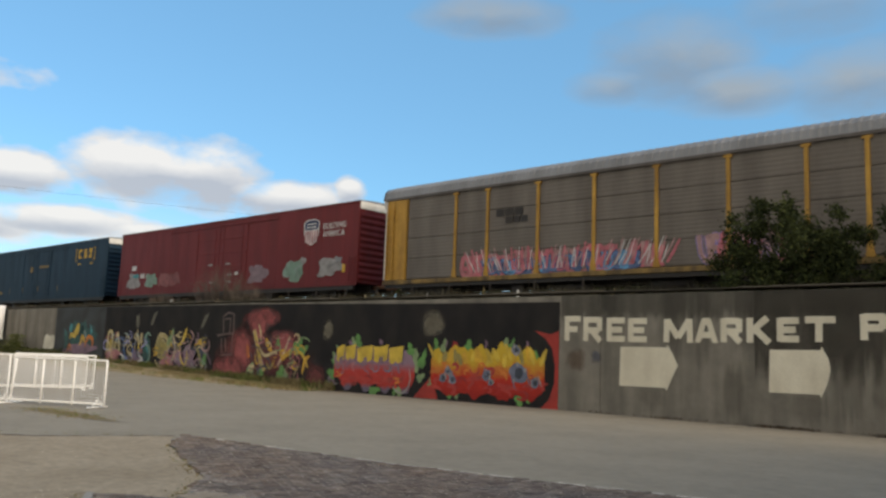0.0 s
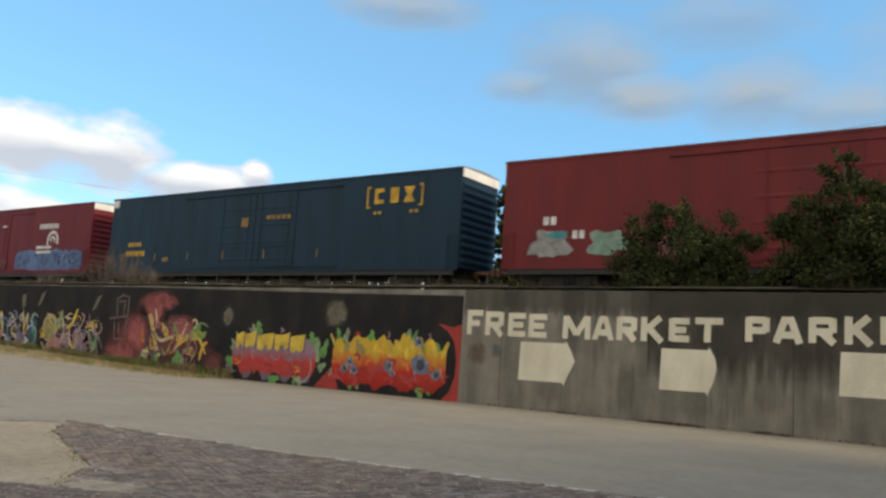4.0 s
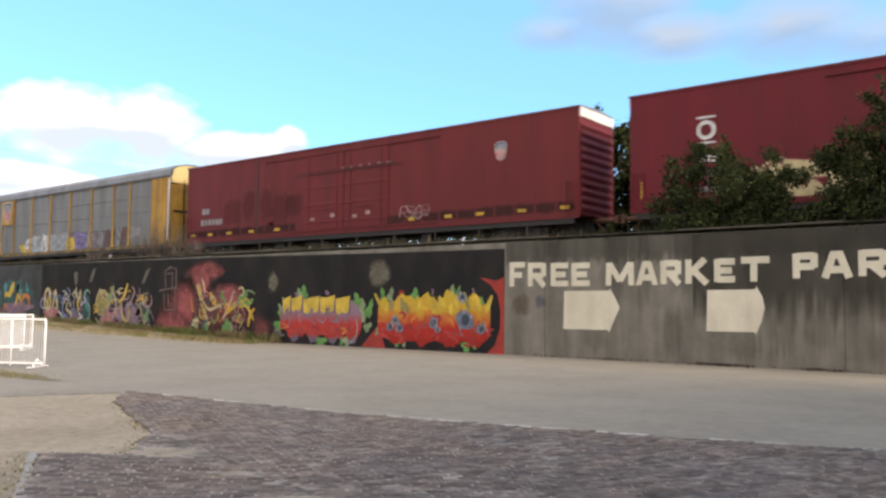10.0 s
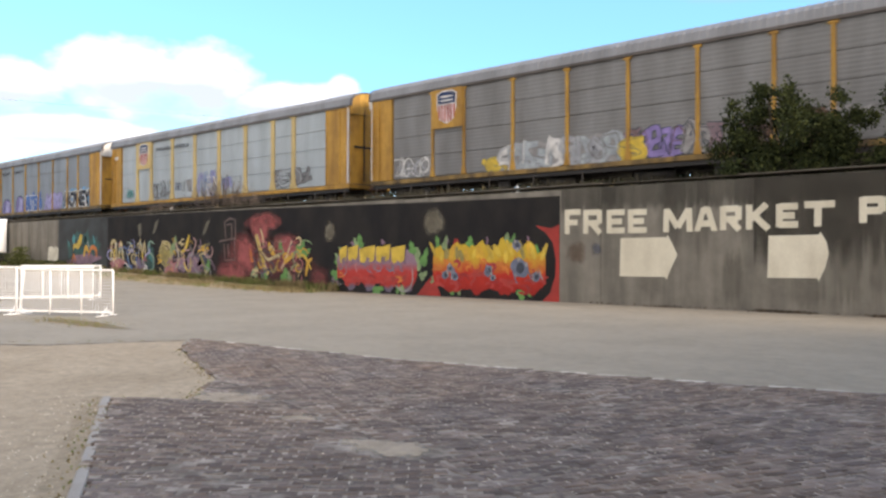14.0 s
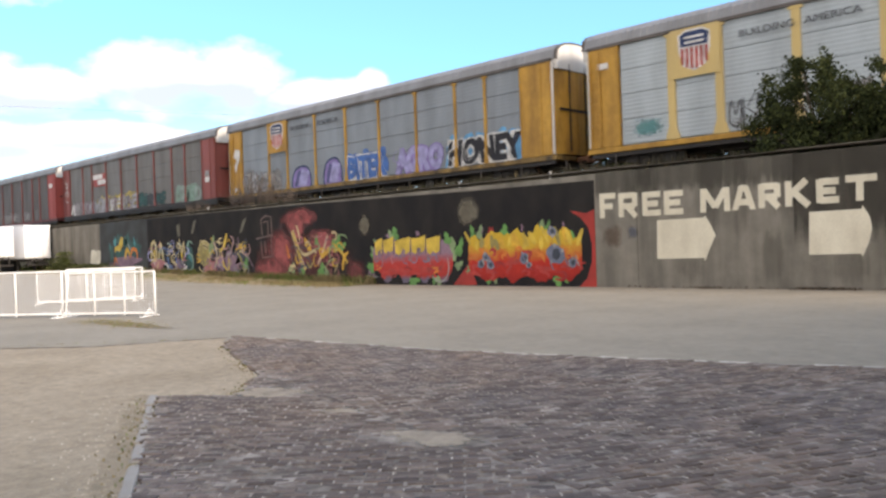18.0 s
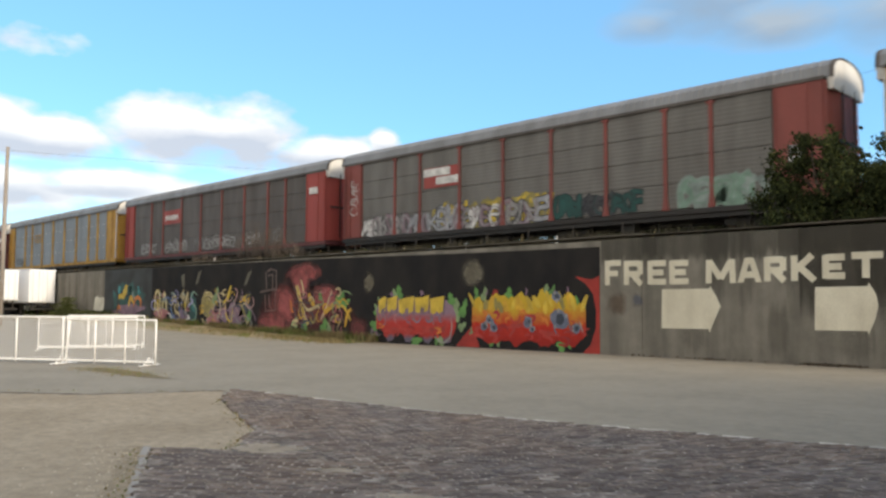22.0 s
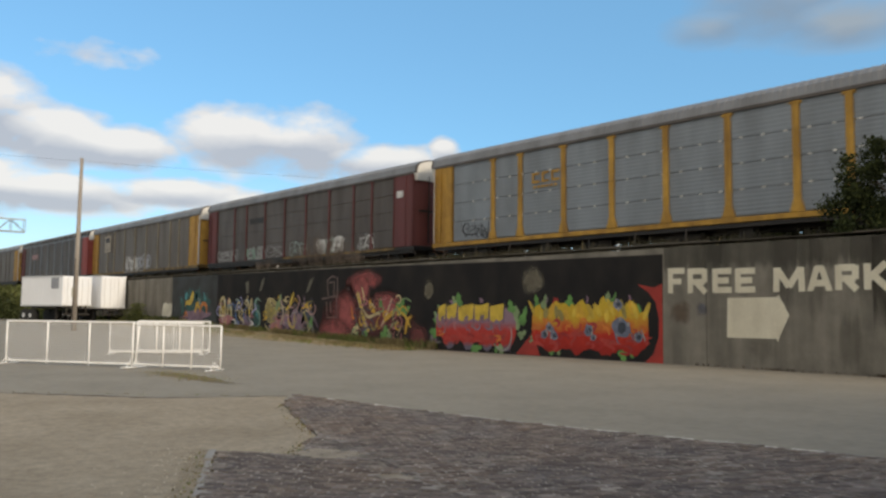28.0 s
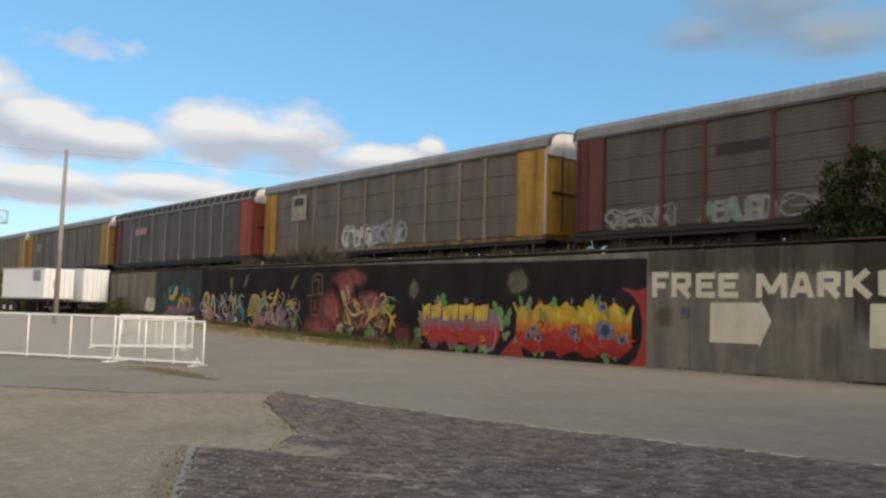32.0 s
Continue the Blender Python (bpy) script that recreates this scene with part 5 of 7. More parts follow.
    graffiti(car, -h + 12.9, -h + 16.0, 1.25, 2.3, ("palegrey", "silver"), "grey", -1.541, 5, 22, "silver sprayed letters")
    for k in range(2):
        scrawl(car, -h + 9.8, -h + 13.4, 1.1, 2.4 - .2 * k, "white", 6, 23 + k, "white thinly sprayed letters", .09)
    bars(car, -h + 9.6, .85, 5.0, .14, 9, -1.60, gry)

    car, L = autorack(13, "dark maroon-brown auto carrier with open ribbed roof edge", "dark", "light", "maroon", "red", roof="darkroof")
    h = L / 2
    part("marking", plate(B(), -h + 5.3, -h + 7.9, 3.5, 4.1, -1.62), flat("palerose", (.36, .22, .21)), car, "faded name board")
    part("roof_edge_strip", box(B(), -h + .3, h - .3, -1.645, -1.628, 5.16, 5.30), PAINT["light"], car, "pale strip along the roof edge")
    for i in range(24):
        x = -h + .8 + (L - 1.6) * i / 23
        part("roof_rib", prism(B(), [(u * 1.012, v + .05) for u, v in roof_arc(1.6, 5.26, 6.12)] + [(u * .98, v - .02) for u, v in roof_arc(1.6, 5.26, 6.12)[::-1]], x - .09, x + .09, "x"), PAINT["grey"], car)
    car, L = autorack(14, "grimy grey auto carrier with yellow ends", "brown", "brown", "yellow", "yellow")
    h = L / 2
    part("marking", plate(B(), -h + 4.0, -h + 5.4, 3.1, 4.0, -1.62), flat("palegrey", TINT["palegrey"]), car, "faded emblem panel")
    autorack(15, "grimy brown auto carrier with yellow ends", "brown", "yellow", "yellow", "yellow")


build_train()


# ---- mural on the wall ----
def ramp_paint(name, z0, z1, stops, jitter=.5):
    """Spray paint that fades through several colours from the foot to the top of a piece."""
    m = bpy.data.materials.new(name)
    m.use_nodes = True
    nt = m.node_tree
    N, L = nt.nodes.new, nt.links.new
    b = nt.nodes["Principled BSDF"]
    b.inputs["Roughness"].default_value, b.inputs["Specular IOR Level"].default_value = .7, .2
    tc, sp = N("ShaderNodeTexCoord"), N("ShaderNodeSeparateXYZ")
    L(tc.outputs["Object"], sp.inputs[0])
    no = N("ShaderNodeTexNoise")
    no.inputs["Scale"].default_value, no.inputs["Detail"].default_value = 2.2, 6
    L(tc.outputs["Object"], no.inputs["Vector"])
    mr = N("ShaderNodeMapRange")
    mr.inputs["From Min"].default_value, mr.inputs["From Max"].default_value = z0, z1
    L(sp.outputs["Z"], mr.inputs["Value"])
    sub = N("ShaderNodeMath")
    sub.operation, sub.inputs[1].default_value = "SUBTRACT", .5
    L(no.outputs["Fac"], sub.inputs[0])
    ma = N("ShaderNodeMath")
    ma.operation, ma.inputs[1].default_value = "MULTIPLY_ADD", jitter
    L(sub.outputs[0], ma.inputs[0])
    L(mr.outputs[0], ma.inputs[2])
    cr = N("ShaderNodeValToRGB")
    els = cr.color_ramp.elements
    while len(els) < len(stops):
        els.new(.5)
    for e, (p, c) in zip(els, stops):
        e.position, e.color = p, (*c, 1)
    L(ma.outputs[0], cr.inputs[0])
    grain = N("ShaderNodeTexNoise")
    grain.inputs["Scale"].default_value = 18
    L(tc.outputs["Object"], grain.inputs["Vector"])
    hs, gr = N("ShaderNodeHueSaturation"), N("ShaderNodeMapRange")
    gr.inputs["To Min"].default_value, gr.inputs["To Max"].default_value = .7, 1.25
    L(grain.outputs["Fac"], gr.inputs["Value"])
    L(gr.outputs[0], hs.inputs["Value"])
    L(cr.outputs[0], hs.inputs["Color"])
    L(hs.outputs[0], b.inputs["Base Color"])
    return m


def lumpy(cx, cz, a, b, r, n=26, k1=.14, k2=.10):
    ph = [r.uniform(0, 6.28) for _ in range(3)]
    out = []
    for i in range(n):
        t = 2 * math.pi * i / n
        k = 1 + k1 * math.sin(2 * t + ph[0]) + k2 * math.sin(5 * t + ph[1]) + r.uniform(-.04, .04)
        out.append((cx + a * k * math.cos(t), cz + b * k * math.sin(t)))
    return out


def film(parent, pts, y, material, name="painted_shape", label=""):
    return part(name, prism(B(), pts, y - .004, y + .002, "y"), material, parent, label)




def blot(parent, x, z, w, h, turn, r, material, y, name="piece_leaf", label=""):
    """A loose leaf-like dab of paint with a ragged edge."""
    n = 16
    pts = []
    for i in range(n):
        t = 2 * math.pi * i / n
        k = 1 + .16 * math.sin(4 * t + turn) + r.uniform(-.32, .32)
        u, v = w / 2 * k * math.cos(t), h / 2 * k * math.sin(t)
        pts.append((x + u * math.cos(turn) - v * math.sin(turn), z + u * math.sin(turn) + v * math.cos(turn)))
    return part(name, prism(B(), pts, y - .0025, y, "y"), material, parent, label)


def eye(mural, x, z, a, rim, core, pale, r, y):
    """A round loop of a letter: a dusty rim, a darker hole and a few pale glints."""
    part("piece_loop", prism(B(), lumpy(x, z, a, a * .9, r, 16, .1, .06), y - .0025, y, "y"), rim, mural, "grey-blue loop of a letter")
    part("loop_hole", prism(B(), lumpy(x + .03, z, a * .5, a * .5, r, 12, .08, .05), y - .005, y - .0026, "y"), core, mural)
    for _ in range(3):
        t = r.uniform(0, 6.28)
        gx, gz, g = x + a * .85 * math.cos(t), z + a * .8 * math.sin(t), r.uniform(.03, .06)
        part("piece_glint", prism(B(), lumpy(gx, gz, g, g * 1.5, r, 8), y - .0055, y - .003, "y"), pale, mural)


def ragged_body(x0, x1, z0, z1, r, n=44, top=.12, low=.10):
    """Outline of a row of letters that run together: level sides, a spiky top and a scalloped foot."""
    pts = []
    for i in range(n):
        t = i / (n - 1)
        pts.append((x0 + (x1 - x0) * t, z0 + low * (.6 + math.sin(t * 26)) + r.uniform(-.06, .06) + .35 * abs(2 * t - 1) ** 8))
    for i in range(n):
        t = 1 - i / (n - 1)
        pts.append((x0 + (x1 - x0) * t + r.uniform(-.03, .03), z1 + top * math.sin(t * 31) + r.uniform(-.14, .14) - .45 * abs(2 * t - 1) ** 6))
    return pts


def leaves(mural, spots, seed, y, tones):
    """Pointed leaves that lick out from a piece: x, z, length, width, angle."""
    r = random.Random(seed)
    for i, (x, z, ln, w, a) in enumerate(spots):
        c, s = math.cos(a), math.sin(a)
        q = [(0, -.5), (.3, -.62), (.5, -.3), (.72, -.42), (1, .02), (.7, .3), (.55, .2), (.35, .6), (0, .5)]
        m = tones[i % len(tones)]
        part("piece_leaf", prism(B(), [(x + ln * (u + r.uniform(-.04, .04)) * c - w * v * s, z + ln * u * s + w * (v + r.uniform(-.08, .08)) * c) for u, v in q], y - .0025 - .0003 * (i % 3), y, "y"), m, mural)


def stroke(mural, pts, w, y, tone, rim="", even=False, name="piece_stroke", label=""):
    """One sweep of the can, with a drawn rim where it has one."""
    q = bend(pts)
    if rim:
        bm = B()
        ribbon(bm, q, w + .09, y + .0012, None, True)
        part("letter_outline", bm, flat(rim, TINT[rim]), mural)
    bm = B()
    ribbon(bm, q, w, y, None, even)
    part(name, bm, flat(tone, TINT[tone]), mural, label)


def fire_piece(mural, x0, x1, z0, z1, fill):
    """Letters fading from red at the foot to yellow at the top, with dusty blue loops and green leaves."""
    r = random.Random(111)
    y = WALL - .010
    X = lambda t: x0 + (x1 - x0) * t
    Z = lambda t: z0 + (z1 - z0) * t
    green, pgreen, rim, core, pale = (flat(k, TINT[k]) for k in ("green", "palegreen", "dustblue", "slate", "palegrey"))
    up = [(X(t), Z(q), ln, w, 1.57 + a) for t, q, ln, w, a in ((.06, .82, .75, .3, .25), (.1, .9, .6, .25, -.3), (.34, .93, .5, .34, -.2), (.37, .9, .55, .25, .3), (.66, .92, .62, .34, -.25), (.70, .95, .6, .2, -.5), (.9, .6, .75, .4, -.2), (.93, .55, .6, .2, -.7), (.95, .45, .4, .2, .1))]
    down = [(X(t), Z(q), ln, w, -1.57 + a) for t, q, ln, w, a in ((.2, .12, .4, .36, -.3), (.24, .1, .35, .25, .3), (.80, .1, .42, .4, .2), (.84, .12, .4, .2, .7), (.02, .3, .4, .3, -.6))]
    leaves(mural, up + down, 5, y, (green, pgreen, green))
    blot(mural, X(.22), Z(1.06), .3, .26, .1, r, flat("deepred", TINT["deepred"]), y)
    for t in (.5, .85, .13):
        stroke(mural, [(X(t), Z(1.0)), (X(t + .012), Z(1.1)), (X(t), Z(1.16))], .09, y - .001, "mauve")
    part("piece_body", prism(B(), ragged_body(x0, x1, z0, z1, r, top=.16), y - .006, y - .001, "y"), fill, mural, "red to yellow row of spray-painted letters")
    yy = y - .0065
    for i in range(20):
        t = (i + r.uniform(.2, .8)) / 20
        a = r.uniform(-.5, .5)
        c = r.choice(("yellow", "yellow", "amber", "olive"))
        b0, ln = Z(r.uniform(.62, .78)), r.uniform(.35, .7)
        stroke(mural, [(X(t), b0), (X(t) + a * .3, b0 + ln * .5), (X(t) + a * .7, b0 + ln)], r.uniform(.14, .28), yy - .0006 * (i % 5), c)
    for i in range(14):
        t = (i + r.uniform(.2, .8)) / 14
        c = r.choice(("orange", "orange", "red"))
        stroke(mural, curl(r, X(t), Z(r.uniform(.42, .62)), r.uniform(.12, .26), r.uniform(.1, .2), 6), r.uniform(.08, .16), yy - .0036 - .0005 * (i % 4), c)
    for i in range(18):
        t = (i + r.uniform(.2, .8)) / 18
        c = r.choice(("red", "deepred", "red"))
        stroke(mural, curl(r, X(t), Z(r.uniform(.08, .36)), r.uniform(.15, .32), r.uniform(.08, .18), 6), r.uniform(.1, .2), yy - .0036 - .0005 * (i % 4), c)
    yy = y - .013
    for t, q, a in ((.79, .53, .40), (.52, .46, .22), (.56, .32, .13), (.21, .34, .2), (.12, .36, .19), (.165, .5, .17), (.925, .36, .19), (.765, .98, .2)):
        eye(mural, X(t), Z(q), a, rim, core, pale, r, yy)
    for t, q in ((.17, .6), (.86, .5), (.74, .42), (.20, .52), (.5, .6), (.95, .5)):
        stroke(mural, [(X(t), Z(q)), (X(t + .012), Z(q - .09)), (X(t + .03), Z(q - .2))], .06, yy - .006, r.choice(("palegrey", "dustblue")))


def block_piece(mural, x0, x1, z0, z1, fill):
    """Square yellow tops over mauve and red letters, wrapped in pale green leaves."""
    r = random.Random(222)
    y = WALL - .010
    X = lambda t: x0 + (x1 - x0) * t
    Z = lambda t: z0 + (z1 - z0) * t
    green, pgreen = flat("green", TINT["green"]), flat("palegreen", TINT["palegreen"])
    amber = flat("yellow", TINT["yellow"])
    spots = [(X(t), Z(q), ln, w, a) for t, q, ln, w, a in ((.30, .9, .62, .5, 1.6), (.27, .92, .5, .25, 2.0), (.88, .78, .55, .4, 1.9), (.9, .45, 1.0, .55, 1.45), (.97, .55, .8, .35, 1.2), (.95, .3, .5, .3, .6),
             (.08, .5, .5, .3, 2.6), (.06, .62, .45, .25, 2.2), (.05, .3, .55, .4, 2.9), (.10, .8, .4, .2, 2.3), (.5, .1, .4, .7, -1.57), (.76, .14, .45, .4, -1.2), (.74, .12, .4, .3, -2.0))]
    leaves(mural, spots, 6, y, (green, pgreen, green, pgreen))
    for t, q in ((.22, 1.0), (.56, 1.02), (.0, .22), (.04, .14)):
        blot(mural, X(t), Z(q), .2, .28, 1.1, r, flat("mauve", TINT["mauve"]), y - .0004)
    part("piece_body", prism(B(), ragged_body(x0 + .25, x1 - .45, z0 + .05, z1 - .25, r, low=.24, top=.08), y - .006, y - .001, "y"), fill, mural, "mauve and red row of spray-painted letters")
    yy = y - .0065
    for i in range(20):
        t = .07 + .74 * (i + r.uniform(.1, .9)) / 20
        c = r.choice(("red", "red", "deepred", "orange"))
        stroke(mural, curl(r, X(t), Z(r.uniform(.14, .36)), r.uniform(.15, .3), r.uniform(.08, .18), 6), r.uniform(.08, .18), yy - .0005 * (i % 4), c)
    for i in range(14):
        t = .07 + .74 * (i + r.uniform(.1, .9)) / 14
        stroke(mural, curl(r, X(t), Z(r.uniform(.4, .58)), r.uniform(.1, .2), r.uniform(.1, .2), 6), r.uniform(.05, .1), yy - .0025 - .0005 * (i % 4), r.choice(("mauve", "rose", "dustblue", "dusk")))
    for i, (a, b) in enumerate(((.065, .155), (.165, .285), (.30, .475), (.485, .64), (.65, .795))):
        c, w = (a + b) / 2, b - a
        foot = (.60, .64, .60, .62, .60)[i]
        pts = [(X(a), Z(.86 + .05 * i % .08)), (X(a + .008), Z(foot + .02)), (X(a + .3 * w), Z(foot - .02)), (X(c), Z(foot + .05)), (X(a + .7 * w), Z(foot)), (X(b - .006), Z(foot + .05)), (X(b + .004), Z(.96 + .02 * (i % 2))), (X(c), Z(.93))]
        part("piece_block", prism(B(), pts, yy - .006, yy - .004, "y"), amber, mural, "square yellow letter top")
        stroke(mural, [(X(b + .002), Z(.56 + .04 * (i % 2))), (X(b + .004), Z(.74)), (X(b + .012), Z(1.0))], .045, yy - .0075, "slate")
        if i in (0, 2, 3):
            blot(mural, X(c + .01), Z(foot + .05), .3, .2, .5, r, flat("dusk", TINT["dusk"]), yy - .0072, "piece_hole")
            blot(mural, X(c + .015), Z(foot - .03), .2, .16, .3, r, flat("mauve", TINT["mauve"]), yy - .0078, "piece_hole")
    stroke(mural, [(X(.70), Z(.14)), (X(.78), Z(.02)), (X(.85), Z(.1)), (X(.88), Z(.3)), (X(.87), Z(.5))], .07, yy - .009, "palegrey", label="pale curling outline")
    stroke(mural, [(X(.0), Z(.28)), (X(-.02), Z(.16)), (X(.05), Z(.1)), (X(.1), Z(.14))], .06, yy - .009, "palegrey")


def old_pieces(mural):
    """The smaller pieces towards the far end of the wall, from the rose patch outwards."""
    y = WALL - .011
    green, pgreen, teal = (flat(k, TINT[k]) for k in ("green", "palegreen", "darkteal"))
    # spiky cream and yellow letters on the rose and brown cloud
    leaves(mural, [(-31.0, 1.75, .8, .5, .9), (-30.6, 1.7, .6, .35, .4), (-34.5, .55, .6, .4, 1.2), (-33.7, .45, .6, .45, 1.3), (-32.1, .35, .75, .5, 1.35), (-31.6, .4, .5, .3, 1.9), (-32.4, 1.9, .5, .3, 1.5)], 7, y, (green, green, pgreen))
    blot(mural, -34.4, .8, .55, .4, .4, random.Random(4), flat("cream", TINT["cream"]), y - .001)
    for k, (pts, w, c, rim) in enumerate((
            ([(-34.35, 2.65), (-34.0, 1.9), (-33.65, 1.1), (-33.3, .72)], .24, "yellow", "cream"), ([(-34.0, 2.95), (-33.8, 2.5), (-33.75, 2.1)], .16, "cream", ""),
            ([(-33.8, 1.75), (-33.35, 1.42), (-32.55, 1.62), (-32.45, 1.48)], .2, "cream", "brown"), ([(-33.3, 2.25), (-33.1, 1.85), (-32.8, 1.65)], .36, "amber", ""),
            ([(-32.3, .95), (-31.9, 1.5), (-31.45, 2.35)], .15, "cream", "rose"), ([(-32.05, 1.25), (-31.4, 1.65), (-30.75, 1.8)], .38, "amber", ""), ([(-31.1, 1.55), (-30.55, 1.6), (-30.0, .95)], .2, "yellow", ""),
            ([(-30.4, .65), (-30.25, 1.25), (-29.95, 1.5)], .26, "amber", ""), ([(-34.85, 1.95), (-34.75, 1.45), (-34.6, 1.3)], .22, "orange", ""), ([(-34.2, 1.5), (-33.9, 1.0), (-33.4, 1.05)], .12, "mauve", ""),
            ([(-33.2, 1.1), (-32.9, .8), (-32.6, 1.2)], .18, "olive", ""), ([(-31.6, 1.1), (-31.2, .9), (-30.9, 1.25)], .16, "rose", ""))):
        stroke(mural, pts, w * .72, y - .003 - .0014 * (k % 6), c, rim)
    # round olive and yellow letters
    for x, z, w, h, c in ((-42.4, .95, 1.5, .75, "rose"), (-43.2, 1.6, 1.2, 1.1, "olive"), (-40.2, 1.2, 1.6, 1.2, "mauve"), (-39.2, 1.4, 1.0, 1.0, "slate"), (-41.3, 1.1, .9, .8, "mauve")):
        blot(mural, x, z, w, h, .1, random.Random(int(-x * 10)), flat(c, TINT[c]), y, "piece_letter")
    leaves(mural, [(-42.4, 1.7, 1.1, .45, 1.2), (-38.8, .8, .7, .4, 1.3)], 8, y - .001, (pgreen, green))
    ring = [(-43.1 + .62 * math.cos(a * .7), 1.7 + .62 * math.sin(a * .7)) for a in range(10)]
    for k, (pts, w, c, rim) in enumerate((
            (ring, .22, "olive", "cream"), ([(-41.4, 1.75), (-40.95, 2.05), (-40.6, 2.75)], .32, "yellow", ""), ([(-42.0, 2.3), (-41.7, 1.6), (-41.9, .9)], .18, "cream", "mauve"),
            ([(-41.2, 1.8), (-41.0, 1.0), (-40.5, .75), (-40.45, 1.5)], .17, "yellow", "mauve"), ([(-40.2, 2.6), (-39.9, 2.3), (-40.2, 1.7), (-39.7, 1.2)], .14, "palerose", ""), ([(-39.9, 1.6), (-39.4, 1.95), (-38.8, 1.85), (-38.75, 2.1)], .26, "amber", ""),
            ([(-39.5, 1.7), (-39.1, 1.1), (-38.8, .65)], .24, "olive", "cream"), ([(-43.8, .9), (-43.3, .55), (-42.7, .6)], .14, "cream", ""), ([(-40.0, .9), (-39.6, .6), (-39.3, .8)], .12, "palegrey", ""), ([(-38.6, 1.6), (-38.2, 1.1), (-38.0, .8)], .12, "mauve", ""))):
        stroke(mural, pts, w * .72, y - .003 - .0014 * (k % 6), c, rim)
    # cream arches, a blue hook and a white and green twist
    for x, z, w, h, c in ((-48.9, 1.05, 2.0, .75, "rose"), (-46.2, 1.0, 1.5, .8, "mauve"), (-47.2, .85, .9, .4, "denim"), (-44.8, 1.6, .8, 1.7, "darkteal")):
        blot(mural, x, z, w, h, .1, random.Random(int(-x * 10)), flat(c, TINT[c]), y, "piece_letter")
    for k, (pts, w, c, rim) in enumerate((
            ([(-49.7, 1.3), (-49.65, 2.3), (-49.2, 2.45), (-48.95, 1.4)], .24, "cream", "olive"), ([(-48.7, 1.4), (-48.45, 2.4), (-48.1, 1.3)], .22, "cream", "olive"), ([(-49.3, 2.0), (-49.3, 1.4)], .2, "yellow", ""),
            ([(-46.95, 2.35), (-47.5, 2.0), (-47.45, 1.2), (-46.75, .72), (-46.45, 1.1), (-46.55, 1.8)], .2, "blue", ""), ([(-46.25, 1.5), (-46.0, 2.3), (-45.75, 1.7), (-45.5, 2.45), (-45.4, 1.45)], .2, "cream", ""), ([(-45.8, 1.8), (-45.7, 1.3)], .26, "yellow", ""),
            ([(-44.4, 2.25), (-44.85, 2.42), (-45.1, 1.9), (-44.5, 1.5), (-44.5, .85), (-45.05, .75)], .2, "sage", ""), ([(-44.9, 1.6), (-44.6, 1.2)], .2, "teal", ""))):
        stroke(mural, pts, w * .72, y - .003 - .0014 * (k % 6), c, rim)
    # thin overlapping lines of the same cans
    r = random.Random(23)
    for x0, x1, z0, z1, n, tones in ((-34.8, -30.0, .5, 2.3, 34, ("slate", "cream", "amber", "brown", "rose", "palegreen", "mauve")), (-43.8, -38.5, .6, 2.4, 46, ("slate", "cream", "olive", "palerose", "mauve", "palegrey", "amber")), (-49.8, -44.4, .7, 2.3, 46, ("cream", "lilac", "denim", "rose", "palesage", "white", "slate"))):
        for k in range(n):
            stroke(mural, curl(r, r.uniform(x0, x1), r.uniform(z0, z1), r.uniform(.12, .4), r.uniform(.12, .34), 6), r.uniform(.05, .12), y - .0125 - .0004 * (k % 8), r.choice(tones))
    # yellow flame over a dark teal cloud with an orange and mauve foot
    r = random.Random(17)
    for _ in range(46):
        a, k = r.uniform(0, 6.28), r.random() ** .5
        blot(mural, -53.6 + 2.3 * k * math.cos(a), 2.15 + .85 * k * math.sin(a), r.uniform(.25, .7), r.uniform(.3, .8), r.uniform(0, 3), r, teal if r.random() < .93 else flat("teal", TINT["teal"]), y + .003 - .0002 * (_ % 8), "piece_cloud")
    blot(mural, -53.3, 1.3, 4.2, .75, .03, r, flat("mauve", TINT["mauve"]), y, "piece_letter", "mauve foot of a flame-like piece")
    part("piece_flame", prism(B(), [(-55.1, 1.95), (-55.05, 2.35), (-54.45, 2.4), (-54.05, 3.0), (-53.75, 2.95), (-53.85, 2.4), (-54.3, 2.0), (-54.7, 2.1)], y - .006, y - .003, "y"), flat("yellow", TINT["yellow"]), mural, "bright yellow painted flame")
    for k, (pts, w, c) in enumerate((([(-53.5, 1.5), (-53.2, 2.15), (-52.8, 1.75)], .28, "amber"), ([(-52.8, 1.5), (-52.4, 2.1), (-51.8, 2.0), (-51.7, 1.5)], .26, "orange"), ([(-55.3, 1.0), (-55.0, 1.6), (-54.7, 1.2)], .16, "orange"), ([(-53.0, 2.5), (-52.7, 2.1)], .16, "palesage"), ([(-52.2, 2.9), (-51.9, 2.4)], .14, "teal"), ([(-55.9, 2.6), (-55.6, 2.2)], .12, "teal"))):
        stroke(mural, pts, w, y - .004 - .001 * k, c)


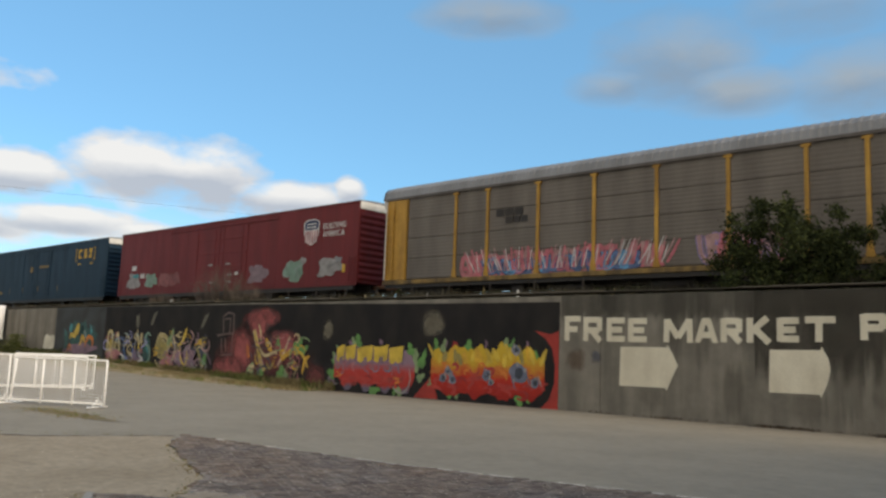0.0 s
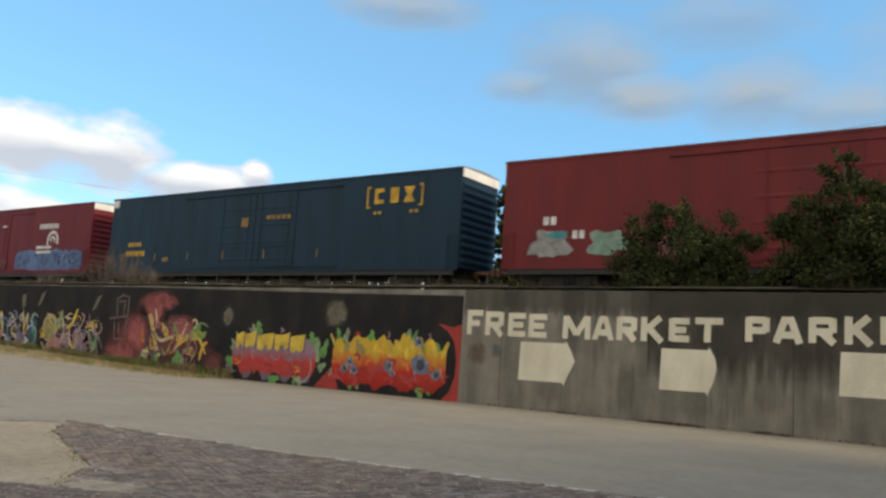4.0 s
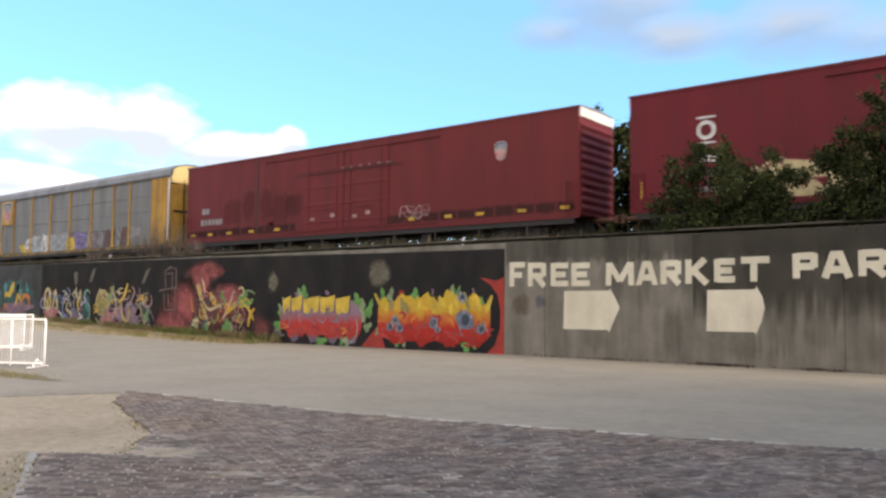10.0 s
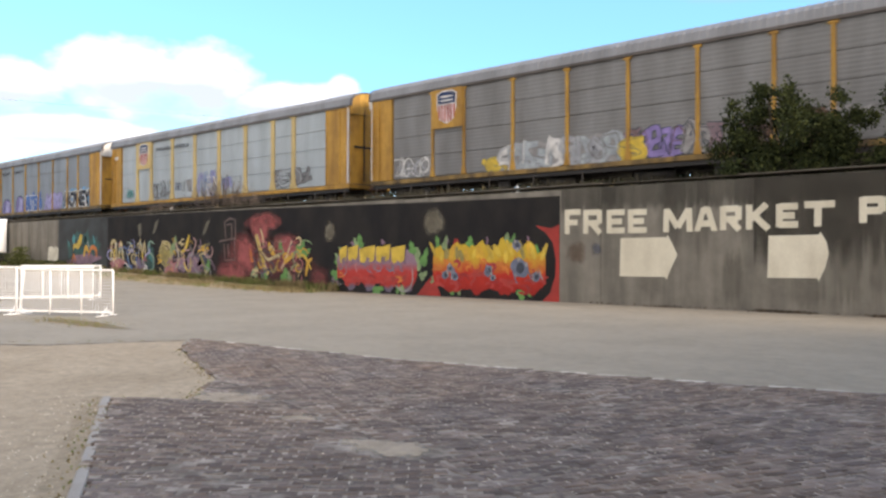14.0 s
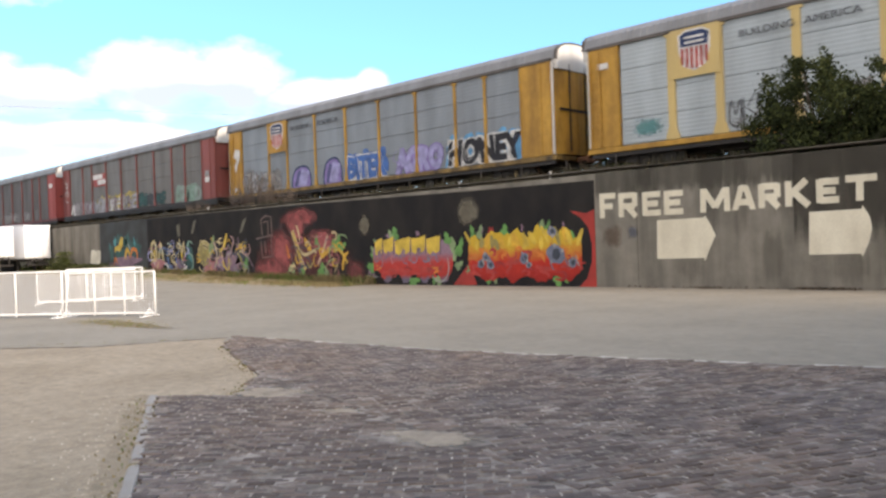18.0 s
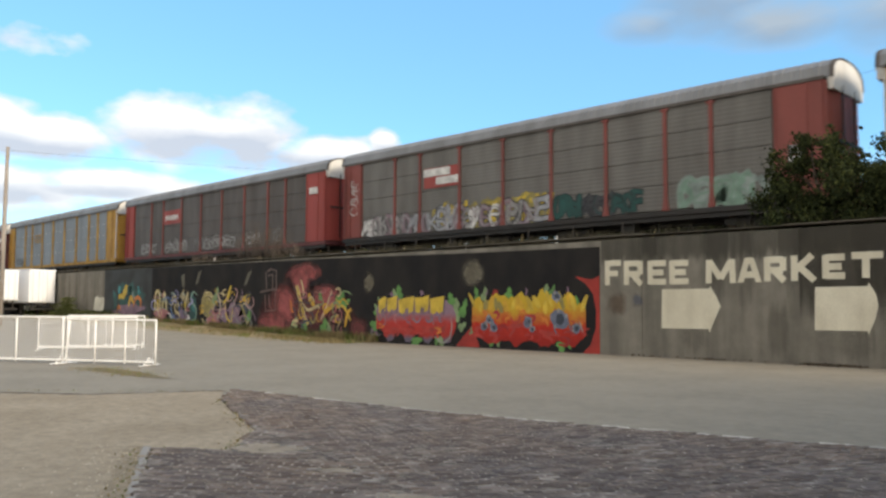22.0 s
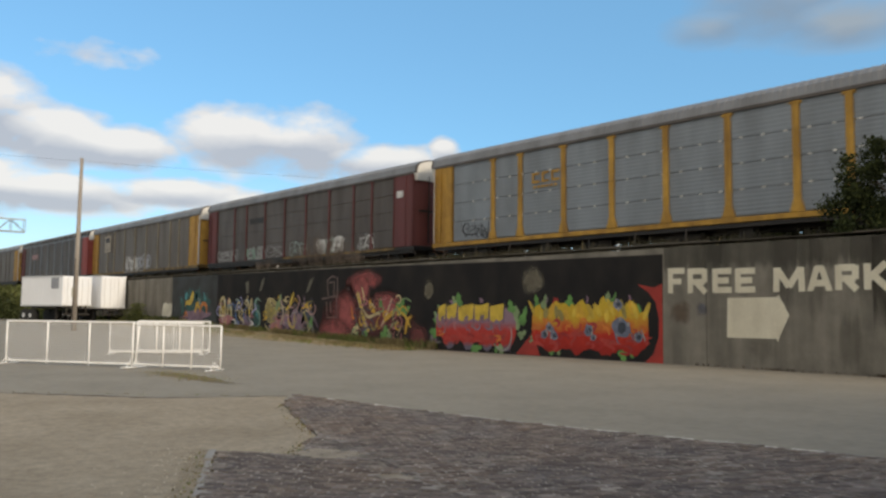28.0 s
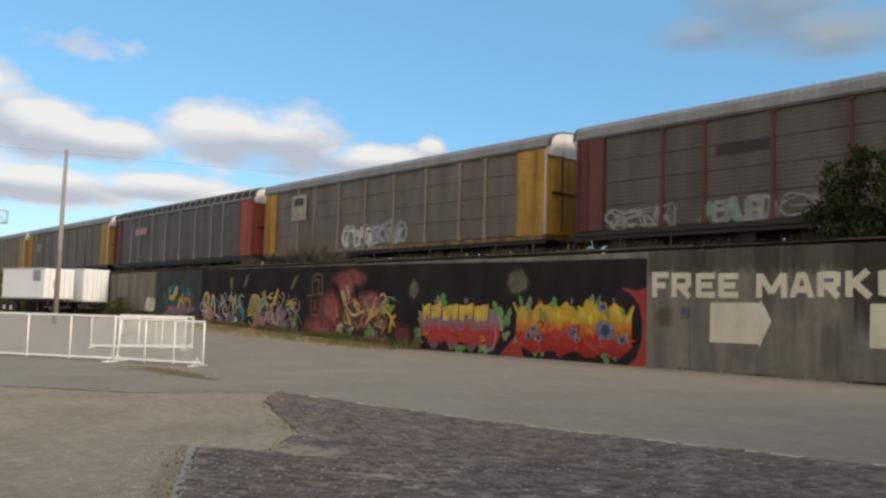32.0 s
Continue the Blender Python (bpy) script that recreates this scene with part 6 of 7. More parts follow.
def build_mural():
    mural = thing("mural", "black painted stretch of wall with bright graffiti pieces", "mural")
    black = mat("matt_black_wall_paint", (.017, .016, .017), .85, 0, (.034, .031, .028), 5, .8, .15, 30, streak=.4, spec=.12)
    slate = mat("dark_slate_wall_paint", (.055, .062, .064), .85, 0, (.04, .04, .04), 5, .8, .15, 30, spec=.2)
    red = mat("red_wall_paint", (.38, .05, .04), .85, 0, (.22, .04, .035), 8, .7, .15, 30, spec=.2)
    grey = mat("grey_wall_patch", (.13, .125, .095), .9, 0, (.08, .075, .06), 14, .8, .2, 30)
    y = WALL - .004
    film(mural, [(-57.4, -.3), (-50.2, -.3), (-50.2, 4.03), (-57.4, 4.05)], y, slate, "mural_ground", "dark slate painted ground")
    film(mural, [(-50.196, -.3), (-16.27, -.3), (-16.25, 3.74), (-22, 3.78), (-33, 3.93), (-50.196, 4.03)], y, black, "mural_ground", "black painted ground")
    y -= .004
    haze = dict(axes="XZ", gain=1.6, rag=1.15, scale=1.5, strength=.9)
    rosy = soft("faded_rose_spray", (.36, .112, .112), (.17, .062, .06), oval=1.0, **haze)
    murky = soft("brown_red_spray", (.17, .06, .058), (.09, .042, .042), oval=1.0, **haze)
    for k, (cx, cz, a, b, m) in enumerate(((-33.8, 1.35, 5.2, 1.6, murky), (-35.4, 1.7, 2.2, 1.5, murky), (-33.7, 3.6, 2.0, .95, rosy), (-34.0, 2.95, 1.1, 1.1, rosy), (-35.2, 1.6, 1.2, 1.5, rosy), (-36.4, .6, 2.1, 1.0, rosy), (-31.9, 2.0, 1.6, .95, rosy), (-29.4, .5, 1.0, .9, murky))):
        pts = [(cx + a * math.cos(i * .3142), min(3.93, cz + b * math.sin(i * .3142))) for i in range(20)]
        film(mural, pts, y + .003 - .0006 * k, m, label="cloud of faded rose and brown spray")
    film(mural, [(-17.3, 2.72), (-16.6, 2.6), (-16.27, 2.73), (-16.27, -.1), (-17.1, -.1), (-16.66, .3), (-16.43, .9), (-16.41, 1.5), (-16.55, 2.1), (-16.85, 2.45)], y, red, label="red border shape")
    film(mural, [(-23.2, .02), (-22.3, .9), (-21.9, .02)], y, red, label="red border shape")
    dab = soft("grey_dab", (.17, .155, .12), (.10, .09, .07), "XZ", (1, 1), 1.8, 1.1, 4.0, (1, 1, 1), .8, oval=1.1)
    for cx, cz, a, b in ((-28.7, 2.72, .48, .62), (-22.3, 2.98, .8, .72)):
        film(mural, [(cx + a * math.cos(i * .3927) + .12 * math.sin(i * .3927), cz + b * math.sin(i * .3927)) for i in range(16)], y, dab, label="grey painted-over dab")
    for x, z, a in ((-46.2, 3.1, .5), (-44.6, 3.25, -.4), (-39.3, 3.1, -.6)):
        film(mural, [(x, z - .4), (x + .3, z - .3), (x + .5 - a * .5, z + .45), (x + .1 - a * .5, z + .3)], y, grey)
    for k, path in enumerate(([(-37.05, 2.5), (-37.15, 3.35), (-36.7, 3.55), (-36.2, 3.45), (-36.15, 2.4)], [(-36.95, 3.2), (-36.5, 3.25), (-36.5, 2.4)], [(-37.65, 2.35), (-36.25, 2.5), (-36.2, 1.4), (-37.1, 1.35), (-37.2, 2.2)], [(-36.85, 2.2), (-36.75, 1.6)])):
        bm = B()
        ribbon(bm, path, .11, y - .003 - .001 * k, None, True)
        part("painted_shape", bm, flat("tanbrown", (.125, .085, .075)), mural, "dim brown boxy scrawl")
    fire = ramp_paint("red_to_yellow_spray", 0.15, 2.25, ((.1, (.30, .022, .016)), (.36, (.42, .032, .018)), (.52, (.46, .14, .03)), (.68, (.50, .32, .03)), (.9, (.52, .36, .035))), .45)
    fire2 = ramp_paint("red_mauve_yellow_spray", .1, 2.2, ((.06, (.13, .11, .15)), (.16, (.36, .04, .03)), (.40, (.42, .045, .035)), (.52, (.30, .11, .13)), (.62, (.25, .16, .21)), (1, (.24, .17, .22))), .22)
    fire_piece(mural, -22.3, -16.85, .2, 2.05, fire)
    block_piece(mural, -28.4, -22.75, .1, 2.15, fire2)
    old_pieces(mural)


build_mural()


# ---- white lettering and arrows ----
GLYPH = {
    "F": (((.13, 0), (.13, 1)), ((.13, .89), (1, .89)), ((.13, .47), (.8, .47))),
    "R": (((.13, 0), (.13, 1)), ((.13, .89), (.87, .89)), ((.87, .98), (.87, .42)), ((.13, .45), (.87, .45)), ((.45, .45), (.92, .0))),
    "E": (((.13, 0), (.13, 1)), ((.13, .89), (1, .89)), ((.13, .5), (.85, .5)), ((.13, .11), (1, .11))),
    "M": (((.10, 0), (.12, 1)), ((.14, .95), (.5, .2)), ((.5, .2), (.86, .95)), ((.88, 1), (.9, 0))),
    "A": (((.1, 0), (.42, 1)), ((.58, 1), (.9, 0)), ((.25, .32), (.75, .32)), ((.36, .9), (.64, .9))),
    "K": (((.13, 0), (.13, 1)), ((.18, .42), (.85, 1)), ((.35, .55), (.92, 0))),
    "T": (((0, .89), (1, .89)), ((.46, .95), (.44, 0))),
    "P": (((.13, 0), (.13, 1)), ((.13, .89), (.9, .89)), ((.87, .98), (.87, .42)), ((.13, .47), (.87, .47))),
    "I": (((.5, 0), (.5, 1)),),
    "N": (((.1, 0), (.1, 1)), ((.14, .92), (.86, .08)), ((.9, 0), (.9, 1))),
    "G": (((.13, .05), (.13, .95)), ((.13, .89), (.95, .89)), ((.13, .11), (.95, .11)), ((.87, .05), (.87, .5)), ((.55, .48), (.95, .48))),
}


def build_signs():
    cream = mat("cream_wall_paint", (.68, .64, .51), .8, 0, (.46, .42, .32), 9, .6, .12, 30, streak=.5, spec=.2)
    sign = thing("painted_lettering", "hand-painted cream capital letters on the concrete wall", "lettering")
    spots = (("F", -16.03, -15.4, 2.39, 3.24), ("R", -15.28, -14.56, 2.39, 3.2), ("E", -14.36, -13.69, 2.39, 3.17), ("E", -13.56, -12.89, 2.39, 3.15), ("M", -12.31, -11.31, 2.39, 3.13), ("A", -11.24, -10.53, 2.4, 3.13), ("R", -10.42, -9.78, 2.42, 3.14), ("K", -9.63, -8.91, 2.42, 3.16), ("E", -8.73, -8.13, 2.47, 3.14), ("T", -7.95, -7.14, 2.47, 3.17),
             ("P", -6.5, -5.86, 2.54, 3.24), ("A", -5.75, -4.98, 2.54, 3.25), ("R", -4.82, -4.13, 2.58, 3.27), ("K", -3.92, -3.24, 2.58, 3.32), ("I", -3.07, -2.84, 2.61, 3.34), ("N", -2.58, -1.89, 2.62, 3.36), ("G", -1.7, -.98, 2.64, 3.38))
    for ch, x0, x1, z0, z1 in spots:
        bm = B()
        for i, (a, b) in enumerate(GLYPH[ch]):
            wd = .195 if ch != "I" else .24
            (xa, za), (xb, zb) = ((x0 + (x1 - x0) * u, z0 + (z1 - z0) * v) for u, v in (a, b))
            d = math.hypot(xb - xa, zb - za)
            nx, nz = -(zb - za) / d * wd / 2, (xb - xa) / d * wd / 2
            yy = WALL - .006 - .0015 * i
            if abs(nz) < .03:
                nz = 0
            prism(bm, [(xa + nx, za + nz), (xa - nx, za - nz), (xb - nx, zb - nz), (xb + nx, zb + nz)], yy, WALL + .01, "y")
        part("letter", bm, cream, sign)
    for x0, x1, xt, z0, z1, low, top in ((-13.86, -12.18, -11.82, .95, 2.23, .09, .08), (-8.98, -7.55, -7.3, 1.0, 2.24, .08, .1), (-4.04, -2.69, -2.42, 1.2, 2.38, .12, .12)):
        m = (z0 + z1) / 2 + .08
        bm = prism(B(), [(x0 - .02, z0), (x1 - .05, z0 + .01), (x1 - .02, z0 - low), (x1 + .16, z0 + .32), (xt, m), (x1 + .2, z1 - .22), (x1 + .02, z1 + top), (x1, z1), (x0 + .02, z1 - .01)], WALL - .008, WALL + .01, "y")
        solid("painted_arrow", bm, cream, "cream painted arrow on the concrete wall", "arrow", "arrows on the wall")
    # stains: a rust blotch, damp at the foot and black runs; darker films towards the top
    def wall_film(x0, x1, z0, z1, d, material, label):
        bm = B()
        bm.faces.new([bm.verts.new((x, WALL - d, z)) for x, z in ((x0, z0), (x1, z0), (x1, z1), (x0, z1))])
        part("stain", bm, material, WALL_OB, label)

    wall_film(-16.1, -15.0, 1.2, 2.3, .0022, soft("rusty_stain", (.15, .10, .07), (.19, .15, .115), "XZ", (1.3, 1.3), 1.0, 1.6, 3.0, (1, 1, 1), .5), "rusty stain on concrete")
    wall_film(-15.1, -14.5, 1.5, 2.2, .0030, soft("faded_blue_smear", (.12, .135, .18), (.14, .14, .15), "XZ", (1.3, 1.3), 1.0, 1.6, 3.0, (1, 1, 1), .6), "faded blue smear")
    damp = soft("damp_stain", (.085, .079, .066), (.12, .11, .09), "XZ", (1.4, 1.2), .5, 1.8, 4.0, (2.6, 1, .07), .22)
    for x, w, z1 in ((-13.0, .6, 1.3), (-10.3, .6, 1.8), (-8.3, .9, 1.2), (-6.2, .7, 2.4), (-4.6, .6, 1.3), (-1.9, 1.2, 2.4), (-7.0, .5, 2.2)):
        wall_film(x - .3, x + w + .2, -.2, z1 + .3, .0014, damp, "dark damp stain at the foot")
    run = soft("black_run_stain", (.068, .064, .055), (.11, .10, .085), "XZ", (1.5, 1.6), .7, 1.8, 3.0, (2.2, 1, .07), .30, True)
    for x, w, z1 in ((-14.3, .9, 2.4), (-11.9, 1.2, 1.2), (-11.0, .8, .5), (-9.6, 1.3, 1.4), (-7.6, .9, .8), (-6.9, 1.5, .4), (-5.2, 1.0, 1.5), (-4.4, .9, .6), (-2.4, 1.7, .2), (-1.0, 1.2, .8), (.8, 1.6, .5)):
        wall_film(x - w / 2, x + w / 2, z1, 3.94, .0008, run, "dark run of soot below the cap")
    # grey-black stain, with the bushes' shade on the wall put into its colour
    dim = soft("stain_and_bush_shade_film", (.050, .046, .038), (.09, .083, .068), "XZ", (0, 1.9), 1.2, 1.4, 2.4, (1.6, 1, .10), .62, True)
    for x in (-9.4, -4.7, 0.0):
        wall_film(x, x + 4.696, .7, 3.945, .0046, dim, "grey-black stain film with the bushes' shade painted in")
    # darkest just below the cap, thinning out downwards
    cap_band = soft("dark_cap_band", (.055, .053, .044), (.10, .093, .078), "XZ", (0, 1.3), 1.5, 1.5, 2.4, (1.6, 1, .14), .42, True)
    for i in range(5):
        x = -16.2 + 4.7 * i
        wall_film(x, x + 4.696, 2.75, 3.945, .0038, cap_band, "dark band below the cap, fading downwards")
    pale = mat("pale_wall_patch", (.62, .60, .50), .9, 0, (.36, .34, .27), 9, .6, .1, 30)
    part("painted_patch", prism(B(), [(-59.2, 1.23), (-57.55, 1.2), (-57.3, 2.1), (-57.9, 2.22), (-58.1, 2.08), (-58.6, 2.24), (-59.0, 2.14)], WALL - .006, WALL + .01, "y"), pale, WALL_OB, "pale painted square")


build_signs()


# ---- crowd-control fence panels ----
FENCE = mat("white_fence_paint", (.88, .88, .87), .45, 0, (.62, .60, .56), 10, .5, .05, 50)


def fence_panel(p, q, height, posts, feet, lean=0.0):
    """A white steel frame with uprights and wire mesh, standing on flat feet."""
    p, q = Vector((*p, 0)), Vector((*q, 0))
    L = (q - p).length
    ob = thing("fence_panel", "white steel barrier panel with wire mesh and flat feet", "fence", group="barrier panels")
    ob.matrix_basis = Matrix.Translation(p) @ Matrix.Rotation(math.atan2(q.y - p.y, q.x - p.x), 4, "Z")
    z0 = .1
    for z, nm in ((z0, "bottom_rail"), (height - .03, "top_rail")):
        part(nm, box(B(), 0, L, -.028, .028, z - .028, z + .028, 0, .01), FENCE, ob)
    for i in range(posts):
        x = L * i / (posts - 1)
        bm = B()
        rod(bm, (x, 0, .03), (x + lean * (i == 0), 0, height - .03), .028, .028, 8)
        part("upright", bm, FENCE, ob)
    bm = B()
    n = int(L / .085)
    for i in range(1, n):
        x = L * i / n
        box(bm, x - .0042, x + .0042, -.003, .003, z0, height - .04)
    m = int(height / .085)
    for i in range(1, m):
        z = z0 + (height - .14) * i / m
        box(bm, 0, L, -.0025, .0025, z - .0042, z + .0042)
    part("wire_mesh", bm, mat("galvanised_wire", (.74, .74, .74), .5, .1, (.5, .5, .48), 10, .4, .02), ob, "fine welded wire mesh", kind="stuff")
    for x in feet:
        bm = box(B(), x - .035, x + .035, -.42, .42, 0.005, .03, 0, .008)
        rod(bm, (x, -.2, .03), (x, 0, .22), .014, .014, 6)
        rod(bm, (x, .2, .03), (x, 0, .22), .014, .014, 6)
        part("foot", bm, FENCE, ob, "flat steel foot with braces")
    return ob


fence_panel((-27.2, 6.40), (-23.4, 8.76), 1.30, 4, (.04, 4.43))
fence_panel((-23.3, 8.80), (-20.85, 10.2), 1.24, 4, (.04, 2.64), .12)
fence_panel((-31.0, 10.75), (-28.9, 13.4), 1.20, 5, (.04, 3.34))
fence_panel((-31.6, 12.0), (-30.0, 14.2), 1.24, 3, (.04, 2.68))


def build_block():
    bm = box(B(), -.13, .13, -.1, .1, 0, .25, 0, .008)
    box(bm, -.125, .135, -.1, .1, .255, .5, 0, .008)
    solid("concrete_block", bm, KERB, "two grey concrete blocks stacked by the barrier", "block", m=pose(-26.85, 5.95, rise(-26.85, 5.95), 0, 0, 30))


build_block()


# ---- box trailers parked by the wall ----
def box_trailer(x, y, turn, length, width, z0, z1, label, panel=True):
    z = rise(x, y)
    ob = thing("box_trailer", label, "trailer", pose(x, y, z, 0, 0, turn), "parked trailers")
    skin = mat("white_trailer_skin", (.84, .85, .87), .45, 0, (.74, .74, .75), 5, .5, .04, 30, streak=.6)
    trim = mat("trailer_trim", (.62, .62, .62), .4, .3, (.45, .45, .45), 8, .5, .05)
    dark = PAINT["black"]
    bm = box(B(), -length, 0, -width / 2, width / 2, z0, z1, 0, .03)
    for i in range(int(length / 1.2)):
        xx = -length + .6 + i * 1.2
        for s in (-1, 1):
            part("side_rib", box(B(), xx - .02, xx + .02, s * (width / 2 + .003) - .004, s * (width / 2 + .003) + .004, z0 + .1, z1 - .1), skin, ob)
    part("body", bm, skin, ob, "white riveted box body")
    bm = B()
    for zz in (z0 + .03, z1 - .03):
        for s in (-1, 1):
            box(bm, -length - .01, .02, s * width / 2 - .03, s * width / 2 + .03, zz - .06, zz + .06)
    part("edge_rail", bm, trim, ob)
    for s in (-1, 1):
        bm = box(B(), .008, .05, *sorted((s * .02, s * (width / 2 - .08))), z0 + .1, z1 - .12, 0, .01)
        d = part("rear_door", bm, skin, ob, "white swing door")
        bm = B()
        for yy in (.35, .85):
            rod(bm, (.075, s * yy, z0 + .1), (.075, s * yy, z1 - .15), .02, .02, 6)
        part("lock_rod", bm, trim, d)
    if panel:
        part("emblem_panel", box(B(), -1.5, -.5, -width / 2 - .024, -width / 2 - .017, z1 - .95, z1 - .12), mat("grey_logo_panel", (.30, .31, .34), .5), ob, "grey faded sign panel")
    bm = box(B(), -length + .3, -.1, -.5, .5, z0 - .22, z0 - .01)
    box(bm, -.12, .02, -width / 2 + .1, width / 2 - .1, .55, .68)
    for s in (-1, 1):
        box(bm, -.1, 0, s * .8 - .04, s * .8 + .04, .6, z0)
    part("chassis", bm, dark, ob, "dark steel chassis with rear bumper")
    for xx in (-length + .45, -length + 1.4):
        for s in (-1, 1):
            bm = B()
            rod(bm, (xx, s * (width / 2 - .5), .5), (xx, s * (width / 2 - .02), .5), .5, .5, 18)
            wv = part("wheel", bm, mat("black_rubber", (.03, .03, .03), .9), ob, "dark dual tyre")
            bm = B()
            rod(bm, (xx, s * (width / 2 - .06), .5), (xx, s * (width / 2 + .01), .5), .2, .16, 12)
            part("hub", bm, trim, wv)
    for s in (-1, 1):
        bm = B()
        box(bm, -1.6, -1.45, s * .7 - .07, s * .7 + .07, .1, z0 - .02)
        box(bm, -1.7, -1.35, s * .7 - .15, s * .7 + .15, 0, .1)
        part("landing_leg", bm, dark, ob)
    return ob


box_trailer(-65.6, 20.15, 15, 5.7, 2.4, 1.25, 3.5, "white box trailer parked on its legs by the wall")
box_trailer(-65.9, 23.0, 15, 5.7, 2.15, 1.1, 3.62, "second white box trailer with a rear bumper", False)


# ---- utility pole, signal bridge, wires ----
WOOD = mat("grey_weathered_pole", (.34, .30, .26), .9, 0, (.20, .17, .145), 12, .8, .4, 40, streak=.85)


def build_pole():
    x, y = heading(73.05, 0).x * 52, heading(73.05, 0).y * 52
    z = rise(x, y)
    ob = thing("utility_pole", "weathered grey wooden utility pole", "pole", pose(x, y, z))
    bm = B()
    rod(bm, (0, 0, -.2), (-.06, .06, 10.1), .15, .095, 12)
    part("shaft", bm, WOOD, ob)
    bm = box(B(), -.03, .12, -.19, -.14, 2.0, 2.5)
    part("pole_plate", bm, mat("pale_tin", (.5, .46, .36), .5, .4), ob, "small tin plate")
    bm = B()
    rod(bm, (.09, -.12, .0), (.07, -.10, 4.2), .025, .025, 6)
    part("ground_cable", bm, PAINT["black"], ob)


build_pole()


def build_gantry():
    steel = mat("galvanised_lattice", (.32, .33, .34), .5, .5, (.2, .2, .2), 8, .5, .05)
    ob = thing("signal_bridge", "galvanised lattice signal bridge over the tracks", "signal bridge", pose(-142, 0, 0))
    y0, y1 = 17.0, 35.1
    z0, z1 = 13.9, 15.9
    for zz in (z0, z1):
        for dx in (-.5, .5):
            bm = box(B(), dx - .07, dx + .07, y0, y1, zz - .07, zz + .07)
            part("chord", bm, steel, ob)
    n = 9
    for i in range(n):
        ya, yb = y0 + (y1 - y0) * i / n, y0 + (y1 - y0) * (i + 1) / n
        for dx in (-.5, .5):
            bm = B()
            rod(bm, (dx, ya, z0 if i % 2 else z1), (dx, yb, z1 if i % 2 else z0), .05, .05, 6)
            part("brace", bm, steel, ob)
            bm = B()
            rod(bm, (dx, yb, z0), (dx, yb, z1), .05, .05, 6)
            part("strut", bm, steel, ob)
    for y in (y0, y0 + 2.2):
        bm = B()
        for dx in (-.5, .5):
            rod(bm, (dx, y, 0), (dx, y, z0), .12, .10, 8)
        part("leg", bm, steel, ob)
    y = 30.4
    bm = B()
    rod(bm, (0, y, z0), (0, y, z1 + 3.4), .07, .07, 6)
    for z in (z1 + .9, z1 + 2.6):
        rod(bm, (0, y - .7, z), (0, y + .9, z), .04, .04, 6)
    mast = part("signal_mast", bm, steel, ob)
    for k in range(2):
        bm = box(B(), .1, .34, y - .42, y + .42, z1 + .3 + k * 1.75, z1 + 1.35 + k * 1.75, 0, .06)
        part("signal_head", bm, PAINT["black"], mast, "black signal head")
    part("walkway", box(B(), -.4, .4, y0, y1, z0 + .075, z0 + .11), steel, ob, "grating walkway along the bridge")


build_gantry()


def wire(a, b, sag, label):
    a, b = Vector(a), Vector(b)
    bm = B()
    rings = []
    for i in range(49):
        t = i / 48
        p = a.lerp(b, t) - Vector((0, 0, sag * 4 * t * (1 - t)))
        rings.append([bm.verts.new((p.x, p.y + .007 * math.cos(k * 1.2566), p.z + .007 * math.sin(k * 1.2566))) for k in range(5)])
    for u, v in zip(rings, rings[1:]):
        for k in range(5):
            bm.faces.new((u[k], u[(k + 1) % 5], v[(k + 1) % 5], v[k]))
    solid("overhead_wire", bm, PAINT["black"], label, "wire")


def wire_pole(x, y, h):
    ob = thing("utility_pole", "weathered wooden utility pole beyond the track", "pole", pose(x, y, 0))
    bm = B()
    rod(bm, (0, 0, -.2), (0, 0, h + .4), .2, .13, 10)
    part("shaft", bm, WOOD, ob)
    part("crossarm", box(B(), -.06, .06, -1.1, 1.1, h - .25, h - .1, 0, .01), WOOD, ob)


wire_pole(-75, 67, 14.65)
wire_pole(45, 30, 14.65)
wire((-75, 67, 14.9), (45, 30, 14.9), .1, "thin dark overhead wire beyond the track")
wire_pole(-63.6, 63.6, 15.4)
wire_pole(-70, 2.4, 12.8)
wire((-63.6, 63.6, 15.6), (-70, 2.4, 13.0), .3, "thin dark overhead wire across the tracks")


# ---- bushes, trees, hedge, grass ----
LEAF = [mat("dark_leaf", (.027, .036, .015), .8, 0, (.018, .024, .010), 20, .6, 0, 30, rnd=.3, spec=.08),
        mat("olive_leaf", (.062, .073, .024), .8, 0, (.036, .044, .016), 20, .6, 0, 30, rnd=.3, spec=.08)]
# brighter copy of the leaf tone, with sunlight put into its colour
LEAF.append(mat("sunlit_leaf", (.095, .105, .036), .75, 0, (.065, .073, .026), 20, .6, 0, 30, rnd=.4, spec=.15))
BARK = mat("bush_bark", (.10, .08, .06), .95, 0, (.05, .04, .03), 20, .8, .4, 40)


def leaf(bm, p, size, r, mi):
    n = Vector((r.uniform(-1, 1), r.uniform(-1, 1), r.uniform(-.3, 1))).normalized()
    u = n.orthogonal().normalized()
    u.rotate(Matrix.Rotation(r.uniform(0, 6.28), 3, n))
    v = n.cross(u)
    w = size * .42
    a = bm.verts.new(p - u * size * .5)
    b = bm.verts.new(p + v * w + n * size * .08)
    c = bm.verts.new(p + u * size * .5)
    d = bm.verts.new(p - v * w + n * size * .08)
    f = bm.faces.new((a, b, c, d))
    f.material_index = mi


